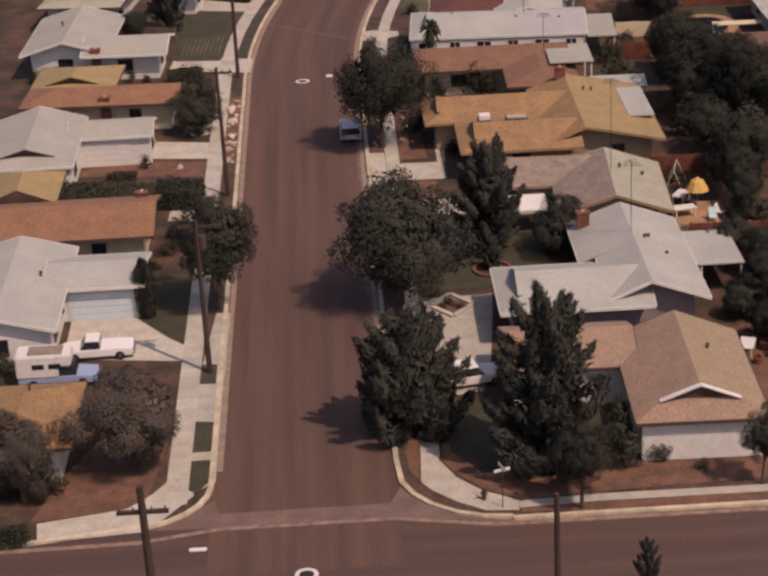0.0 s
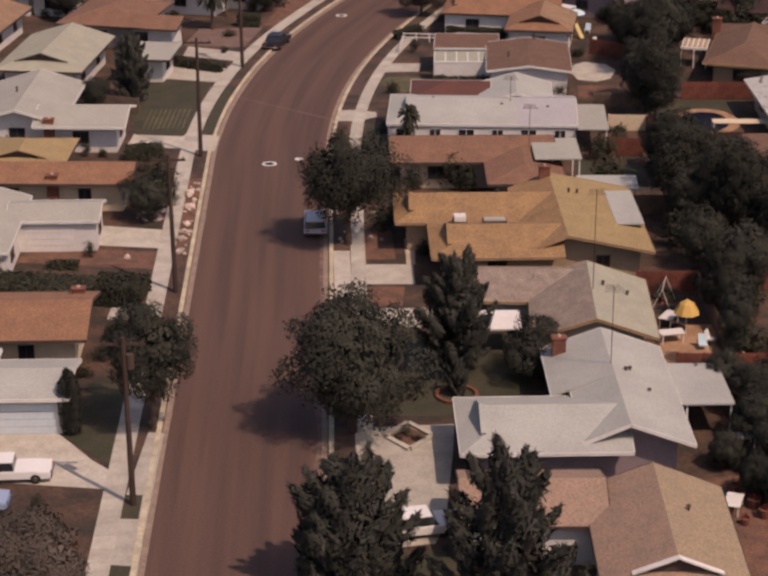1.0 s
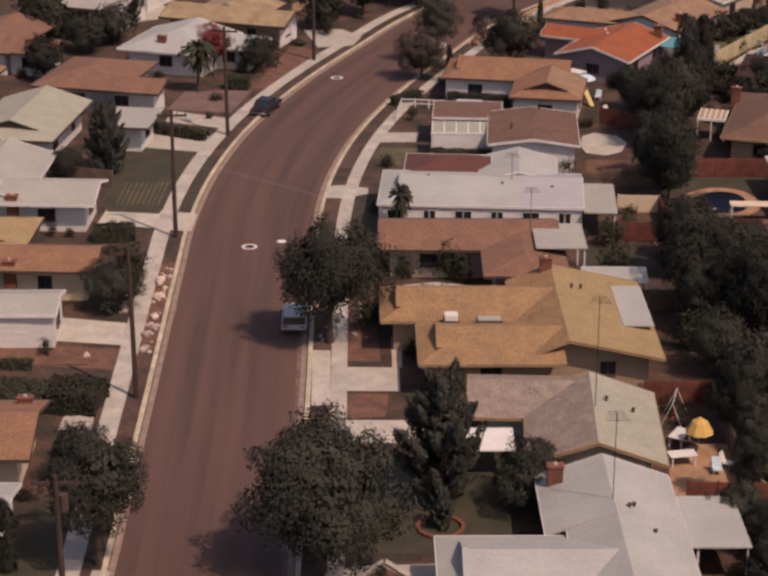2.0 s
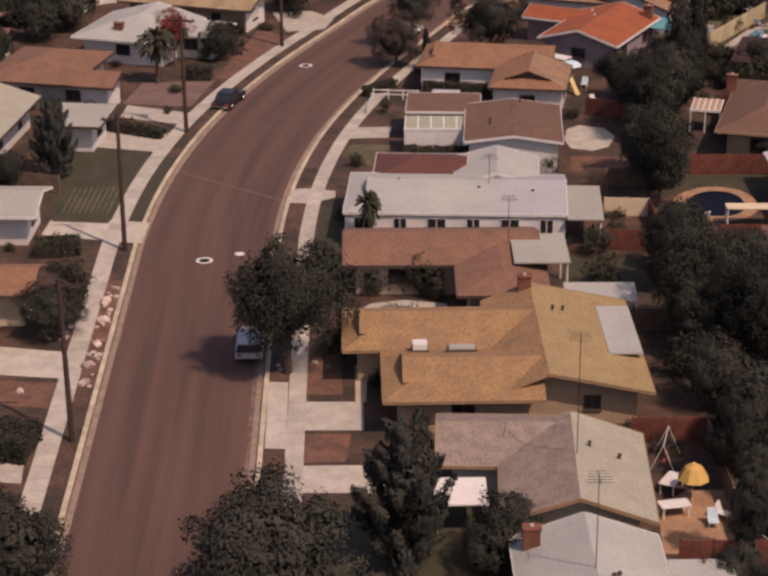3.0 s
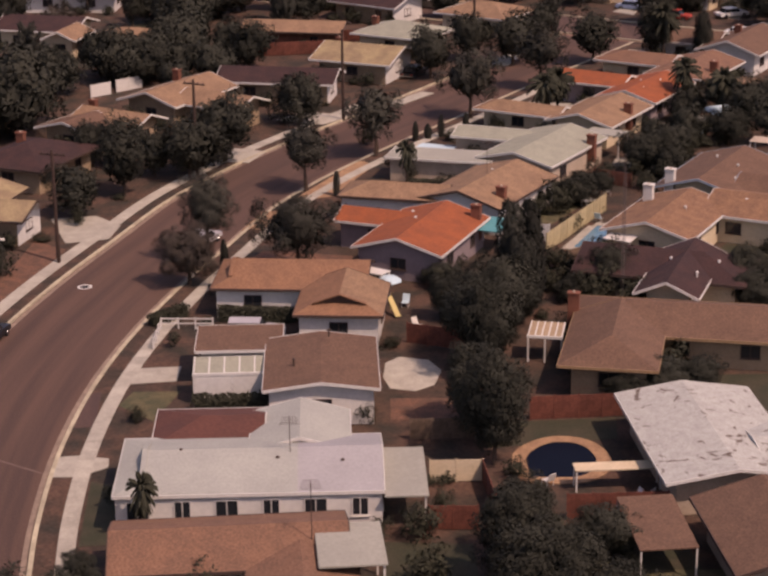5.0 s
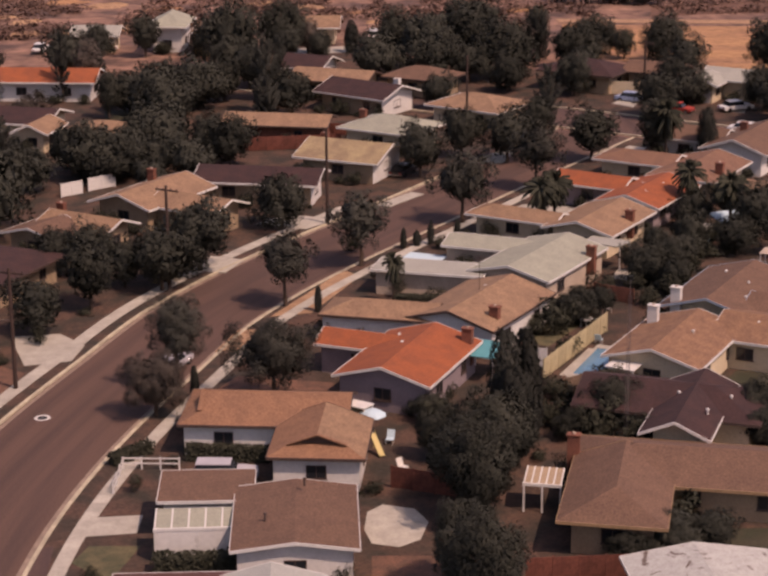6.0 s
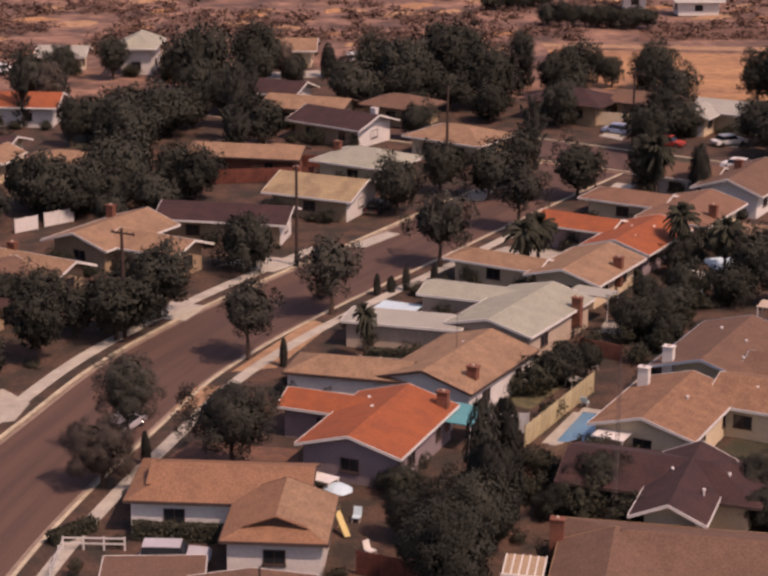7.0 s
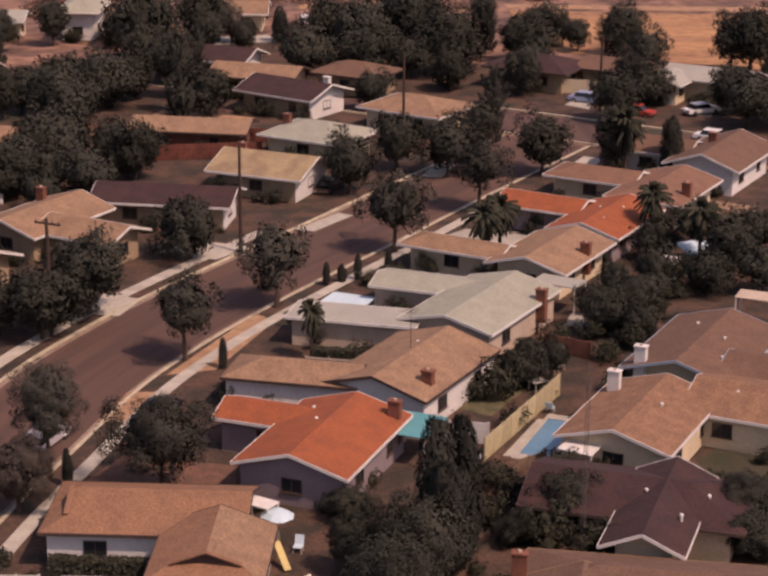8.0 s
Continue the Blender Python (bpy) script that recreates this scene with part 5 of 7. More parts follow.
# trees thick about the far houses
for x, y, h, r in ((11.6, 171.4, 6.0, 4.2), (17.6, 176.0, 6.4, 4.0), (24.6, 178.2, 6.2, 3.6), (30.2, 178.0, 8.5, 2.8), (14.8, 147.7, 6.0, 3.8), (22.0, 143.8, 5.6, 3.2), (12.5, 138.4, 5.6, 3.4), (19.3, 131.7, 5.2, 3.2), (26.3, 196.6, 6.2, 3.4), (34.7, 206.0, 6.6, 3.2)):
    tree("round", x, y, h, r)
for x, y, h, r in ((107.2, 185.3, 10.0, 4.2), (97.6, 154.5, 7.6, 4.0), (101.0, 152.2, 6.0, 3.2), (88.3, 175.0, 5.8, 3.0), (73.8, 175.4, 6.8, 3.4), (83.5, 210.6, 5.4, 4.2), (93.1, 199.4, 7.6, 3.6), (67.5, 215.8, 8.0, 3.0), (75.1, 211.2, 8.5, 2.6), (65.1, 178.9, 5.2, 3.4), (55.5, 186.6, 8.2, 4.2)):
    tree("round", x, y, h, r)
for x, y, h, r in ((72.8, 103.2, 4.2, 2.4), (70.5, 95.9, 3.6, 2.2), (78.0, 98.4, 5.4, 2.6), (82.6, 103.8, 5.0, 2.8), (77.4, 107.3, 4.4, 2.2), (66.4, 93.8, 3.0, 1.9), (74.6, 92.5, 4.6, 2.6), (79.5, 92.0, 5.0, 2.8), (63.1, 82.6, 4.2, 2.2), (65.5, 84.8, 4.8, 2.1), (68.0, 88.6, 3.8, 2.0), (55.3, 77.9, 1.8, 1.4)):
    tree("round", x, y, h, r)
for x, y, h, r in ((48.3, 52.4, 2.2, 1.8), (49.1, 49.0, 2.6, 2.0), (49.8, 45.5, 3.2, 2.4), (52.7, 40.6, 3.0, 2.2), (63.6, 46.0, 2.6, 2.4), (66.0, 47.5, 2.2, 2.0), (46.4, 46.4, 2.4, 1.8), (38.0, 47.5, 2.2, 1.9), (61.5, 76.5, 2.0, 1.6), (58.0, 80.0, 2.4, 1.8)):
    tree("shrub", x, y, h, r)
tree("palm", 12.5, 1.0, 5.2, 1.05)
for x, y, h, r in ((62.4, 43.8, 3.0, 2.2), (62.6, 39.6, 3.6, 2.6), (65.6, 42.0, 3.2, 2.4), (48.4, 43.8, 2.4, 2.0), (52.6, 45.6, 3.0, 2.4), (54.6, 44.4, 2.6, 1.8), (39.1, 40.4, 3.2, 2.6), (41.6, 38.4, 3.0, 2.2), (37.7, 48.8, 2.2, 1.8), (36.9, 50.4, 1.8, 1.4), (53.5, 71.8, 3.0, 2.3), (62.9, 83.8, 4.0, 2.4), (65.2, 80.4, 3.4, 2.2), (69.2, 80.4, 2.6, 1.9), (40.9, -3.6, 3.2, 2.4), (50.6, 21.6, 2.6, 2.4), (53.4, 22.6, 2.4, 2.2), (47.4, 20.8, 2.2, 1.8)):
    tree("round", x, y, h, r)
tree("cypress", 63.2, 45.8, 2.6, 0.6)
tree("round", 10.6, 131.6, 5.6, 4.0)
tree("round", 15.2, 133.4, 5.0, 3.2)
for x, y, h, r in ((9.4, 92.0, 6.0, 2.6), (12.6, 88.4, 5.2, 2.2), (6.0, 93.0, 5.6, 2.6), (17.6, 91.4, 4.4, 2.6), (11.0, 134.0, 6.0, 3.8), (5.4, 137.0, 6.2, 3.6), (14.6, 126.4, 4.4, 2.4), (1.0, 128.0, 6.0, 3.4)):
    tree("round", x, y, h, r)
tree("red", -6.4, 52.8, 6.4, 1.9)
tree("round", -26.0, 67.5, 5.6, 3.2)
tree("round", -21.5, 63.5, 5.0, 2.8)
tree("round", -24.5, 52.0, 5.0, 2.4)
for x, y, h, r in ((31.2, -50.5, 3.4, 1.7), (33.2, -53.0, 4.0, 2.2), (32.6, -57.0, 3.6, 2.0), (29.8, -60.5, 2.4, 1.4), (33.6, -61.0, 4.2, 2.4), (33.0, -66.5, 3.8, 2.2), (31.0, -64.5, 2.6, 1.5)):
    tree("round", x, y, h, r)

DRIVES = ((7.8, -30, 12.6, -25), (7.8, -38, 15, -34), (8, -70, 14, -53), (-17, -62, -8, -52), (-15, -22, -7, -15), (10, 28.5, 15.5, 33), (-14, 3, -4, 10.5), (-12, 25, -4, 33))


def open_ground(x, y):
    return not any(x0 < x < x1 and y0 < y < y1 for x0, y0, x1, y1 in DRIVES)


# low shrubs about the yards
rng = random.Random(77)
for k in range(70):
    side = rng.choice((-1, 1))
    y = rng.uniform(-70, 120)
    px, py, heading = along(y, side * rng.choice((rng.uniform(9.5, 12.0), rng.uniform(24.5, 38.0))))
    h, r = rng.uniform(0.6, 2.2), rng.uniform(0.5, 1.4)
    if open_ground(px, py):
        tree("shrub", px, py, h, r)

# foundation planting along the front walls
rng = random.Random(31)
for hs, rects in HOUSE_FEET:
    big = 1.0 if hs.location.y < 62 else 1.35
    for x0, y0, x1 in rects:
        for k in range(rng.choice((1, 2, 3)) if hs.location.y < 62 else rng.choice((3, 4, 5))):
            p = hs.matrix_basis @ Vector((rng.uniform(x0, x1), y0 - rng.uniform(0.7, 1.6), 0))
            h, r = rng.uniform(0.8, 1.9) * big, rng.uniform(0.5, 1.1) * big
            if open_ground(p.x, p.y):
                tree("shrub", p.x, p.y, h, r)
# overgrown back yards
for k in range(46):
    f = rng.random()
    px, py = 33.5 + 5 * rng.random() + max(0, f - 0.55) * 62, -70 + 145 * f
    tree("shrub", px, py, rng.uniform(1.2, 3.4), rng.uniform(0.9, 2.0))
for k in range(24):
    f = rng.random()
    tree("shrub", 52 + 22 * f + rng.uniform(-3.5, 3.5), 70 + 26 * f + rng.uniform(-3.5, 3.5), rng.uniform(1.0, 3.0), rng.uniform(0.8, 1.9))


def far_shrubs(spots):
    """All bushes too far off to tell apart, in one mesh."""
    verts, normals = [], []
    for me, x, y, h, r, turn in spots:
        n = len(me.vertices)
        co = np.empty(n * 3, dtype=np.float32)
        me.vertices.foreach_get("co", co)
        co, nm = co.reshape(-1, 3), LEAF_NORMALS[me.name]
        c, s = math.cos(radians(turn)), math.sin(radians(turn))
        verts.append(np.stack((x + r * (c * co[:, 0] - s * co[:, 1]), y + r * (s * co[:, 0] + c * co[:, 1]), LOT - 0.12 + h * co[:, 2]), 1))
        normals.append(unit(np.stack((c * nm[:, 0] - s * nm[:, 1], s * nm[:, 0] + c * nm[:, 1], nm[:, 2] * r / h), 1)))
    verts, normals = np.concatenate(verts), np.concatenate(normals)
    me = bpy.data.meshes.new("far_bushes")
    me.from_pydata(verts.tolist(), [], np.arange(len(verts)).reshape(-1, 3).tolist())
    me.polygons.foreach_set("use_smooth", [True] * len(me.polygons))
    me.normals_split_custom_set_from_vertices(normals.tolist())
    me.materials.append(LEAF["shrub"])
    tagged(new("far_bushes", me), "dark green bushes crowded about far gardens", "bushes", kind="stuff")


# ---- yards, drives and lawns ----
patch("pavement", [(-15.2, -85.4), (-9.3, -84.9), (-8.2, -83.7), (-6.5, -81.0), (-7.1, -80.2), (-8.2, -79.2), (-9.0, -80.6), (-10.4, -82.2), (-15.5, -83.3)], M["concrete"], 0.024, "pale concrete corner pavement", "pavement")
patch("driveway", [(-16.4, -60.9), (-8.2, -62.2), (-8.2, -59.7), (-9.4, -58.3), (-12.0, -54.4), (-16.5, -53.0)], M["concrete"], 0.012, "pale concrete driveway slab beside the house", "driveway")
patch("lawn", [(-11.7, -54.8), (-8.0, -59.3), (-7.9, -47.1), (-10.6, -46.7)], M["lawn"], 0.02, "clipped dark green front lawn", "lawn")
patch("lawn", [(-7.0, -66.0), (-5.8, -66.1), (-5.8, -63.1), (-7.0, -63.0)], M["lawn"], 0.02, "dark grass strip beside the kerb", "lawn")
patch("lawn", [(-6.9, -75.6), (-5.7, -75.6), (-5.7, -71.6), (-6.9, -71.4)], M["lawn"], 0.02, "dark grass strip beside the kerb", "lawn")
patch("lawn", [(-7.0, -80.2), (-6.4, -80.8), (-5.7, -79.5), (-5.7, -76.7), (-7.0, -76.7)], M["lawn"], 0.02, "dark grass strip beside the kerb", "lawn")
patch("pavement", [(-7.3, -81.4), (-5.3, -79.5), (-5.3, -67.3), (-5.2, -54.7), (-6.2, -54.5), (-7.1, -67.1), (-7.1, -75.9), (-7.2, -80.2)], M["concrete"], 0.012, "concrete strip between pavement and kerb", "pavement")
patch("soil", [(-15.9, -83.1), (-10.5, -82.2), (-9.2, -80.6), (-8.4, -73.8), (-12.9, -73.6), (-14.8, -78.4)], M["soil"], 0.016, "bare reddish soil of the corner yard", "soil")
patch("driveway", [(-13.5, -20.4), (-7.5, -21.4), (-7.7, -17.2), (-14.3, -15.7)], M["concrete"], 0.012, "pale concrete driveway slab beside the house", "driveway")
patch("soil", [(-19.5, -24.0), (-8.0, -25.9), (-7.9, -22.0), (-17.7, -20.9)], M["soil"], 0.016, "reddish planting bed before the hedge", "soil")
patch("path", [(-10.8, -35.7), (-8.5, -36.1), (-8.7, -33.7), (-10.7, -33.3)], M["concrete"], 0.02, "short concrete garden path", "path")
patch("driveway", [(-18.5, -10.9), (-14.6, -12.2), (-14.3, -9.5), (-14.5, -7.3), (-18.7, -5.8)], M["concrete"], 0.012, "pale concrete driveway slab beside the house", "driveway")
patch("pavement", [(7.2, -74.8), (8.2, -74.9), (8.1, -78.4), (9.0, -80.7), (10.4, -82.5), (12.4, -83.9), (12.3, -85.0), (10.4, -84.8), (8.8, -83.6), (7.4, -82.0), (6.9, -81.0)], M["concrete"], 0.03, "pale concrete pavement curving round the corner", "pavement")
patch("soil", [(6.1, -76.0), (7.1, -75.4), (6.8, -80.7), (6.3, -79.5)], M["soil"], 0.016, "bare red-brown soil by the corner kerb", "soil")
patch("soil", [(8.4, -76.3), (8.4, -78.8), (9.3, -80.6), (10.6, -82.4), (12.6, -83.8), (16.8, -83.4), (23.4, -83.1), (27.1, -82.9), (27.7, -80.3), (19.5, -80.2), (14.4, -76.7)], M["soil"], 0.016, "bare red-brown soil of the corner yard", "soil")
# shade of the corner trees put into a dark grass patch over the soil
patch("lawn", [(8.5, -70.6), (13.4, -70.2), (18.6, -72.0), (18.4, -77.4), (13.0, -80.4), (10.6, -80.4), (8.9, -77.4)], M["lawn"], 0.026, "dark grass deepening the shade under the corner trees", "lawn")
patch("pavement", [(12.35, -84.75), (16.6, -84.5), (31.0, -84.6), (31.0, -83.8), (16.9, -83.7), (12.4, -83.95)], M["concrete"], 0.03, "pale concrete pavement along the cross street", "pavement")
patch("soil", [(12.4, -85.2), (16.2, -85.5), (31.0, -85.6), (31.0, -84.7), (16.5, -84.6), (12.5, -84.9)], M["soil"], 0.016, "bare soil verge along the cross street", "soil")
patch("driveway", [(8.7, -58.3), (13.2, -57.7), (12.2, -67.4), (11.5, -69.5), (8.2, -70.1), (8.0, -64.6)], M["concrete"], 0.02, "pale concrete driveway slab beside the house", "driveway")
patch("driveway", [(8.4, -54.2), (13.5, -53.9), (13.2, -57.7), (8.7, -58.3), (7.2, -57.3)], M["concrete"], 0.012, "pale concrete front walk", "driveway")
patch("soil", [(9.2, -55.4), (10.7, -54.5), (11.9, -55.8), (10.5, -56.9)], M["soil"], 0.03, "dark soil in a diamond planter", "soil")
patch("driveway", [(8.1, -29.5), (11.9, -29.6), (11.9, -25.5), (8.0, -25.4)], M["concrete"], 0.02, "pale concrete driveway slab beside the house", "driveway")
patch("pavement", [(5.8, -31.9), (7.1, -32.0), (7.0, -22.4), (5.7, -22.3)], M["concrete"], 0.012, "concrete strip between pavement and kerb", "pavement")
patch("soil", [(8.2, -34.0), (10.8, -33.8), (11.1, -30.1), (8.2, -30.0)], M["soil"], 0.016, "red-brown planting bed", "soil")
patch("driveway", [(7.9, -37.7), (14.6, -38.0), (14.6, -34.4), (7.8, -34.3)], M["concrete"], 0.02, "pale concrete driveway slab beside the house", "driveway")
patch("soil", [(8.1, -24.3), (10.6, -24.4), (10.4, -16.9), (8.2, -16.5)], M["soil"], 0.016, "red-brown planting bed beside the entry", "soil")
patch("path", [(11.4, -25.5), (12.1, -25.5), (12.2, -19.8), (11.4, -19.8)], M["beige"], 0.03, "pale entry path beside the garage", "path")
patch("driveway", [(6.1, 12.3), (7.9, 12.1), (9.9, 13.5), (9.9, 15.0), (7.9, 15.8), (6.3, 15.7)], M["concrete"], 0.02, "pale concrete driveway slab beside the house", "driveway")
patch("driveway", [(10.0, 29.0), (14.6, 29.2), (15.0, 32.3), (11.1, 32.3)], M["concrete"], 0.02, "pale concrete driveway slab beside the house", "driveway")
patch("lawn", [(7.2, 20.8), (8.7, 20.9), (9.0, 27.7), (7.9, 27.3)], M["asphalt"], 0.016, "grey gravel strip beside the kerb", "gravel")
patch("lawn", [(8.4, 1.3), (10.7, 1.4), (10.7, 10.2), (8.8, 11.3)], M["lawn"], 0.016, "dark grass front lawn", "lawn")
patch("patio", [(30.6, 25.6), (32.4, 24.8), (34.0, 25.9), (34.9, 28.8), (34.2, 31.2), (32.0, 32.2), (30.8, 31.0), (30.3, 28.0)], M["concrete"], 0.02, "pale concrete rear patio", "patio")
patch("lawn", [(26.6, -7.7), (32.6, -8.0), (33.0, -1.4), (27.5, -0.4)], M["lawn"], 0.016, "dark back lawn", "lawn")
patch("lawn", [(10.3, 24.8), (12.9, 21.4), (14.9, 27.0), (11.4, 27.4)], M["lawn_dry"], 0.016, "dry front lawn", "lawn")
patch("patio", [(18.9, -12.3), (20.7, -12.1), (21.4, -9.2), (19.6, -9.0)], M["concrete"], 0.02, "pale concrete patio", "patio")
patch("lawn", [(41.1, -1.5), (43.6, -9.2), (47.4, -10.3), (48.0, -6.8), (43.0, -6.2), (42.3, -0.8)], M["lawn_dry"], 0.016, "dry yard grass", "lawn")
patch("soil", [(30.4, 23.6), (34.6, 23.1), (35.1, 18.9), (30.0, 19.4)], M["soil"], 0.016, "bare soil back yard", "soil")
patch("soil", [(28.3, -75.5), (33.5, -75.0), (33.8, -64.4), (31.0, -61.5), (28.4, -62.0)], M["soil"], 0.016, "reddish bare side yard with clutter", "soil")
patch("soil", [(28.9, -39.8), (28.3, -45.4), (31.8, -45.5), (34.3, -40.6), (33.1, -38.1), (30.8, -38.1)], M["sand"], 0.016, "bare sandy back yard", "soil")
patch("lawn", [(-12.8, 8.6), (-8.2, 8.0), (-6.6, 26.0), (-11.2, 27.1), (-14.7, 23.6)], M["lawn"], 0.02, "green front lawn with mowing stripes", "lawn")
for k in range(9):
    x = -12.3 + 0.46 * k
    patch("lawn", [(x, 10.4), (x + 0.2, 10.4), (x + 0.55, 16.6), (x + 0.35, 16.6)], M["lawn_dry"], 0.028, "dry pale row in a mown lawn", "lawn")
patch("lawn", [(36.0, -12.5), (42.0, -13.5), (46.4, -11.0), (46.2, -1.5), (42.2, 0.6), (36.4, 0.4)], M["lawn"], 0.012, "dark unkempt back yard grass", "lawn")
patch("lawn", [(36.2, 13.5), (45.5, 14.0), (46.2, 17.8), (36.4, 18.0)], M["lawn"], 0.012, "dark back yard grass behind a pool", "lawn")
patch("lawn", [(44.5, 18.8), (62.0, 17.0), (64.0, 24.5), (52.0, 25.5), (45.0, 22.0)], M["lawn"], 0.012, "dark shaded garden grass", "lawn")
patch("lawn", [(60.0, 50.5), (72.0, 44.0), (78.0, 52.0), (66.0, 59.0)], M["lawn"], 0.012, "dark shaded garden grass", "lawn")
patch("lawn", [(-6.6, 8.4), (-5.6, 8.6), (-4.4, 23.9), (-5.2, 24.8)], M["lawn"], 0.02, "dark grass strip beside the kerb", "lawn")
patch("driveway", [(-13.2, 5.6), (-5.1, 3.4), (-4.9, 8.0), (-12.8, 10.0)], M["concrete"], 0.012, "pale concrete driveway slab beside the house", "driveway")
patch("driveway", [(-11.5, 27.5), (-4.8, 25.6), (-4.3, 30.8), (-11.2, 32.5)], M["concrete"], 0.012, "pale concrete driveway slab beside the house", "driveway")
patch("driveway", [(-10.2, 36.2), (-4.1, 33.7), (-3.5, 37.1), (-9.9, 40.0)], M["concrete"], 0.012, "pale concrete driveway slab beside the house", "driveway")
patch("driveway", [(-10.4, 40.5), (-3.9, 39.3), (-2.1, 47.8), (-9.2, 47.3)], M["patch"], 0.012, "pinkish gravel front yard", "yard")
patch("soil", [(-2.1, 48.7), (-0.1, 47.8), (4.5, 64.0), (1.5, 67.1)], M["soil"], 0.016, "bare brown front yard", "soil")
patch("soil", [(-8.2, -21.9), (-5.8, -22.7), (-5.7, -3.9), (-7.2, -4.8), (-8.3, -15.5)], M["soil"], 0.016, "rocky front garden", "soil")
patch("driveway", [(26.3, 110.9), (31.5, 107.9), (35.0, 111.6), (29.9, 114.6)], M["concrete"], 0.012, "pale concrete driveway slab beside the house", "driveway")
patch("driveway", [(39.7, 117.0), (41.6, 116.4), (46.0, 121.6), (44.7, 122.7)], M["concrete"], 0.012, "pale concrete driveway slab beside the house", "driveway")
patch("driveway", [(19.9, 93.3), (22.4, 92.4), (24.5, 96.9), (21.1, 98.7)], M["concrete"], 0.012, "pale concrete driveway slab beside the house", "driveway")
patch("soil", [(20.9, 68.0), (24.6, 67.6), (25.8, 73.6), (23.1, 73.9)], M["sand"], 0.016, "bare sandy front yard beside the pavement", "soil")
patch("soil", [(20.0, 56.7), (24.1, 55.8), (30.4, 54.2), (30.6, 58.5), (22.7, 61.2)], M["soil"], 0.016, "bare brown front yard", "soil")
patch("soil", [(26.2, 77.4), (30.1, 78.1), (35.7, 89.6), (34.2, 91.8)], M["sand"], 0.016, "bare sandy front yard", "soil")
patch("driveway", [(52.7, 112.1), (56.3, 110.9), (61.7, 113.7), (56.6, 115.5)], M["concrete"], 0.012, "pale concrete driveway slab beside the house", "driveway")
patch("lawn", [(46.2, 69.2), (50.2, 65.7), (54.3, 71.5), (50.7, 77.5)], M["lawn_dry"], 0.016, "dark back lawn", "lawn")
patch("driveway", [(-20.5, 76.5), (-15.0, 79.5), (-13.0, 86.0), (-16.0, 87.0)], M["concrete"], 0.012, "pale concrete yard among trees", "driveway")
patch("driveway", [(2.6, 74.2), (7.0, 74.6), (9.4, 71.0), (8.4, 66.8), (4.4, 66.0)], M["concrete"], 0.018, "pale concrete driveway beside the street", "driveway")
patch("soil", [(24.1, 163.9), (34.6, 161.0), (39.0, 166.2), (27.8, 171.4)], M["sand"], 0.016, "tan bare yard", "soil")
patch("lawn", [(8.3, 166.8), (13.2, 167.6), (12.2, 173.0), (8.0, 173.4)], M["lawn"], 0.016, "green lawn", "lawn")
patch("lawn", [(83.1, 151.5), (87.1, 148.7), (87.5, 154.8), (84.0, 155.2)], M["lawn"], 0.016, "green back lawn", "lawn")
patch("driveway", [(92.0, 162.1), (94.6, 160.5), (97.2, 167.1), (95.1, 168.7)], M["concrete"], 0.012, "pale concrete driveway slab beside the house", "driveway")
patch("driveway", [(78.1, 169.1), (80.5, 166.0), (82.7, 171.4), (80.8, 173.0)], M["concrete"], 0.012, "pale concrete driveway slab beside the house", "driveway")
patch("driveway", [(69.6, 134.8), (72.0, 133.5), (76.7, 141.6), (74.7, 143.0)], M["concrete"], 0.012, "pale concrete driveway slab beside the house", "driveway")
patch("driveway", [(55.2, 136.3), (57.3, 135.6), (60.2, 142.2), (57.7, 142.1)], M["concrete"], 0.012, "pale concrete driveway slab beside the house", "driveway")
patch("road", [(32.1, 212.0), (46.4, 214.3), (47.6, 219.9), (33.8, 218.1)], M["concrete"], 0.012, "pale far road surface", "road")
patch("patio", [(49.7, 58.1), (52.2, 57.4), (55.3, 64.1), (53.6, 64.8)], M["concrete"], 0.02, "pale pool deck", "patio")
patch("patio", [(60.1, 85.6), (62.0, 84.5), (63.3, 88.5), (61.4, 88.7)], M["concrete"], 0.02, "pale patio", "patio")


def strip(name, d0, d1, y0, y1, mat, z, label, category):
    """A thin sheet on the road between two offsets from its centre line."""
    a, b = offset(d0), offset(d1)
    keep = [i for i, p in enumerate(a) if y0 < p[1] < y1]
    bm = bmesh.new()
    ribbon(bm, [a[i] for i in keep], [b[i] for i in keep], z)
    return tagged(part(name, bm, mat), label, category, kind="structure")


def ragged(name, d0, d1, y0, y1, mat, z, label, category, seed, side):
    """Dust along a kerb with an uneven inner edge."""
    rng = random.Random(seed)
    a = offset(d0)
    keep = [i for i, p in enumerate(a) if y0 < p[1] < y1]
    inner = []
    for i in keep:
        k = noise.noise(Vector((i * 0.23, seed, 0))) * 0.7 + noise.noise(Vector((i * 0.9, seed, 3))) * 0.3
        w = abs(d1 - d0) * (0.62 + 0.75 * k)
        w = max(0.08, w)
        inner.append(offset_at(i, d0 - side * w))
    bm = bmesh.new()
    outer = [a[i] for i in keep]
    ribbon(bm, inner if side > 0 else outer, outer if side > 0 else inner, z)
    return tagged(part(name, bm, mat), label, category, kind="structure")


def offset_at(i, d):
    n = len(LINE)
    t = (LINE[min(i + 1, n - 1)] - LINE[max(i - 1, 0)]).normalized()
    return LINE[i].x + t.y * d, LINE[i].y - t.x * d


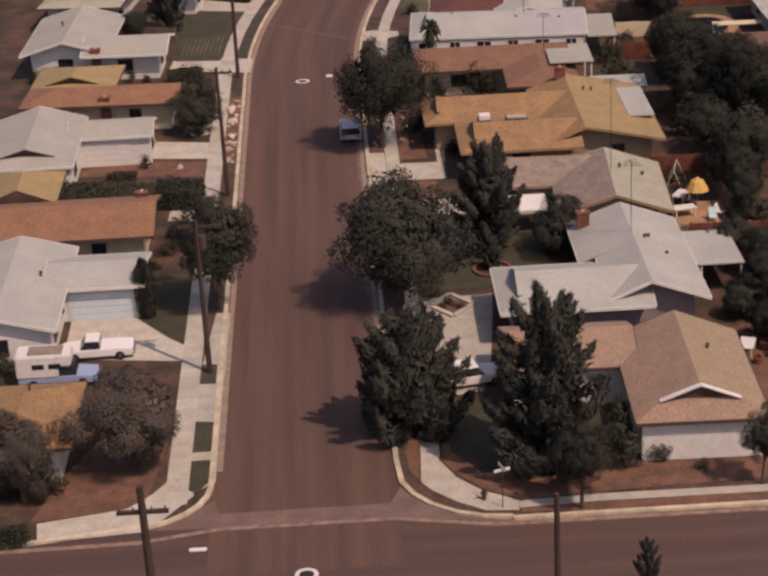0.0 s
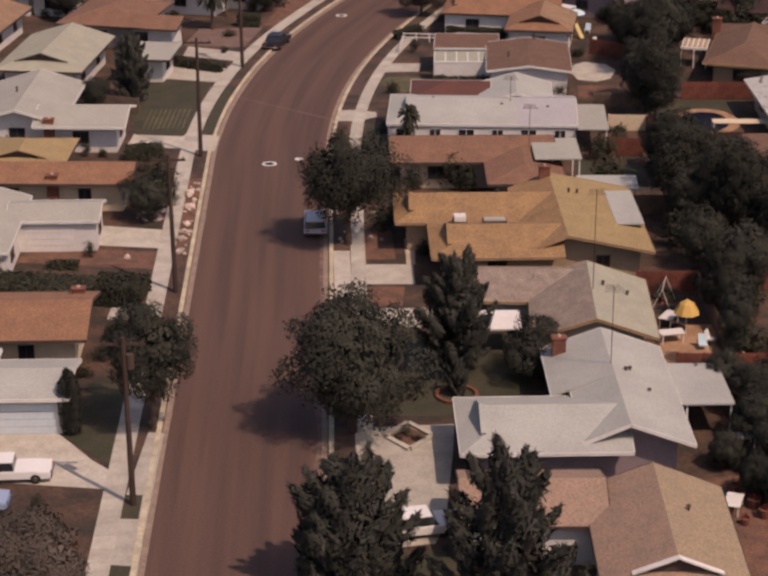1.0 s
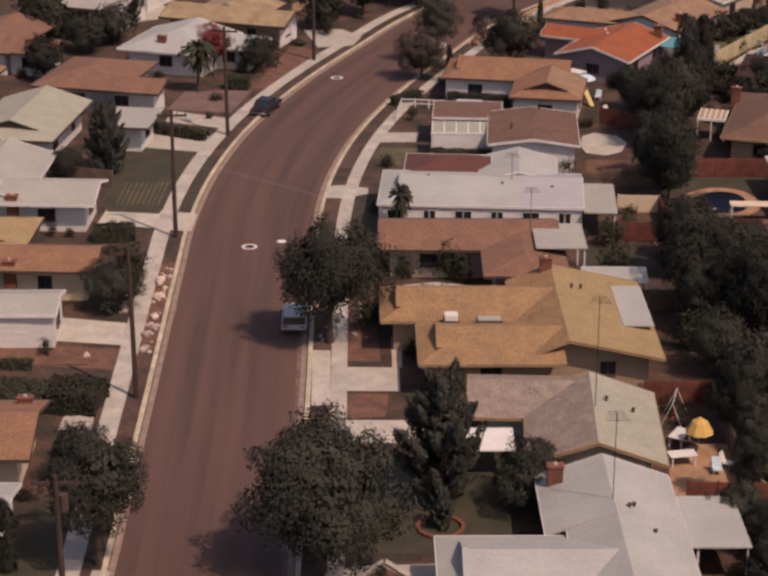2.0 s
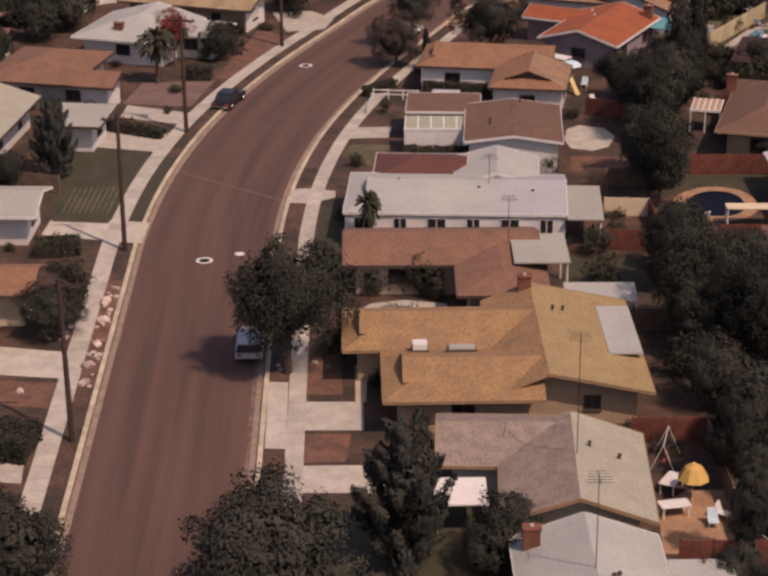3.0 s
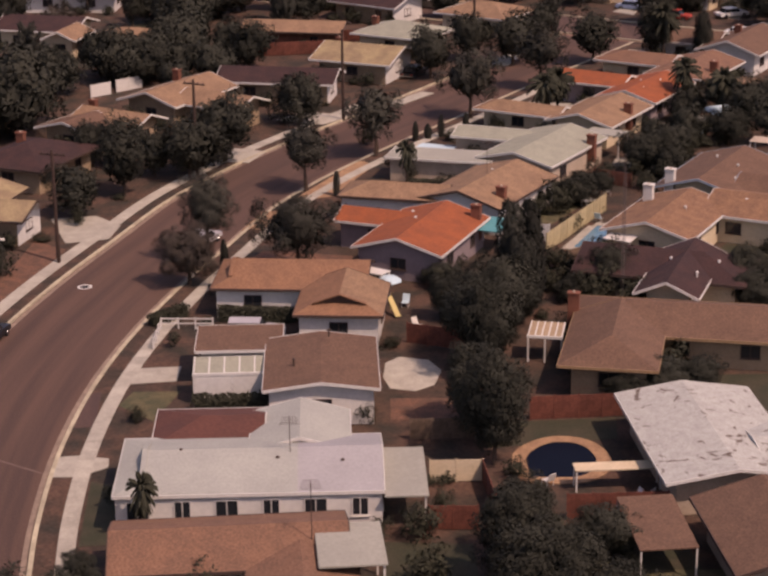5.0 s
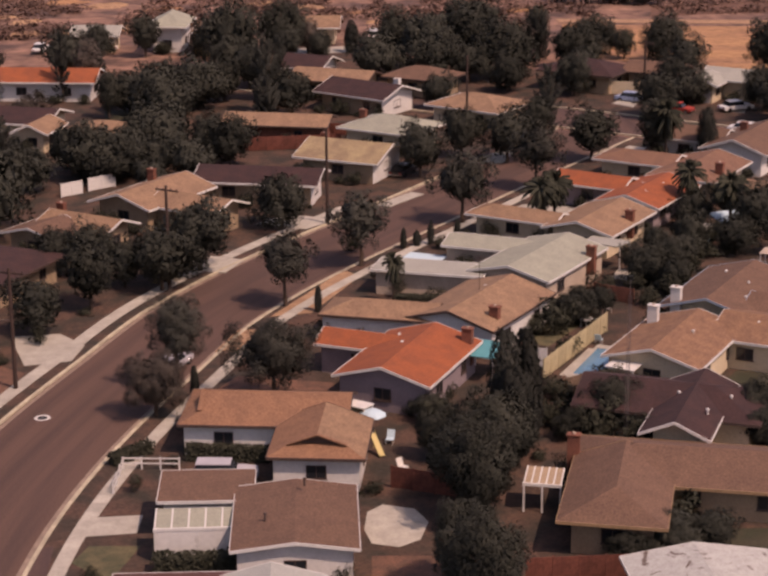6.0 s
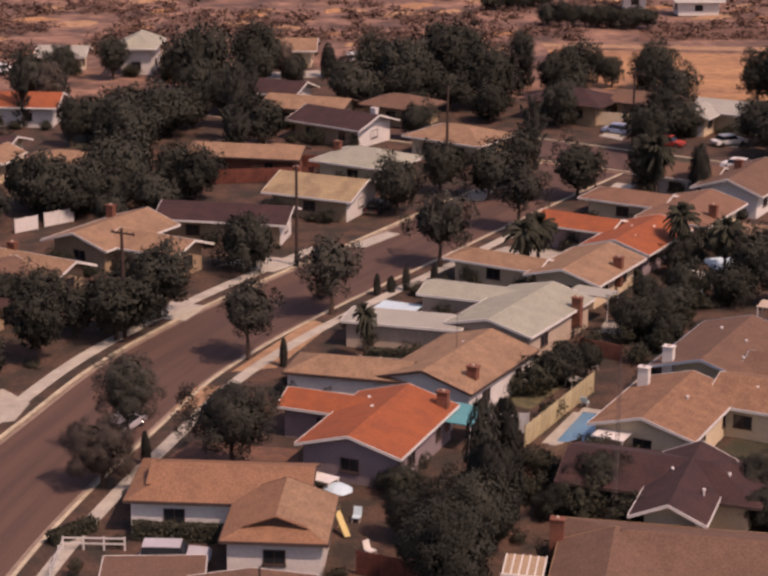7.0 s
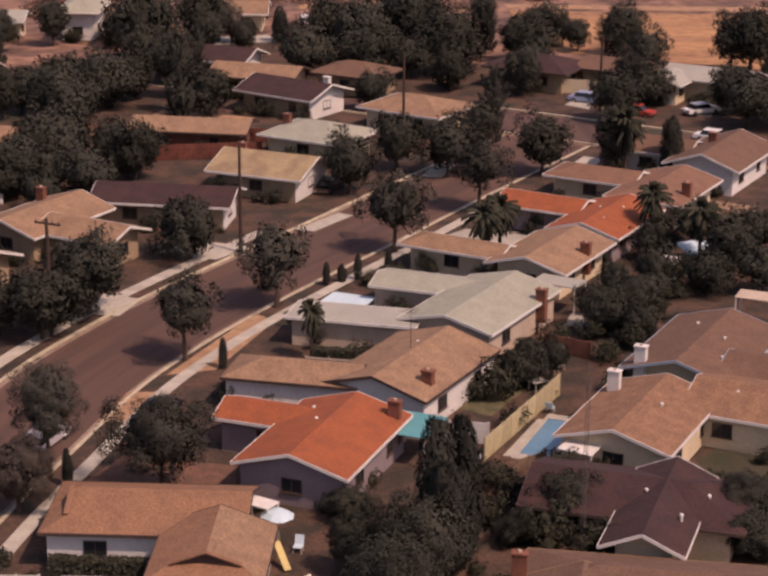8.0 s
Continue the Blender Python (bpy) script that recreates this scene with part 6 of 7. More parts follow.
ragged("gutter_dust", HALF, HALF - 1.1, -77, -8, MAT["dust"], 0.004, "pale dust and grit along the gutter", "dust", 3, 1)
ragged("gutter_dust", -HALF, -HALF + 0.55, -78, 140, MAT["dust"], 0.005, "pale dust and grit along the gutter", "dust", 8, -1)
strip("gutter", HALF - 0.42, HALF - 0.06, -78, 150, MAT["gutter"], 0.009, "pale concrete gutter along the kerb", "gutter")
strip("gutter", -HALF + 0.06, -HALF + 0.42, -80, 150, MAT["gutter"], 0.009, "pale concrete gutter along the kerb", "gutter")
bm = bmesh.new()
prism(bm, [(-30, -86.15), (-9.4, -85.7), (-4.9, -84.75), (5.0, -84.7), (11, -86.0), (40, -86.1), (40, -86.55), (11, -86.4), (5.0, -85.05), (-4.9, -85.1), (-9.4, -86.1), (-30, -86.55)], -0.1, 0.008)
tagged(part("gutter_dust", bm, MAT["dust_pale"]), "pale dusty line along the cross street", "dust", kind="structure")
bm = bmesh.new()
prism(bm, [(-8.6, -84.6), (-5.3, -81.6), (-5.0, -83.15), (5.0, -83.1), (5.9, -80.5), (9.6, -84.3), (11.2, -85.9), (5.0, -84.75), (-4.9, -84.8)], -0.1, 0.005)
tagged(part("cross_gutter", bm, MAT["patch"]), "worn dusty concrete cross gutter at the junction", "gutter", kind="structure")
a, b = Vector((-3.6, 20.9)), Vector((5.6, 13.2))
n = Vector((0.64, 0.77)) * 0.08
bm = bmesh.new()
prism(bm, [tuple(a - n), tuple(b - n), tuple(b + n), tuple(a + n)], -0.1, 0.006)
tagged(part("road_seam", bm, MAT["patch"]), "pale patched trench line across the road", "road seam", kind="structure")


def manhole(x, y, painted=False):
    """A painted ring round an iron cover, or a small cover painted all over."""
    top = thing("manhole", x, y, 0.002, label="small valve cover painted white all over" if painted else "iron manhole cover ringed with white paint", category="manhole", group="manholes of the road")
    bm = bmesh.new()
    if painted:
        tube(bm, (0, 0, -0.05), (0, 0, 0.012), 0.40, 0.38, 20)
        part("cover", bm, MAT["white"], top)
        return
    n = 24
    r = [[bm.verts.new((R * math.cos(k * math.tau / n), R * math.sin(k * math.tau / n), 0.008)) for k in range(n)] for R in (0.42, 0.66)]
    for k in range(n):
        j = (k + 1) % n
        bm.faces.new((r[0][k], r[1][k], r[1][j], r[0][j]))
    part("painted_ring", bm, MAT["white"], top)
    bm = bmesh.new()
    tube(bm, (0, 0, -0.05), (0, 0, 0.012), 0.40, 0.40, 20)
    part("cover", bm, MAT["black"], top)


for x, y in ((0, 0), (6.7, 53.3), (0.1, -90.4)):
    manhole(x, y)
manhole(2.6, 1.3, True)
bm = bmesh.new()
box(bm, -6.5, -87.3, 0, -5.5, -86.95, 0.10, 0.04)
tagged(part("paper_litter", bm, MAT["white"]), "white bundle lying on the cross street", "litter")


# ---- utility poles ----
def utility_pole(x, y, h=11.2, lean=0.0, arm=True, turn=0.0, drum=False, drop=0.5, thick=1.0):
    top = thing("utility_pole", x, y, LOT - 0.1, turn, "dark weathered wooden utility pole with crossarm", "utility pole", "utility poles along the street")
    bm = bmesh.new()
    tube(bm, (0, 0, -0.2), (lean, 0, h), 0.20 * thick, 0.13 * thick, 10)
    part("pole", bm, MAT["wood"], top)
    if arm:
        bm = bmesh.new()
        za = h - drop
        beam(bm, (lean - 1.25, 0.16, za), (lean + 1.25, 0.16, za), 0.13 * thick, 0.15 * thick)
        ca = part("crossarm", bm, MAT["wood"], top)
        for k in (-1.1, -0.45, 0.45, 1.1):
            bm = bmesh.new()
            tube(bm, (lean + k, 0.16, za + 0.07), (lean + k, 0.16, za + 0.28), 0.06, 0.035, 8)
            part("insulator", bm, MAT["dark_trim"], ca)
    if drum:
        bm = bmesh.new()
        tube(bm, (lean + 0.35, 0.1, h - 2.0), (lean + 0.35, 0.1, h - 1.1), 0.24, 0.24, 12)
        part("transformer", bm, MAT["dark_trim"], top)


utility_pole(-6.25, -64.3, 11.0, -0.1, True, 0, True)
utility_pole(-6.15, -30.6, 11.0, -0.15, True)
utility_pole(-6.25, 2.0, 11.1, 0.0, True)
utility_pole(-3.7, 31.5, 10.9, -0.1, True, -12, True)
utility_pole(4.1, 60.3, 10.6, 0, True, -24)
utility_pole(16.9, 87.6, 10.4, 0, True, -32)
utility_pole(34.0, 110.0, 10.6, 0, False, -38)
utility_pole(55.4, 152.5, 10.4, 0, False, -38)
utility_pole(81.7, 165.1, 9.6, 0, True, -38)
utility_pole(-7.0, -100.6, 11.6, -0.2, True, drop=1.5, thick=1.35)
utility_pole(12.6, -101.6, 10.4, 0, False)


def lattice_mast(x, y, h):
    """A three-legged aerial mast with braces."""
    top = thing("radio_mast", x, y, LOT, 20, "tall thin steel lattice mast in a back yard", "mast")
    legs = [Vector((0.16 * math.cos(k * math.tau / 3), 0.16 * math.sin(k * math.tau / 3), 0)) for k in range(3)]
    up = Vector((0, 0, h))
    for v in legs:
        bm = bmesh.new()
        tube(bm, v, v * 0.8 + up, 0.022, 0.018, 6)
        part("leg", bm, MAT["steel"], top)
    for k in range(int(h / 0.6)):
        a, b = legs[k % 3], legs[(k + 1) % 3]
        bm = bmesh.new()
        tube(bm, a + Vector((0, 0, 0.6 * k)), b + Vector((0, 0, 0.6 * k + 0.6)), 0.014, 0.014, 5)
        part("brace", bm, MAT["steel"], top)
    bm = bmesh.new()
    tube(bm, up - Vector((0, 0, 0.5)), up + Vector((0, 0, 1.2)), 0.03, 0.02, 6)
    part("aerial", bm, MAT["steel"], top)


lattice_mast(51.5, 40.4, 12.4)


def street_sign(x, y):
    top = thing("street_sign", x, y, LOT, 20, "street name sign on a thin post at the corner", "street sign")
    bm = bmesh.new()
    tube(bm, (0, 0, 0), (0, 0, 2.6), 0.035, 0.03, 8)
    part("post", bm, MAT["dark_trim"], top)
    for a, z in ((0, 2.45), (90, 2.65)):
        bm = bmesh.new()
        box(bm, -0.5, -0.015, z - 0.1, 0.5, 0.015, z + 0.1, 0.01)
        p = part("sign_plate", bm, MAT["white"], top, "white enamelled name plate")
        p.matrix_local = pose(0, 0, 0, 0, 0, a)


street_sign(11.4, -84.6)
bm = bmesh.new()
tube(bm, (0, 0, 0), (0, 0, 0.55), 0.13, 0.12, 10)
tube(bm, (0, 0, 0.55), (0, 0, 0.72), 0.15, 0.05, 10)
tube(bm, (-0.22, 0, 0.42), (0.22, 0, 0.42), 0.07, 0.07, 8)
hy = tagged(part("fire_hydrant", bm, MAT["dark_trim"]), "dark fire hydrant on the corner pavement", "hydrant")
hy.matrix_basis = pose(10.4, -83.6, LOT + 0.02)


# ---- cars ----
def car(x, y, rz, paint, label, length=4.9, width=1.85, style="sedan", z=0.0):
    """A parked car of the time: hull, glasshouse, roof, wheels, bumpers and lamps."""
    top = thing("car", x, y, z, rz, label, "car", "parked cars")
    a, w = length / 2, width / 2
    lo, belt, roof = 0.30, 0.86, 1.40
    c0, c1 = {"sedan": (-0.34, 0.20), "wagon": (-0.47, 0.18), "pickup": (-0.05, 0.24)}[style]
    bm = bmesh.new()
    prof = [(-a, lo + 0.12), (-a + 0.03, belt - 0.08), (-a * 0.55, belt), (a * 0.5, belt), (a - 0.05, belt - 0.12), (a, lo + 0.12), (a - 0.15, lo), (-a + 0.15, lo)]
    rings = [[bm.verts.new((px, s * w * k, pz)) for px, pz in prof] for s, k in ((-1, 1.0), (1, 1.0))]
    bm.faces.new(rings[0])
    bm.faces.new(rings[1][::-1])
    for i in range(len(prof)):
        j = (i + 1) % len(prof)
        bm.faces.new((rings[0][j], rings[0][i], rings[1][i], rings[1][j]))
    bmesh.ops.recalc_face_normals(bm, faces=bm.faces)
    bmesh.ops.bevel(bm, geom=list(bm.edges), offset=0.05, segments=2, affect="EDGES")
    part("body", bm, paint, top)
    x0, x1 = c0 * length, c1 * length
    s0, s1 = (0.10, 0.45) if style != "sedan" else (0.42, 0.45)
    bm = bmesh.new()
    lowr = [bm.verts.new(c) for c in ((x0, -w + 0.07, belt - 0.02), (x1, -w + 0.07, belt - 0.02), (x1, w - 0.07, belt - 0.02), (x0, w - 0.07, belt - 0.02))]
    upr = [bm.verts.new(c) for c in ((x0 + s0, -w + 0.22, roof - 0.05), (x1 - s1, -w + 0.22, roof - 0.05), (x1 - s1, w - 0.22, roof - 0.05), (x0 + s0, w - 0.22, roof - 0.05))]
    bm.faces.new(upr)
    for i in range(4):
        j = (i + 1) % 4
        bm.faces.new((lowr[i], lowr[j], upr[j], upr[i]))
    part("cabin_glass", bm, MAT["glass"], top)
    bm = bmesh.new()
    box(bm, x0 + s0 - 0.04, -w + 0.19, roof - 0.06, x1 - s1 + 0.04, w - 0.19, roof + 0.02, 0.03)
    part("roof", bm, paint, top)
    for sx in (-0.31, 0.31):
        for sy in (-1, 1):
            bm = bmesh.new()
            tube(bm, (sx * length, sy * (w - 0.20), 0.32), (sx * length, sy * (w + 0.01), 0.32), 0.32, 0.32, 16)
            wh = part("wheel", bm, MAT["black"], top)
            bm = bmesh.new()
            tube(bm, (sx * length, sy * (w - 0.02), 0.32), (sx * length, sy * (w + 0.03), 0.32), 0.19, 0.16, 12)
            part("rim", bm, MAT["chrome"], wh)
    for s in (-1, 1):
        bm = bmesh.new()
        box(bm, s * (a + 0.04) - 0.05, -w + 0.05, 0.38, s * (a + 0.04) + 0.05, w - 0.05, 0.52, 0.02)
        part("bumper", bm, MAT["chrome"], top)
        for sy in (-1, 1):
            bm = bmesh.new()
            box(bm, s * a - 0.03, sy * (w - 0.3) - 0.14, 0.60, s * a + 0.02, sy * (w - 0.3) + 0.14, 0.74, 0.01)
            part("headlight" if s > 0 else "taillight", bm, MAT["chrome"] if s > 0 else MAT["red_paint"], top)
    return top


car(-14.0, -60.6, 182, MAT["car_white"], "white coupe utility parked on a concrete driveway", 4.9, style="pickup", z=LOT + 0.02)
pk = car(-16.2, -64.4, 0, MAT["car_blue"], "pale blue pickup truck with a white camper shell", 5.2, style="pickup", z=LOT)
bm = bmesh.new()
box(bm, -2.7, -0.98, 0.8, 0.1, 0.98, 2.35, 0.08)
box(bm, 0.0, -0.95, 1.55, 0.95, 0.95, 2.35, 0.08)
cs = part("camper_shell", bm, MAT["white"], pk, "white camper shell with side windows")
for x0 in (-1.6, -0.5):
    bm = bmesh.new()
    box(bm, x0, -1.0, 1.45, x0 + 0.8, -0.97, 1.8)
    part("camper_window", bm, MAT["glass"], cs)
bm = bmesh.new()
box(bm, -1.9, -0.7, 2.35, 0.4, 0.7, 2.39)
part("roof_panel", bm, MAT["roof_grey"], cs)
car(10.8, -68.2, 12, MAT["car_white"], "white station wagon on a driveway under trees", 4.7, style="wagon", z=LOT + 0.02)
car(4.25, -16.8, 90, MAT["car_silver"], "silver-grey car parked in tree shade at the kerb", 4.8, style="wagon")
car(-0.35, 40.4, 74, MAT["car_black"], "dark navy car parked at the kerb", 4.9)
car(21.0, 38.4, -8, MAT["car_silver"], "grey station wagon on a driveway beside the house", 4.7, style="wagon", z=LOT)
car(25.3, 68.3, 60, MAT["car_black"], "dark car with pale roof parked beside the pavement", 4.8, z=LOT)
car(17.2, 64.3, 64, MAT["car_silver"], "silver car parked under a street tree", 4.6, style="wagon")
car(81.4, 170.5, -36, MAT["car_blue"], "pale blue car parked on the far street", z=0.0)
car(91.7, 148.8, -36, MAT["car_white"], "white car parked on the far street", 5.0)
car(93.9, 162.4, 20, MAT["car_white"], "white car on a far driveway", z=LOT)
car(44.8, 132.0, 60, MAT["car_black"], "dark car parked at the bend of the street")
car(86.1, 162.6, -36, MAT["red_paint"], "small red car standing on the far street", 4.0)
for k, (x, y) in enumerate(((-3.6, 221.5), (0.0, 220.6), (3.0, 220.4), (7.2, 221.8))):
    car(x, y, 80 + 9 * k, MAT["car_white"], "white car parked far off among trees", 4.6, z=LOT)
car(-3.6, 159.6, 15, MAT["car_white"], "white van parked beside a far house", 5.0, style="wagon", z=LOT)


# ---- fences, walls, hedges ----
def fence(x0, y0, x1, y1, h, mat, label, board=1.8, name="fence", thick=0.06):
    """A fence of upright panels between posts."""
    d = Vector((x1 - x0, y1 - y0))
    n = max(1, round(d.length / board))
    ang = math.degrees(math.atan2(d.y, d.x))
    top = thing(name, x0, y0, LOT, ang, label, "fence", "garden fences")
    s = d.length / n
    bp = bmesh.new()
    box(bp, 0.06, -thick / 2, 0.06, s - 0.06, thick / 2, h)
    panel = mesh_of("panel", bp, mat)
    bp = bmesh.new()
    box(bp, -0.055, -0.055, 0, 0.055, 0.055, h + 0.08)
    post = mesh_of("post", bp, mat)
    for k in range(n + 1):
        shared("post", post, top, pose(k * s, 0, 0))
        if k < n:
            shared("panel", panel, top, pose(k * s, 0, 0))


RED, GREY = "dark red-brown wooden back fence", "weathered grey wooden back fence"
fence(33.0, -47.5, 33.0, -32.0, 1.7, MAT["fence_wood"], GREY)
fence(28.4, -31.8, 40.0, -31.8, 1.7, MAT["fence_red"], RED)
fence(29.0, -46.9, 40.0, -47.3, 1.7, MAT["fence_red"], RED)
fence(30.8, -64.0, 40.0, -64.0, 1.7, MAT["fence_red"], RED)
fence(28.0, -14.6, 40.0, -14.8, 1.7, MAT["fence_wood"], GREY)
fence(30.5, 1.0, 33.6, 0.6, 1.7, MAT["fence_red"], RED)
fence(31.5, 8.3, 35.0, 8.0, 1.6, MAT["cream"], "pale block wall behind the house")
fence(35.0, 8.0, 35.0, 0.6, 1.6, MAT["fence_red"], RED)
fence(33.0, 35.3, 39.0, 32.0, 1.7, MAT["fence_red"], RED)
fence(40.0, 18.2, 47.0, 18.0, 1.8, MAT["fence_red"], RED)
fence(31.0, 15.6, 35.5, 15.4, 1.6, MAT["fence_wood"], GREY)
fence(39.5, 1.4, 46.0, 1.0, 1.8, MAT["fence_red"], RED)
fence(48.2, 57.2, 56.2, 69.4, 1.8, MAT["fence_yellow"], "pale yellow panel fence beside a pool", 1.6)
fence(45.2, 61.6, 49.0, 60.2, 1.7, MAT["white"], "white painted garden panel fence")
fence(44.0, 47.0, 46.5, 52.5, 1.7, MAT["fence_red"], RED)
fence(46.8, 53.0, 52.5, 56.6, 0.9, MAT["fence_wood"], GREY)
fence(52.0, 75.5, 56.0, 70.5, 1.6, MAT["fence_wood"], GREY)
fence(33.0, 60.0, 38.0, 66.5, 1.5, MAT["fence_wood"], GREY)
fence(37.2, 76.2, 44.2, 74.0, 1.5, MAT["beige"], "pale block wall before a courtyard")
fence(25.5, 146.0, 38.5, 146.6, 1.8, MAT["fence_red"], RED)
fence(22.0, 157.0, 40.0, 153.5, 1.6, MAT["fence_red"], RED)
fence(-13.0, 15.2, -18.2, 17.0, 1.6, MAT["fence_wood"], GREY)
fence(4.6, 125.2, 6.9, 126.8, 1.6, MAT["white"], "white painted garden panel fence")
fence(7.6, 127.6, 10.6, 129.8, 1.6, MAT["white"], "white painted garden panel fence")
fence(57.2, 79.6, 60.4, 77.0, 1.5, MAT["brick"], "low reddish block wall behind the courtyard house")
fence(76.9, 176.9, 84.4, 173.6, 1.9, MAT["cream"], "pale garden wall before a far house", 2.4)


def rail_fence(x0, y0, x1, y1):
    """A white three-rail fence."""
    d = Vector((x1 - x0, y1 - y0))
    top = thing("rail_fence", x0, y0, LOT, math.degrees(math.atan2(d.y, d.x)), "white wooden rail fence before a front yard", "fence", "garden fences")
    n = max(2, round(d.length / 1.5))
    for k in range(n + 1):
        bm = bmesh.new()
        box(bm, k * d.length / n - 0.06, -0.06, 0, k * d.length / n + 0.06, 0.06, 1.0)
        part("post", bm, MAT["white"], top)
    for z in (0.45, 0.85):
        bm = bmesh.new()
        box(bm, 0, -0.08, z, d.length, -0.05, z + 0.12)
        part("rail", bm, MAT["white"], top)


rail_fence(13.4, 41.2, 17.6, 40.6)
rail_fence(12.8, 36.5, 13.4, 41.2)


def hedge(x0, y0, x1, y1, w, h, seed):
    """A hedge of leaves over a boxy form with a wavy outline."""
    rng = random.Random(seed)
    d = Vector((x1 - x0, y1 - y0))
    L = d.length
    bm = bmesh.new()
    box(bm, 0.12, -w / 2 + 0.12, 0, L - 0.12, w / 2 - 0.12, h - 0.14, 0.1)
    for k in range(int(250 * (L * (w + 2 * h)) ** 0.9) // 2):
        u = rng.uniform(0, L)
        wav = 1 + 0.16 * noise.noise(Vector((u * 0.9, seed, 0)))
        side = rng.random()
        if side < 0.4:
            p, n = Vector((u, rng.uniform(-w / 2, w / 2), h * wav)), Vector((0, 0, 1))
        else:
            s = rng.choice((-1, 1))
            p, n = Vector((u, s * w / 2 * wav, rng.uniform(0, h))), Vector((0, s, 0.2))
        p += Vector((rng.gauss(0, 0.06), rng.gauss(0, 0.06), rng.gauss(0, 0.06)))
        n = (n + Vector((rng.gauss(0, 0.5), rng.gauss(0, 0.5), rng.gauss(0, 0.5)))).normalized()
        leaf_quad(bm, p, n, rng.uniform(0.08, 0.15), rng)
    ob = part("hedge", bm, LEAF["shrub"])
    ob.matrix_basis = pose(x0, y0, LOT, 0, 0, math.degrees(math.atan2(d.y, d.x)))
    return tagged(ob, "clipped dark green hedge", "hedge", "garden hedges")


hedge(-20.0, -31.5, -12.0, -33.0, 3.6, 1.6, 1)
hedge(-12.0, -31.6, -8.3, -32.2, 3.2, 1.5, 2)
hedge(-11.4, 32.7, -5.6, 29.6, 0.9, 0.9, 3)
hedge(-16.5, -25.5, -14.0, -25.6, 0.7, 0.6, 4)
hedge(-5.0, 48.6, -2.4, 48.2, 1.2, 1.3, 5)
hedge(12.5, 41.9, 15.5, 44.5, 0.8, 0.9, 6)
hedge(-20.0, -86.0, -15.7, -85.2, 0.8, 0.9, 7)
hedge(38.0, 79.0, 41.5, 78.0, 1.0, 1.2, 8)
hedge(46.5, 101.0, 51.0, 97.0, 1.0, 1.0, 9)
hedge(62.0, 49.5, 69.5, 45.5, 2.0, 1.6, 10)
hedge(15.8, 22.9, 21.4, 22.6, 1.1, 1.1, 12)
hedge(-13.0, 1.2, -9.6, 1.6, 1.6, 1.2, 11)
hedge(18.1, 42.6, 24.6, 41.4, 0.9, 1.15, 13)


# ---- pools, patios, garden things ----
def pool(outline, coping, water, label, rim=0.5, straight=False):
    c = Vector((sum(p[0] for p in outline) / len(outline), sum(p[1] for p in outline) / len(outline)))
    top = thing("swimming_pool", c.x, c.y, LOT, 0, label, "swimming pool")
    loop = [Vector(p) - c for p in (outline if straight else smooth(outline + outline[:1], 0.6)[:-1])]
    n = len(loop)
    bm = bmesh.new()
    ins = [bm.verts.new((p.x, p.y, 0.06)) for p in loop]
    out = [bm.verts.new((p.x * (1 + rim / p.length), p.y * (1 + rim / p.length), 0.06)) for p in loop]
    low = [bm.verts.new((v.co.x, v.co.y, -0.1)) for v in out]
    for i in range(n):
        j = (i + 1) % n
        bm.faces.new((ins[i], out[i], out[j], ins[j]))
        bm.faces.new((out[i], low[i], low[j], out[j]))
    part("coping", bm, coping, top)
    bm = bmesh.new()
    bm.faces.new([bm.verts.new((p.x, p.y, 0.025)) for p in loop])
    part("water", bm, water, top)


pool([(38.3, 8.2), (38.7, 11.8), (40.8, 13.8), (42.8, 13.0), (43.2, 10.0), (41.6, 7.9)], MAT["sand"], MAT["water"], "kidney-shaped swimming pool with pale orange coping and dark water", 1.05)
pool([(50.9, 58.3), (54.4, 64.7), (56.3, 63.6), (52.8, 57.3)][::-1], MAT["concrete"], MAT["water_pale"], "pale blue rectangular swimming pool", 1.0, True)


def canopy(x, y, r, h, mat, label, deep=0.5):
    top = thing("patio_umbrella", x, y, LOT, 15, label, "umbrella", "patio umbrellas")
    bm = bmesh.new()
    tip = bm.verts.new((0, 0, h))
    mid = [bm.verts.new((0.55 * r * math.cos(k * math.tau / 8), 0.55 * r * math.sin(k * math.tau / 8), h - 0.3 * deep)) for k in range(8)]
    rim = [bm.verts.new((r * math.cos(k * math.tau / 8), r * math.sin(k * math.tau / 8), h - deep)) for k in range(8)]
    for k in range(8):
        j = (k + 1) % 8
        bm.faces.new((tip, mid[k], mid[j]))
        bm.faces.new((mid[k], rim[k], rim[j], mid[j]))
    part("canopy", bm, mat, top)
    bm = bmesh.new()
    tube(bm, (0, 0, 0), (0, 0, h), 0.03, 0.03, 8)
    part("pole", bm, MAT["white"], top)


canopy(30.9, -39.4, 0.95, 2.55, MAT["canvas_yellow"], "round yellow patio umbrella in a back yard", 1.05)
canopy(32.6, 45.7, 1.15, 2.3, MAT["canvas_pale"], "pale blue patio umbrella beside the house")


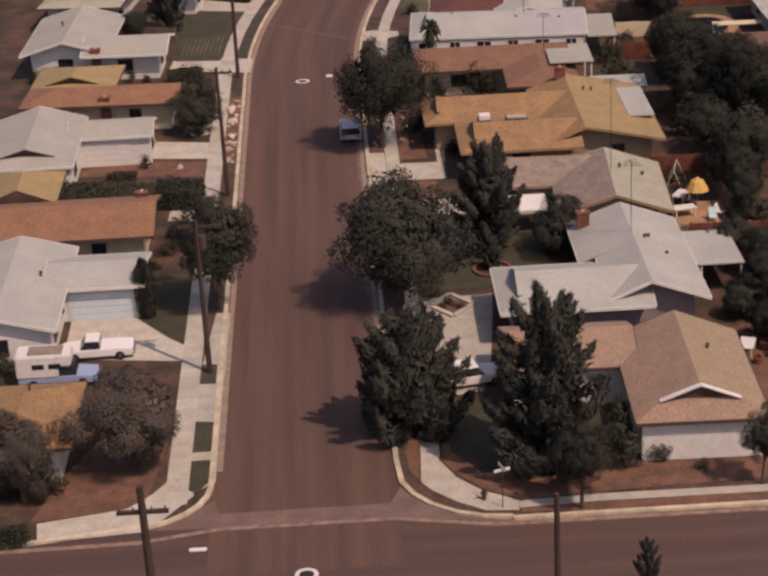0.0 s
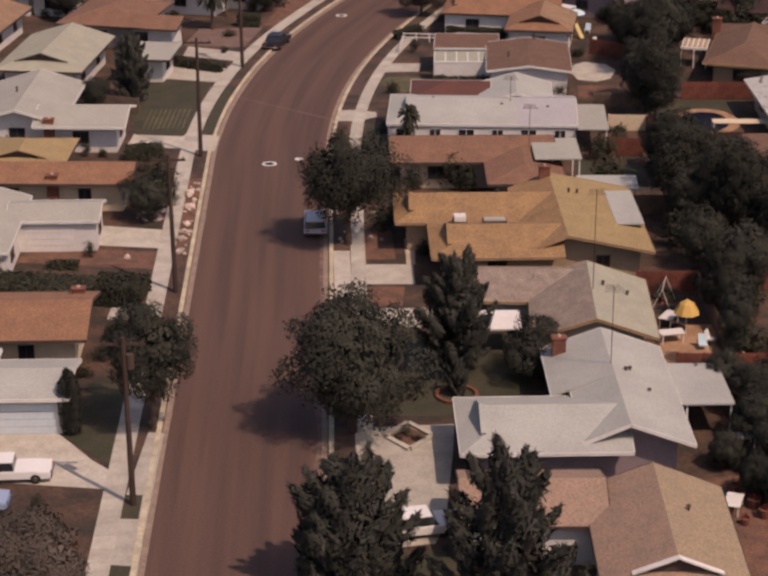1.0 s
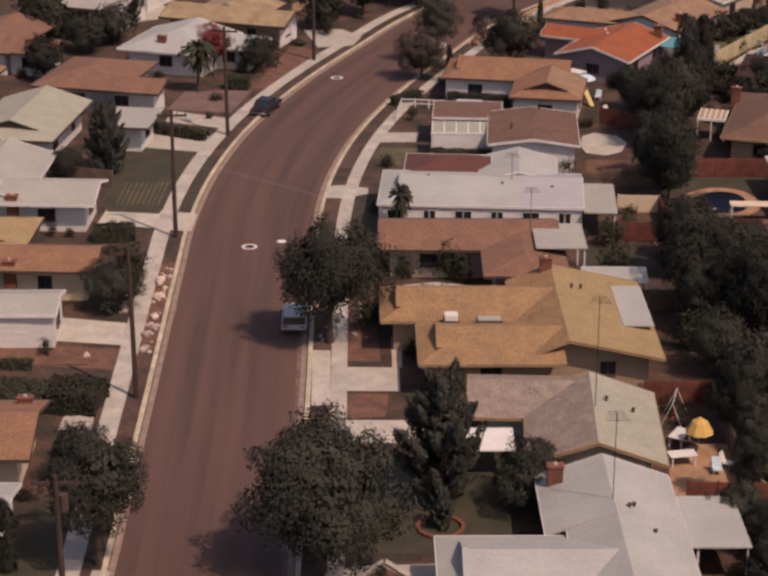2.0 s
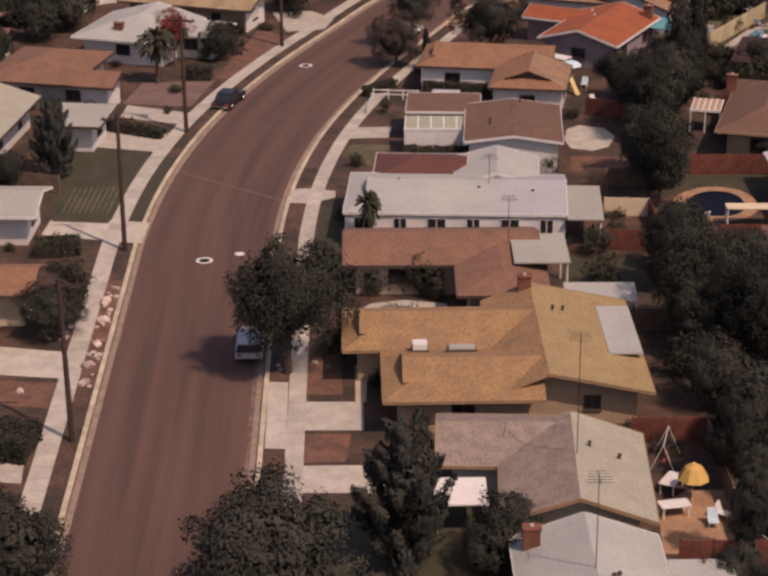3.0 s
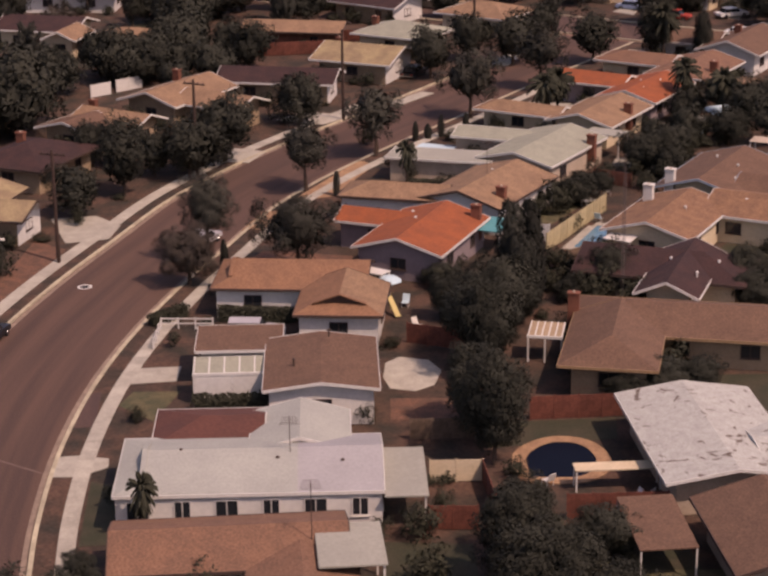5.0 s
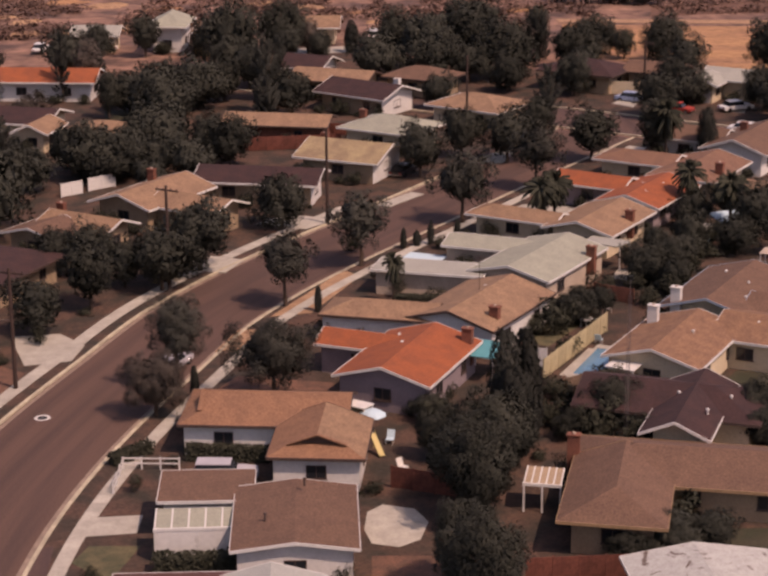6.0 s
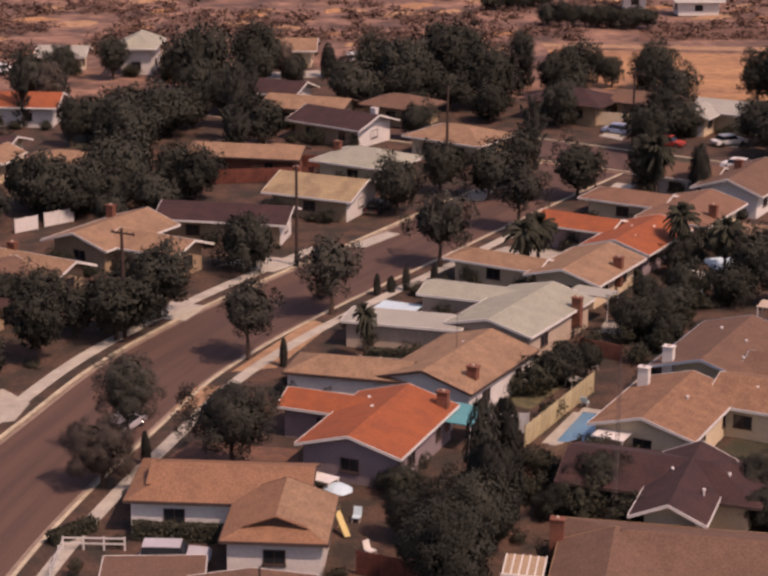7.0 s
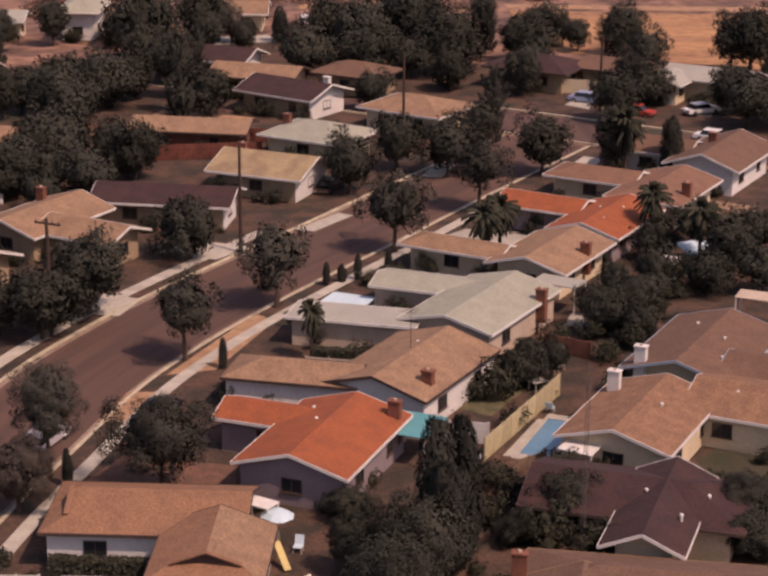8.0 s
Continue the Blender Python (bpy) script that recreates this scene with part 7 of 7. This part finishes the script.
def swing_set(x, y, rz):
    top = thing("swing_set", x, y, LOT, rz, "white tubular swing set in a back yard", "swing set")
    for sx in (-1.3, 1.3):
        for sy in (-0.8, 0.8):
            bm = bmesh.new()
            tube(bm, (sx * 1.1, sy, 0), (sx, 0, 1.9), 0.025, 0.025, 6)
            part("leg", bm, MAT["white"], top)
    bm = bmesh.new()
    tube(bm, (-1.35, 0, 1.9), (1.35, 0, 1.9), 0.03, 0.03, 6)
    part("crossbar", bm, MAT["white"], top)
    for sx in (-0.5, 0.5):
        bm = bmesh.new()
        box(bm, sx - 0.22, -0.09, 0.5, sx + 0.22, 0.09, 0.54)
        st = part("swing_seat", bm, MAT["red_paint"], top)
        for k in (-0.2, 0.2):
            bm = bmesh.new()
            tube(bm, (sx + k, 0, 0.52), (sx + k, 0, 1.9), 0.012, 0.012, 5)
            part("chain", bm, MAT["dark_trim"], st)


swing_set(30.0, -34.7, 75)


def patio_table(x, y, rz, label="white patio table on thin legs"):
    top = thing("patio_table", x, y, LOT, rz, label, "table", "patio tables")
    bm = bmesh.new()
    box(bm, -0.9, -0.5, 0.70, 0.9, 0.5, 0.76, 0.02)
    part("tabletop", bm, MAT["white"], top)
    for sx in (-0.75, 0.75):
        for sy in (-0.4, 0.4):
            bm = bmesh.new()
            box(bm, sx - 0.04, sy - 0.04, 0, sx + 0.04, sy + 0.04, 0.7)
            part("leg", bm, MAT["white"], top)


def lawn_chair(x, y, rz, mat, label):
    top = thing("lawn_chair", x, y, LOT, rz, label, "chair", "garden chairs")
    bm = bmesh.new()
    box(bm, -0.3, -0.3, 0.38, 0.3, 0.3, 0.43, 0.01)
    part("seat", bm, mat, top)
    bm = bmesh.new()
    beam(bm, (0, 0.3, 0.42), (0, 0.52, 1.0), 0.6, 0.04)
    part("backrest", bm, mat, top)
    for sx in (-0.27, 0.27):
        for sy in (-0.27, 0.27):
            bm = bmesh.new()
            tube(bm, (sx, sy, 0), (sx, sy, 0.4), 0.02, 0.02, 6)
            part("leg", bm, MAT["white"], top)


for x, y, rz in ((29.3, -66.1, 70), (31.4, -57.6, 5), (29.6, -41.0, 10), (29.9, -38.0, 60), (40.9, -17.5, 0), (55.0, 71.0, 30), (57.5, 78.5, 20), (35.0, -47.9, 15)):
    patio_table(x, y, rz)
for k, (x, y) in enumerate(((31.6, -42.5), (32.4, -41.6), (34.4, -45.2), (35.2, -45.4), (45.2, 3.6), (44.3, 3.3), (33.8, 44.0), (34.2, 38.2), (57.5, 75.0), (54.8, 66.0), (39.2, 6.8), (47.2, 56.2), (72.0, 95.0), (74.2, 98.0), (63.5, 84.5), (66, 87))):
    lawn_chair(x, y, k * 57, MAT["white"] if k % 3 else MAT["canvas_pale"], "pale garden chair on bare ground")


def awning(name, x, y, rz, lx, ly, z, mat, label, slope=0.0):
    top = thing(name, x, y, LOT, rz, label, "awning", "patio covers")
    bm = bmesh.new()
    slab(bm, [(-lx / 2, -ly / 2, z - slope), (lx / 2, -ly / 2, z - slope), (lx / 2, ly / 2, z), (-lx / 2, ly / 2, z)], [[0, 1, 2, 3]], 0.08)
    part("cover", bm, mat, top)
    for sx in (-1, 1):
        for sy in (-1, 1):
            bm = bmesh.new()
            px, py = sx * (lx / 2 - 0.1), sy * (ly / 2 - 0.1)
            box(bm, px - 0.05, py - 0.05, 0, px + 0.05, py + 0.05, z - (slope if sy < 0 else 0) - 0.05)
            part("post", bm, MAT["white"], top)


awning("awning", 43.4, 58.9, -30, 3.4, 4.4, 2.4, MAT["teal"], "teal canvas patio awning beside the orange-roofed house")
awning("awning", 54.4, 53.9, -38, 2.6, 2.2, 2.4, MAT["white"], "white patio cover beside a pool", 0.2)
awning("awning", 43.9, -4.5, 0, 3.6, 6.8, 2.6, MAT["roof_dark"], "brown shingled carport roof on white posts", 0.4)
awning("awning", 43.7, 5.9, -2, 5.8, 1.3, 1.6, MAT["cream"], "long pale patio shelter beside the pool")
awning("awning", 28.6, -13.0, -2, 5.0, 3.0, 2.4, MAT["roof_white"], "white patio cover behind the tan house", 0.2)
awning("awning", 17.3, -41.8, 0, 3.0, 2.8, 2.3, MAT["white"], "white slatted carport cover", 0.25)
awning("awning", 31.4, 46.9, -40, 2.6, 1.4, 2.4, MAT["white"], "white patio cover beside the house")
awning("awning", 60.5, 90.0, -36, 4.2, 2.6, 2.6, MAT["roof_palegrey"], "pale patio cover behind the courtyard house")
awning("awning", 82.0, 111.5, -36, 4.6, 3.2, 2.6, MAT["roof_dull"], "tan patio cover on white posts")
awning("awning", 76.5, 84.5, -30, 3.2, 2.4, 2.5, MAT["beige"], "pale patio cover standing in a back yard")

awning("awning", 42.0, 90.6, -30, 4.0, 3.6, 1.3, MAT["canvas_pale"], "pale blue canvas shade before the courtyard house")


awning("awning", 76.6, 103.0, 20, 3.4, 2.6, 1.5, MAT["canvas_pale"], "pale blue canvas shade among garden bushes", 0.5)
awning("awning", 73.2, 100.0, -20, 1.8, 1.6, 1.2, MAT["white"], "small white canvas shade among garden bushes", 0.3)


def pergola(x, y, rz, lx, ly, z, panel=None, closed=True):
    """White beams with pale panels between, leaning down to the front."""
    top = thing("pergola", x, y, LOT, rz, "white beamed patio cover with pale panels", "pergola")
    n = 5
    for k in range(n + 1):
        px = -lx / 2 + k * lx / n
        bm = bmesh.new()
        beam(bm, (px, -ly / 2, z - 0.35), (px, ly / 2, z), 0.10, 0.14)
        part("beam", bm, MAT["white"], top)
        if k < n:
            bm = bmesh.new()
            slab(bm, [(px + 0.06, -ly / 2, z - 0.32), (px + lx / n - 0.06, -ly / 2, z - 0.32), (px + lx / n - 0.06, ly / 2, z + 0.03), (px + 0.06, ly / 2, z + 0.03)], [[0, 1, 2, 3]], 0.02)
            part("panel", bm, panel or MAT["roof_green"], top)
    bm = bmesh.new()
    beam(bm, (-lx / 2 - 0.1, -ly / 2, z - 0.40), (lx / 2 + 0.1, -ly / 2, z - 0.40), 0.14, 0.2)
    part("header", bm, MAT["white"], top)
    for px in (-lx / 2, 0, lx / 2):
        bm = bmesh.new()
        box(bm, px - 0.06, -ly / 2 - 0.06, 0, px + 0.06, -ly / 2 + 0.06, z - 0.45)
        part("post", bm, MAT["white"], top)
    for s in (-1, 1) if closed else ():
        bm = bmesh.new()
        box(bm, s * lx / 4 - lx / 4 + 0.08, -ly / 2 - 0.03, 0.02, s * lx / 4 + lx / 4 - 0.08, -ly / 2 + 0.03, z - 0.5)
        part("front_panel", bm, MAT["white"], top)


pergola(18.8, 25.4, -3, 5.6, 2.6, 2.75)

pergola(43.4, 30.6, -17, 2.6, 2.4, 2.5, MAT["tan_wall"], False)
patch("pavement", [(54.7, 108.9), (56.7, 113.4), (63.3, 113.1), (64.7, 109.1), (58.7, 106.6)], M["concrete"], 0.02, "pale concrete front yard under palms", "driveway")


def skylight(x, y, z, w, d, tall, label):
    top = thing("skylight", x, y, z, 0, label, "skylight", "skylights of the tan roof")
    bm = bmesh.new()
    box(bm, -w / 2, -d / 2, -0.3, w / 2, d / 2, tall, 0.04)
    part("dome", bm, MAT["white"] if tall > 0.3 else MAT["roof_palegrey"], top)
    bm = bmesh.new()
    box(bm, -w / 2 - 0.08, -d / 2 - 0.08, -0.3, w / 2 + 0.08, d / 2 + 0.08, 0.05)
    part("kerb", bm, MAT["dark_trim"], top)


skylight(15.6, -24.0, 3.2, 0.95, 0.9, 0.45, "white boxed skylight on the tan roof")
skylight(18.3, -24.3, 3.3, 1.7, 0.8, 0.15, "low pale skylight on the tan roof")


def planter(x, y, r):
    """A diamond of pale kerbing round soil and low plants."""
    top = thing("planter", x, y, LOT, 0, "diamond-shaped planter edged with pale concrete", "planter")
    c = [(r, 0), (0, r * 1.3), (-r, 0), (0, -r * 1.3)]
    for k in range(4):
        p, q = c[k], c[(k + 1) % 4]
        bm = bmesh.new()
        beam(bm, (*p, 0.1), (*q, 0.1), 0.35, 0.16)
        part("edging", bm, MAT["concrete"], top)


planter(10.5, -55.7, 1.5)


def brick_ring(x, y, r):
    """Bricks set in a ring round the foot of a tree."""
    top = thing("tree_ring", x, y, LOT, 0, "ring of red bricks round the foot of a tree", "planter")
    bm = bmesh.new()
    box(bm, -0.17, -0.12, 0, 0.17, 0.12, 0.22, 0.02)
    brick = mesh_of("brick", bm, MAT["brick"])
    n = round(math.tau * r / 0.37)
    for k in range(n):
        a = k * math.tau / n
        shared("brick", brick, top, pose(r * math.cos(a), r * math.sin(a), 0, 0, 0, math.degrees(a) + 90))


brick_ring(13.9, -49.6, 1.35)
tree("pine", 13.9, -49.5, 2.8, 0.9)
patch("lawn", [(8.6, -52.6), (13.0, -52.8), (18.4, -51.0), (19.4, -46.0), (18.8, -39.0), (8.6, -39.2)], M["lawn"], 0.010, "dark shaded front lawn under trees", "lawn")
patch("path", [(11.0, -11.4), (12.6, -9.2), (15.0, -8.6), (18.0, -9.4), (18.2, -11.4), (15.6, -10.9), (13.2, -11.6)], M["concrete"], 0.02, "pale curving garden path before the house", "path")
for x, y, h, r in ((11.4, -6.6, 1.6, 1.2), (13.2, -5.6, 1.9, 1.3), (15.0, -6.4, 2.2, 1.5), (17.0, -7.4, 2.8, 1.5), (10.4, -8.4, 1.4, 1.1), (14.4, -12.2, 1.3, 1.6), (12.6, -7.6, 1.5, 1.0)):
    tree("shrub", x, y, h, r)


def flower_pot(x, y, r, mat, label):
    top = thing("flower_pot", x, y, LOT, 0, label, "flower pot", "flower pots of the yard")
    bm = bmesh.new()
    tube(bm, (0, 0, 0), (0, 0, 1.5 * r), 0.7 * r, r, 12)
    part("pot", bm, mat, top)
    bm = bmesh.new()
    rng = random.Random(int(x * 10))
    for k in range(40):
        leaf_quad(bm, Vector((rng.gauss(0, 0.4 * r), rng.gauss(0, 0.4 * r), 1.5 * r + abs(rng.gauss(0, 0.4 * r)))), anywhere(rng), 0.22 * r, rng)
    part("plant", bm, LEAF["red"], top)


for k, (x, y, r) in enumerate(((29.8, -63.8, 0.35), (30.6, -65.7, 0.4), (29.7, -67.8, 0.3), (31.0, -67.0, 0.4), (31.8, -69.2, 0.35))):
    flower_pot(x, y, r, MAT["brick"], "terracotta flower pot with red leaves")
for x, y, h, r in ((10.3, -55.2, 0.7, 0.6), (11.0, -56.2, 0.5, 0.5), (9.8, -56.0, 0.5, 0.4)):
    tree("shrub", x, y, h, r)


def slide(x, y, rz):
    top = thing("playground_slide", x, y, LOT, rz, "yellow playground slide in a side yard", "slide")
    bm = bmesh.new()
    beam(bm, (0, -0.9, 0.15), (0, 0.8, 1.4), 0.45, 0.08)
    part("chute", bm, MAT["paint_yellow"], top)
    for sx in (-0.3, 0.3):
        bm = bmesh.new()
        tube(bm, (sx * 0.7, 1.1, 0), (sx * 0.7, 0.8, 1.7), 0.03, 0.03, 6)
        part("ladder_rail", bm, MAT["paint_yellow"], top)


slide(32.6, 42.0, 20)


# pale rocks in the rock garden
def rock(x, y, r, seed):
    rng = random.Random(seed)
    bm = bmesh.new()
    bmesh.ops.create_icosphere(bm, subdivisions=1, radius=r)
    for v in bm.verts:
        v.co *= rng.uniform(0.7, 1.2)
        v.co.z *= 0.7
    ob = part("garden_rock", bm, MAT["stone"])
    ob.matrix_basis = pose(x, y, LOT + 0.3 * r, 0, 0, seed * 40)
    tagged(ob, "pale weathered rock in the rock garden", "rock", "rocks of the rock garden")


rng = random.Random(5)
for k in range(120):
    y = -14.5 + 10 * math.sin(k * 1.7) * rng.uniform(0.2, 1.0)
    x = rng.choice((rng.uniform(-6.7, -5.8), rng.uniform(-10.5, -8.4), rng.uniform(-8.6, -6.6) if y < -16 else rng.uniform(-9.5, -8.4)))
    r = rng.uniform(0.10, 0.22) * rng.choice((1, 1, 1, 2.1))
    if open_ground(x, y) and not -8.3 < x < -6.8:
        rock(x, y, r, k)
for k in range(14):
    rock(rng.uniform(5.9, 9.8), rng.uniform(-20.5, -13.5), rng.uniform(0.12, 0.3), 100 + k)


# ---- beyond the houses: field, track, scrub ----
bm = bmesh.new()
prism(bm, [(80, 206), (97, 196), (108, 188), (150, 176), (210, 190), (190, 236), (120, 229), (84, 237)], -0.2, 0.02)
tagged(part("field", bm, MAT["field"]), "dry orange grass field beyond the houses", "field", kind="structure")
bm = bmesh.new()
prism(bm, [(84, 239), (120, 232), (190, 240), (190, 243), (120, 236), (84, 242.5)], -0.2, 0.03)
tagged(part("dirt_track", bm, MAT["sand"]), "pale dirt track along the field", "track", kind="structure")
bm = bmesh.new()
prism(bm, [(101, 243.5), (150, 246), (150, 256), (104, 255)], -0.2, 0.04)
tagged(part("field", bm, MAT["soil"]), "dark ploughed strip beyond the dirt track", "field", kind="structure")
rng = random.Random(22)
# pale eroded banks on the open land
for k in range(110):
    x, y = rng.uniform(-30, 150), 236 + 84 * rng.random() ** 1.4
    if x > 82 and y < 262:
        continue
    w, d = rng.uniform(1.0, 5.5), rng.uniform(0.8, 3.2)
    bm = bmesh.new()
    rings = []
    for q0, z in ((1.0, -0.05), (0.62, rng.uniform(0.08, 0.22)), (0.25, rng.uniform(0.15, 0.5))):
        rings.append([])
        for j in range(12):
            a = j * math.tau / 12
            q = q0 * (1 + 0.75 * noise.noise(Vector((math.cos(a) * 1.4 + k, math.sin(a) * 1.4, q0 * 2))))
            rings[-1].append(bm.verts.new((x + w * q * math.cos(a) + 0.8 * d * math.sin(a), y + d * q * math.sin(a) + 0.3 * d * (1 - q0), z)))
    for low, high in zip(rings, rings[1:]):
        for j in range(12):
            bm.faces.new((low[j], low[(j + 1) % 12], high[(j + 1) % 12], high[j]))
    bm.faces.new(rings[-1])
    tagged(part("earth_bank", bm, MAT["field"] if k % 2 else MAT["sand"]), "pale orange eroded earth bank among scrub", "bank", kind="structure")
for k in range(9):
    tree("round", 88.6 + 2.1 * k, 261.0 - 0.66 * k, (3.9, 4.3, 3.7, 4.1)[k % 4], (2.3, 2.6, 2.2)[k % 3])
for k in range(6):
    tree("round", 81.0 + 2.2 * k, 280.0 + 0.4 * k, (3.4, 3.8, 3.5)[k % 3], 2.2)
house(118.3, 271.5, -1, [(0, 0, 9.4, 6.0, "x", "gg", 2.7, 1.2, None)], M["roof_white"], M["white"], M["white"], "far white shed beyond the hedge")
house(108.5, 279.5, -8, [(0, 0, 6.0, 6.0, "x", "gg", 2.7, 1.2, None)], M["roof_white"], M["white"], M["white"], "far white shed beside the hedge")
car(50.8, 228.5, 80, MAT["car_white"], "white van parked on the far road", 5.4, style="wagon")
bm = bmesh.new()
rng = random.Random(21)
for k in range(9500):
    x, y = rng.uniform(-60, 175), 234 + 150 * rng.random() ** 1.5
    if noise.noise(Vector((x * 0.09, y * 0.05, 2))) < -0.10 or (80 < x < 190 and y < 244):
        continue
    s = rng.uniform(0.4, 1.5)
    for j in range(14):
        o = Vector((rng.gauss(0, 0.5), rng.gauss(0, 0.5), abs(rng.gauss(0, 0.35)))) * s
        leaf_quad(bm, Vector((x, y, 0)) + o, Vector((rng.gauss(0, 0.6), rng.gauss(0, 0.6), 1)).normalized(), s * 0.28, rng)
tagged(part("scrub", bm, LEAF["dry"]), "low dry brown scrub on the open land", "scrub", kind="stuff")

far_shrubs(FAR_SHRUBS)
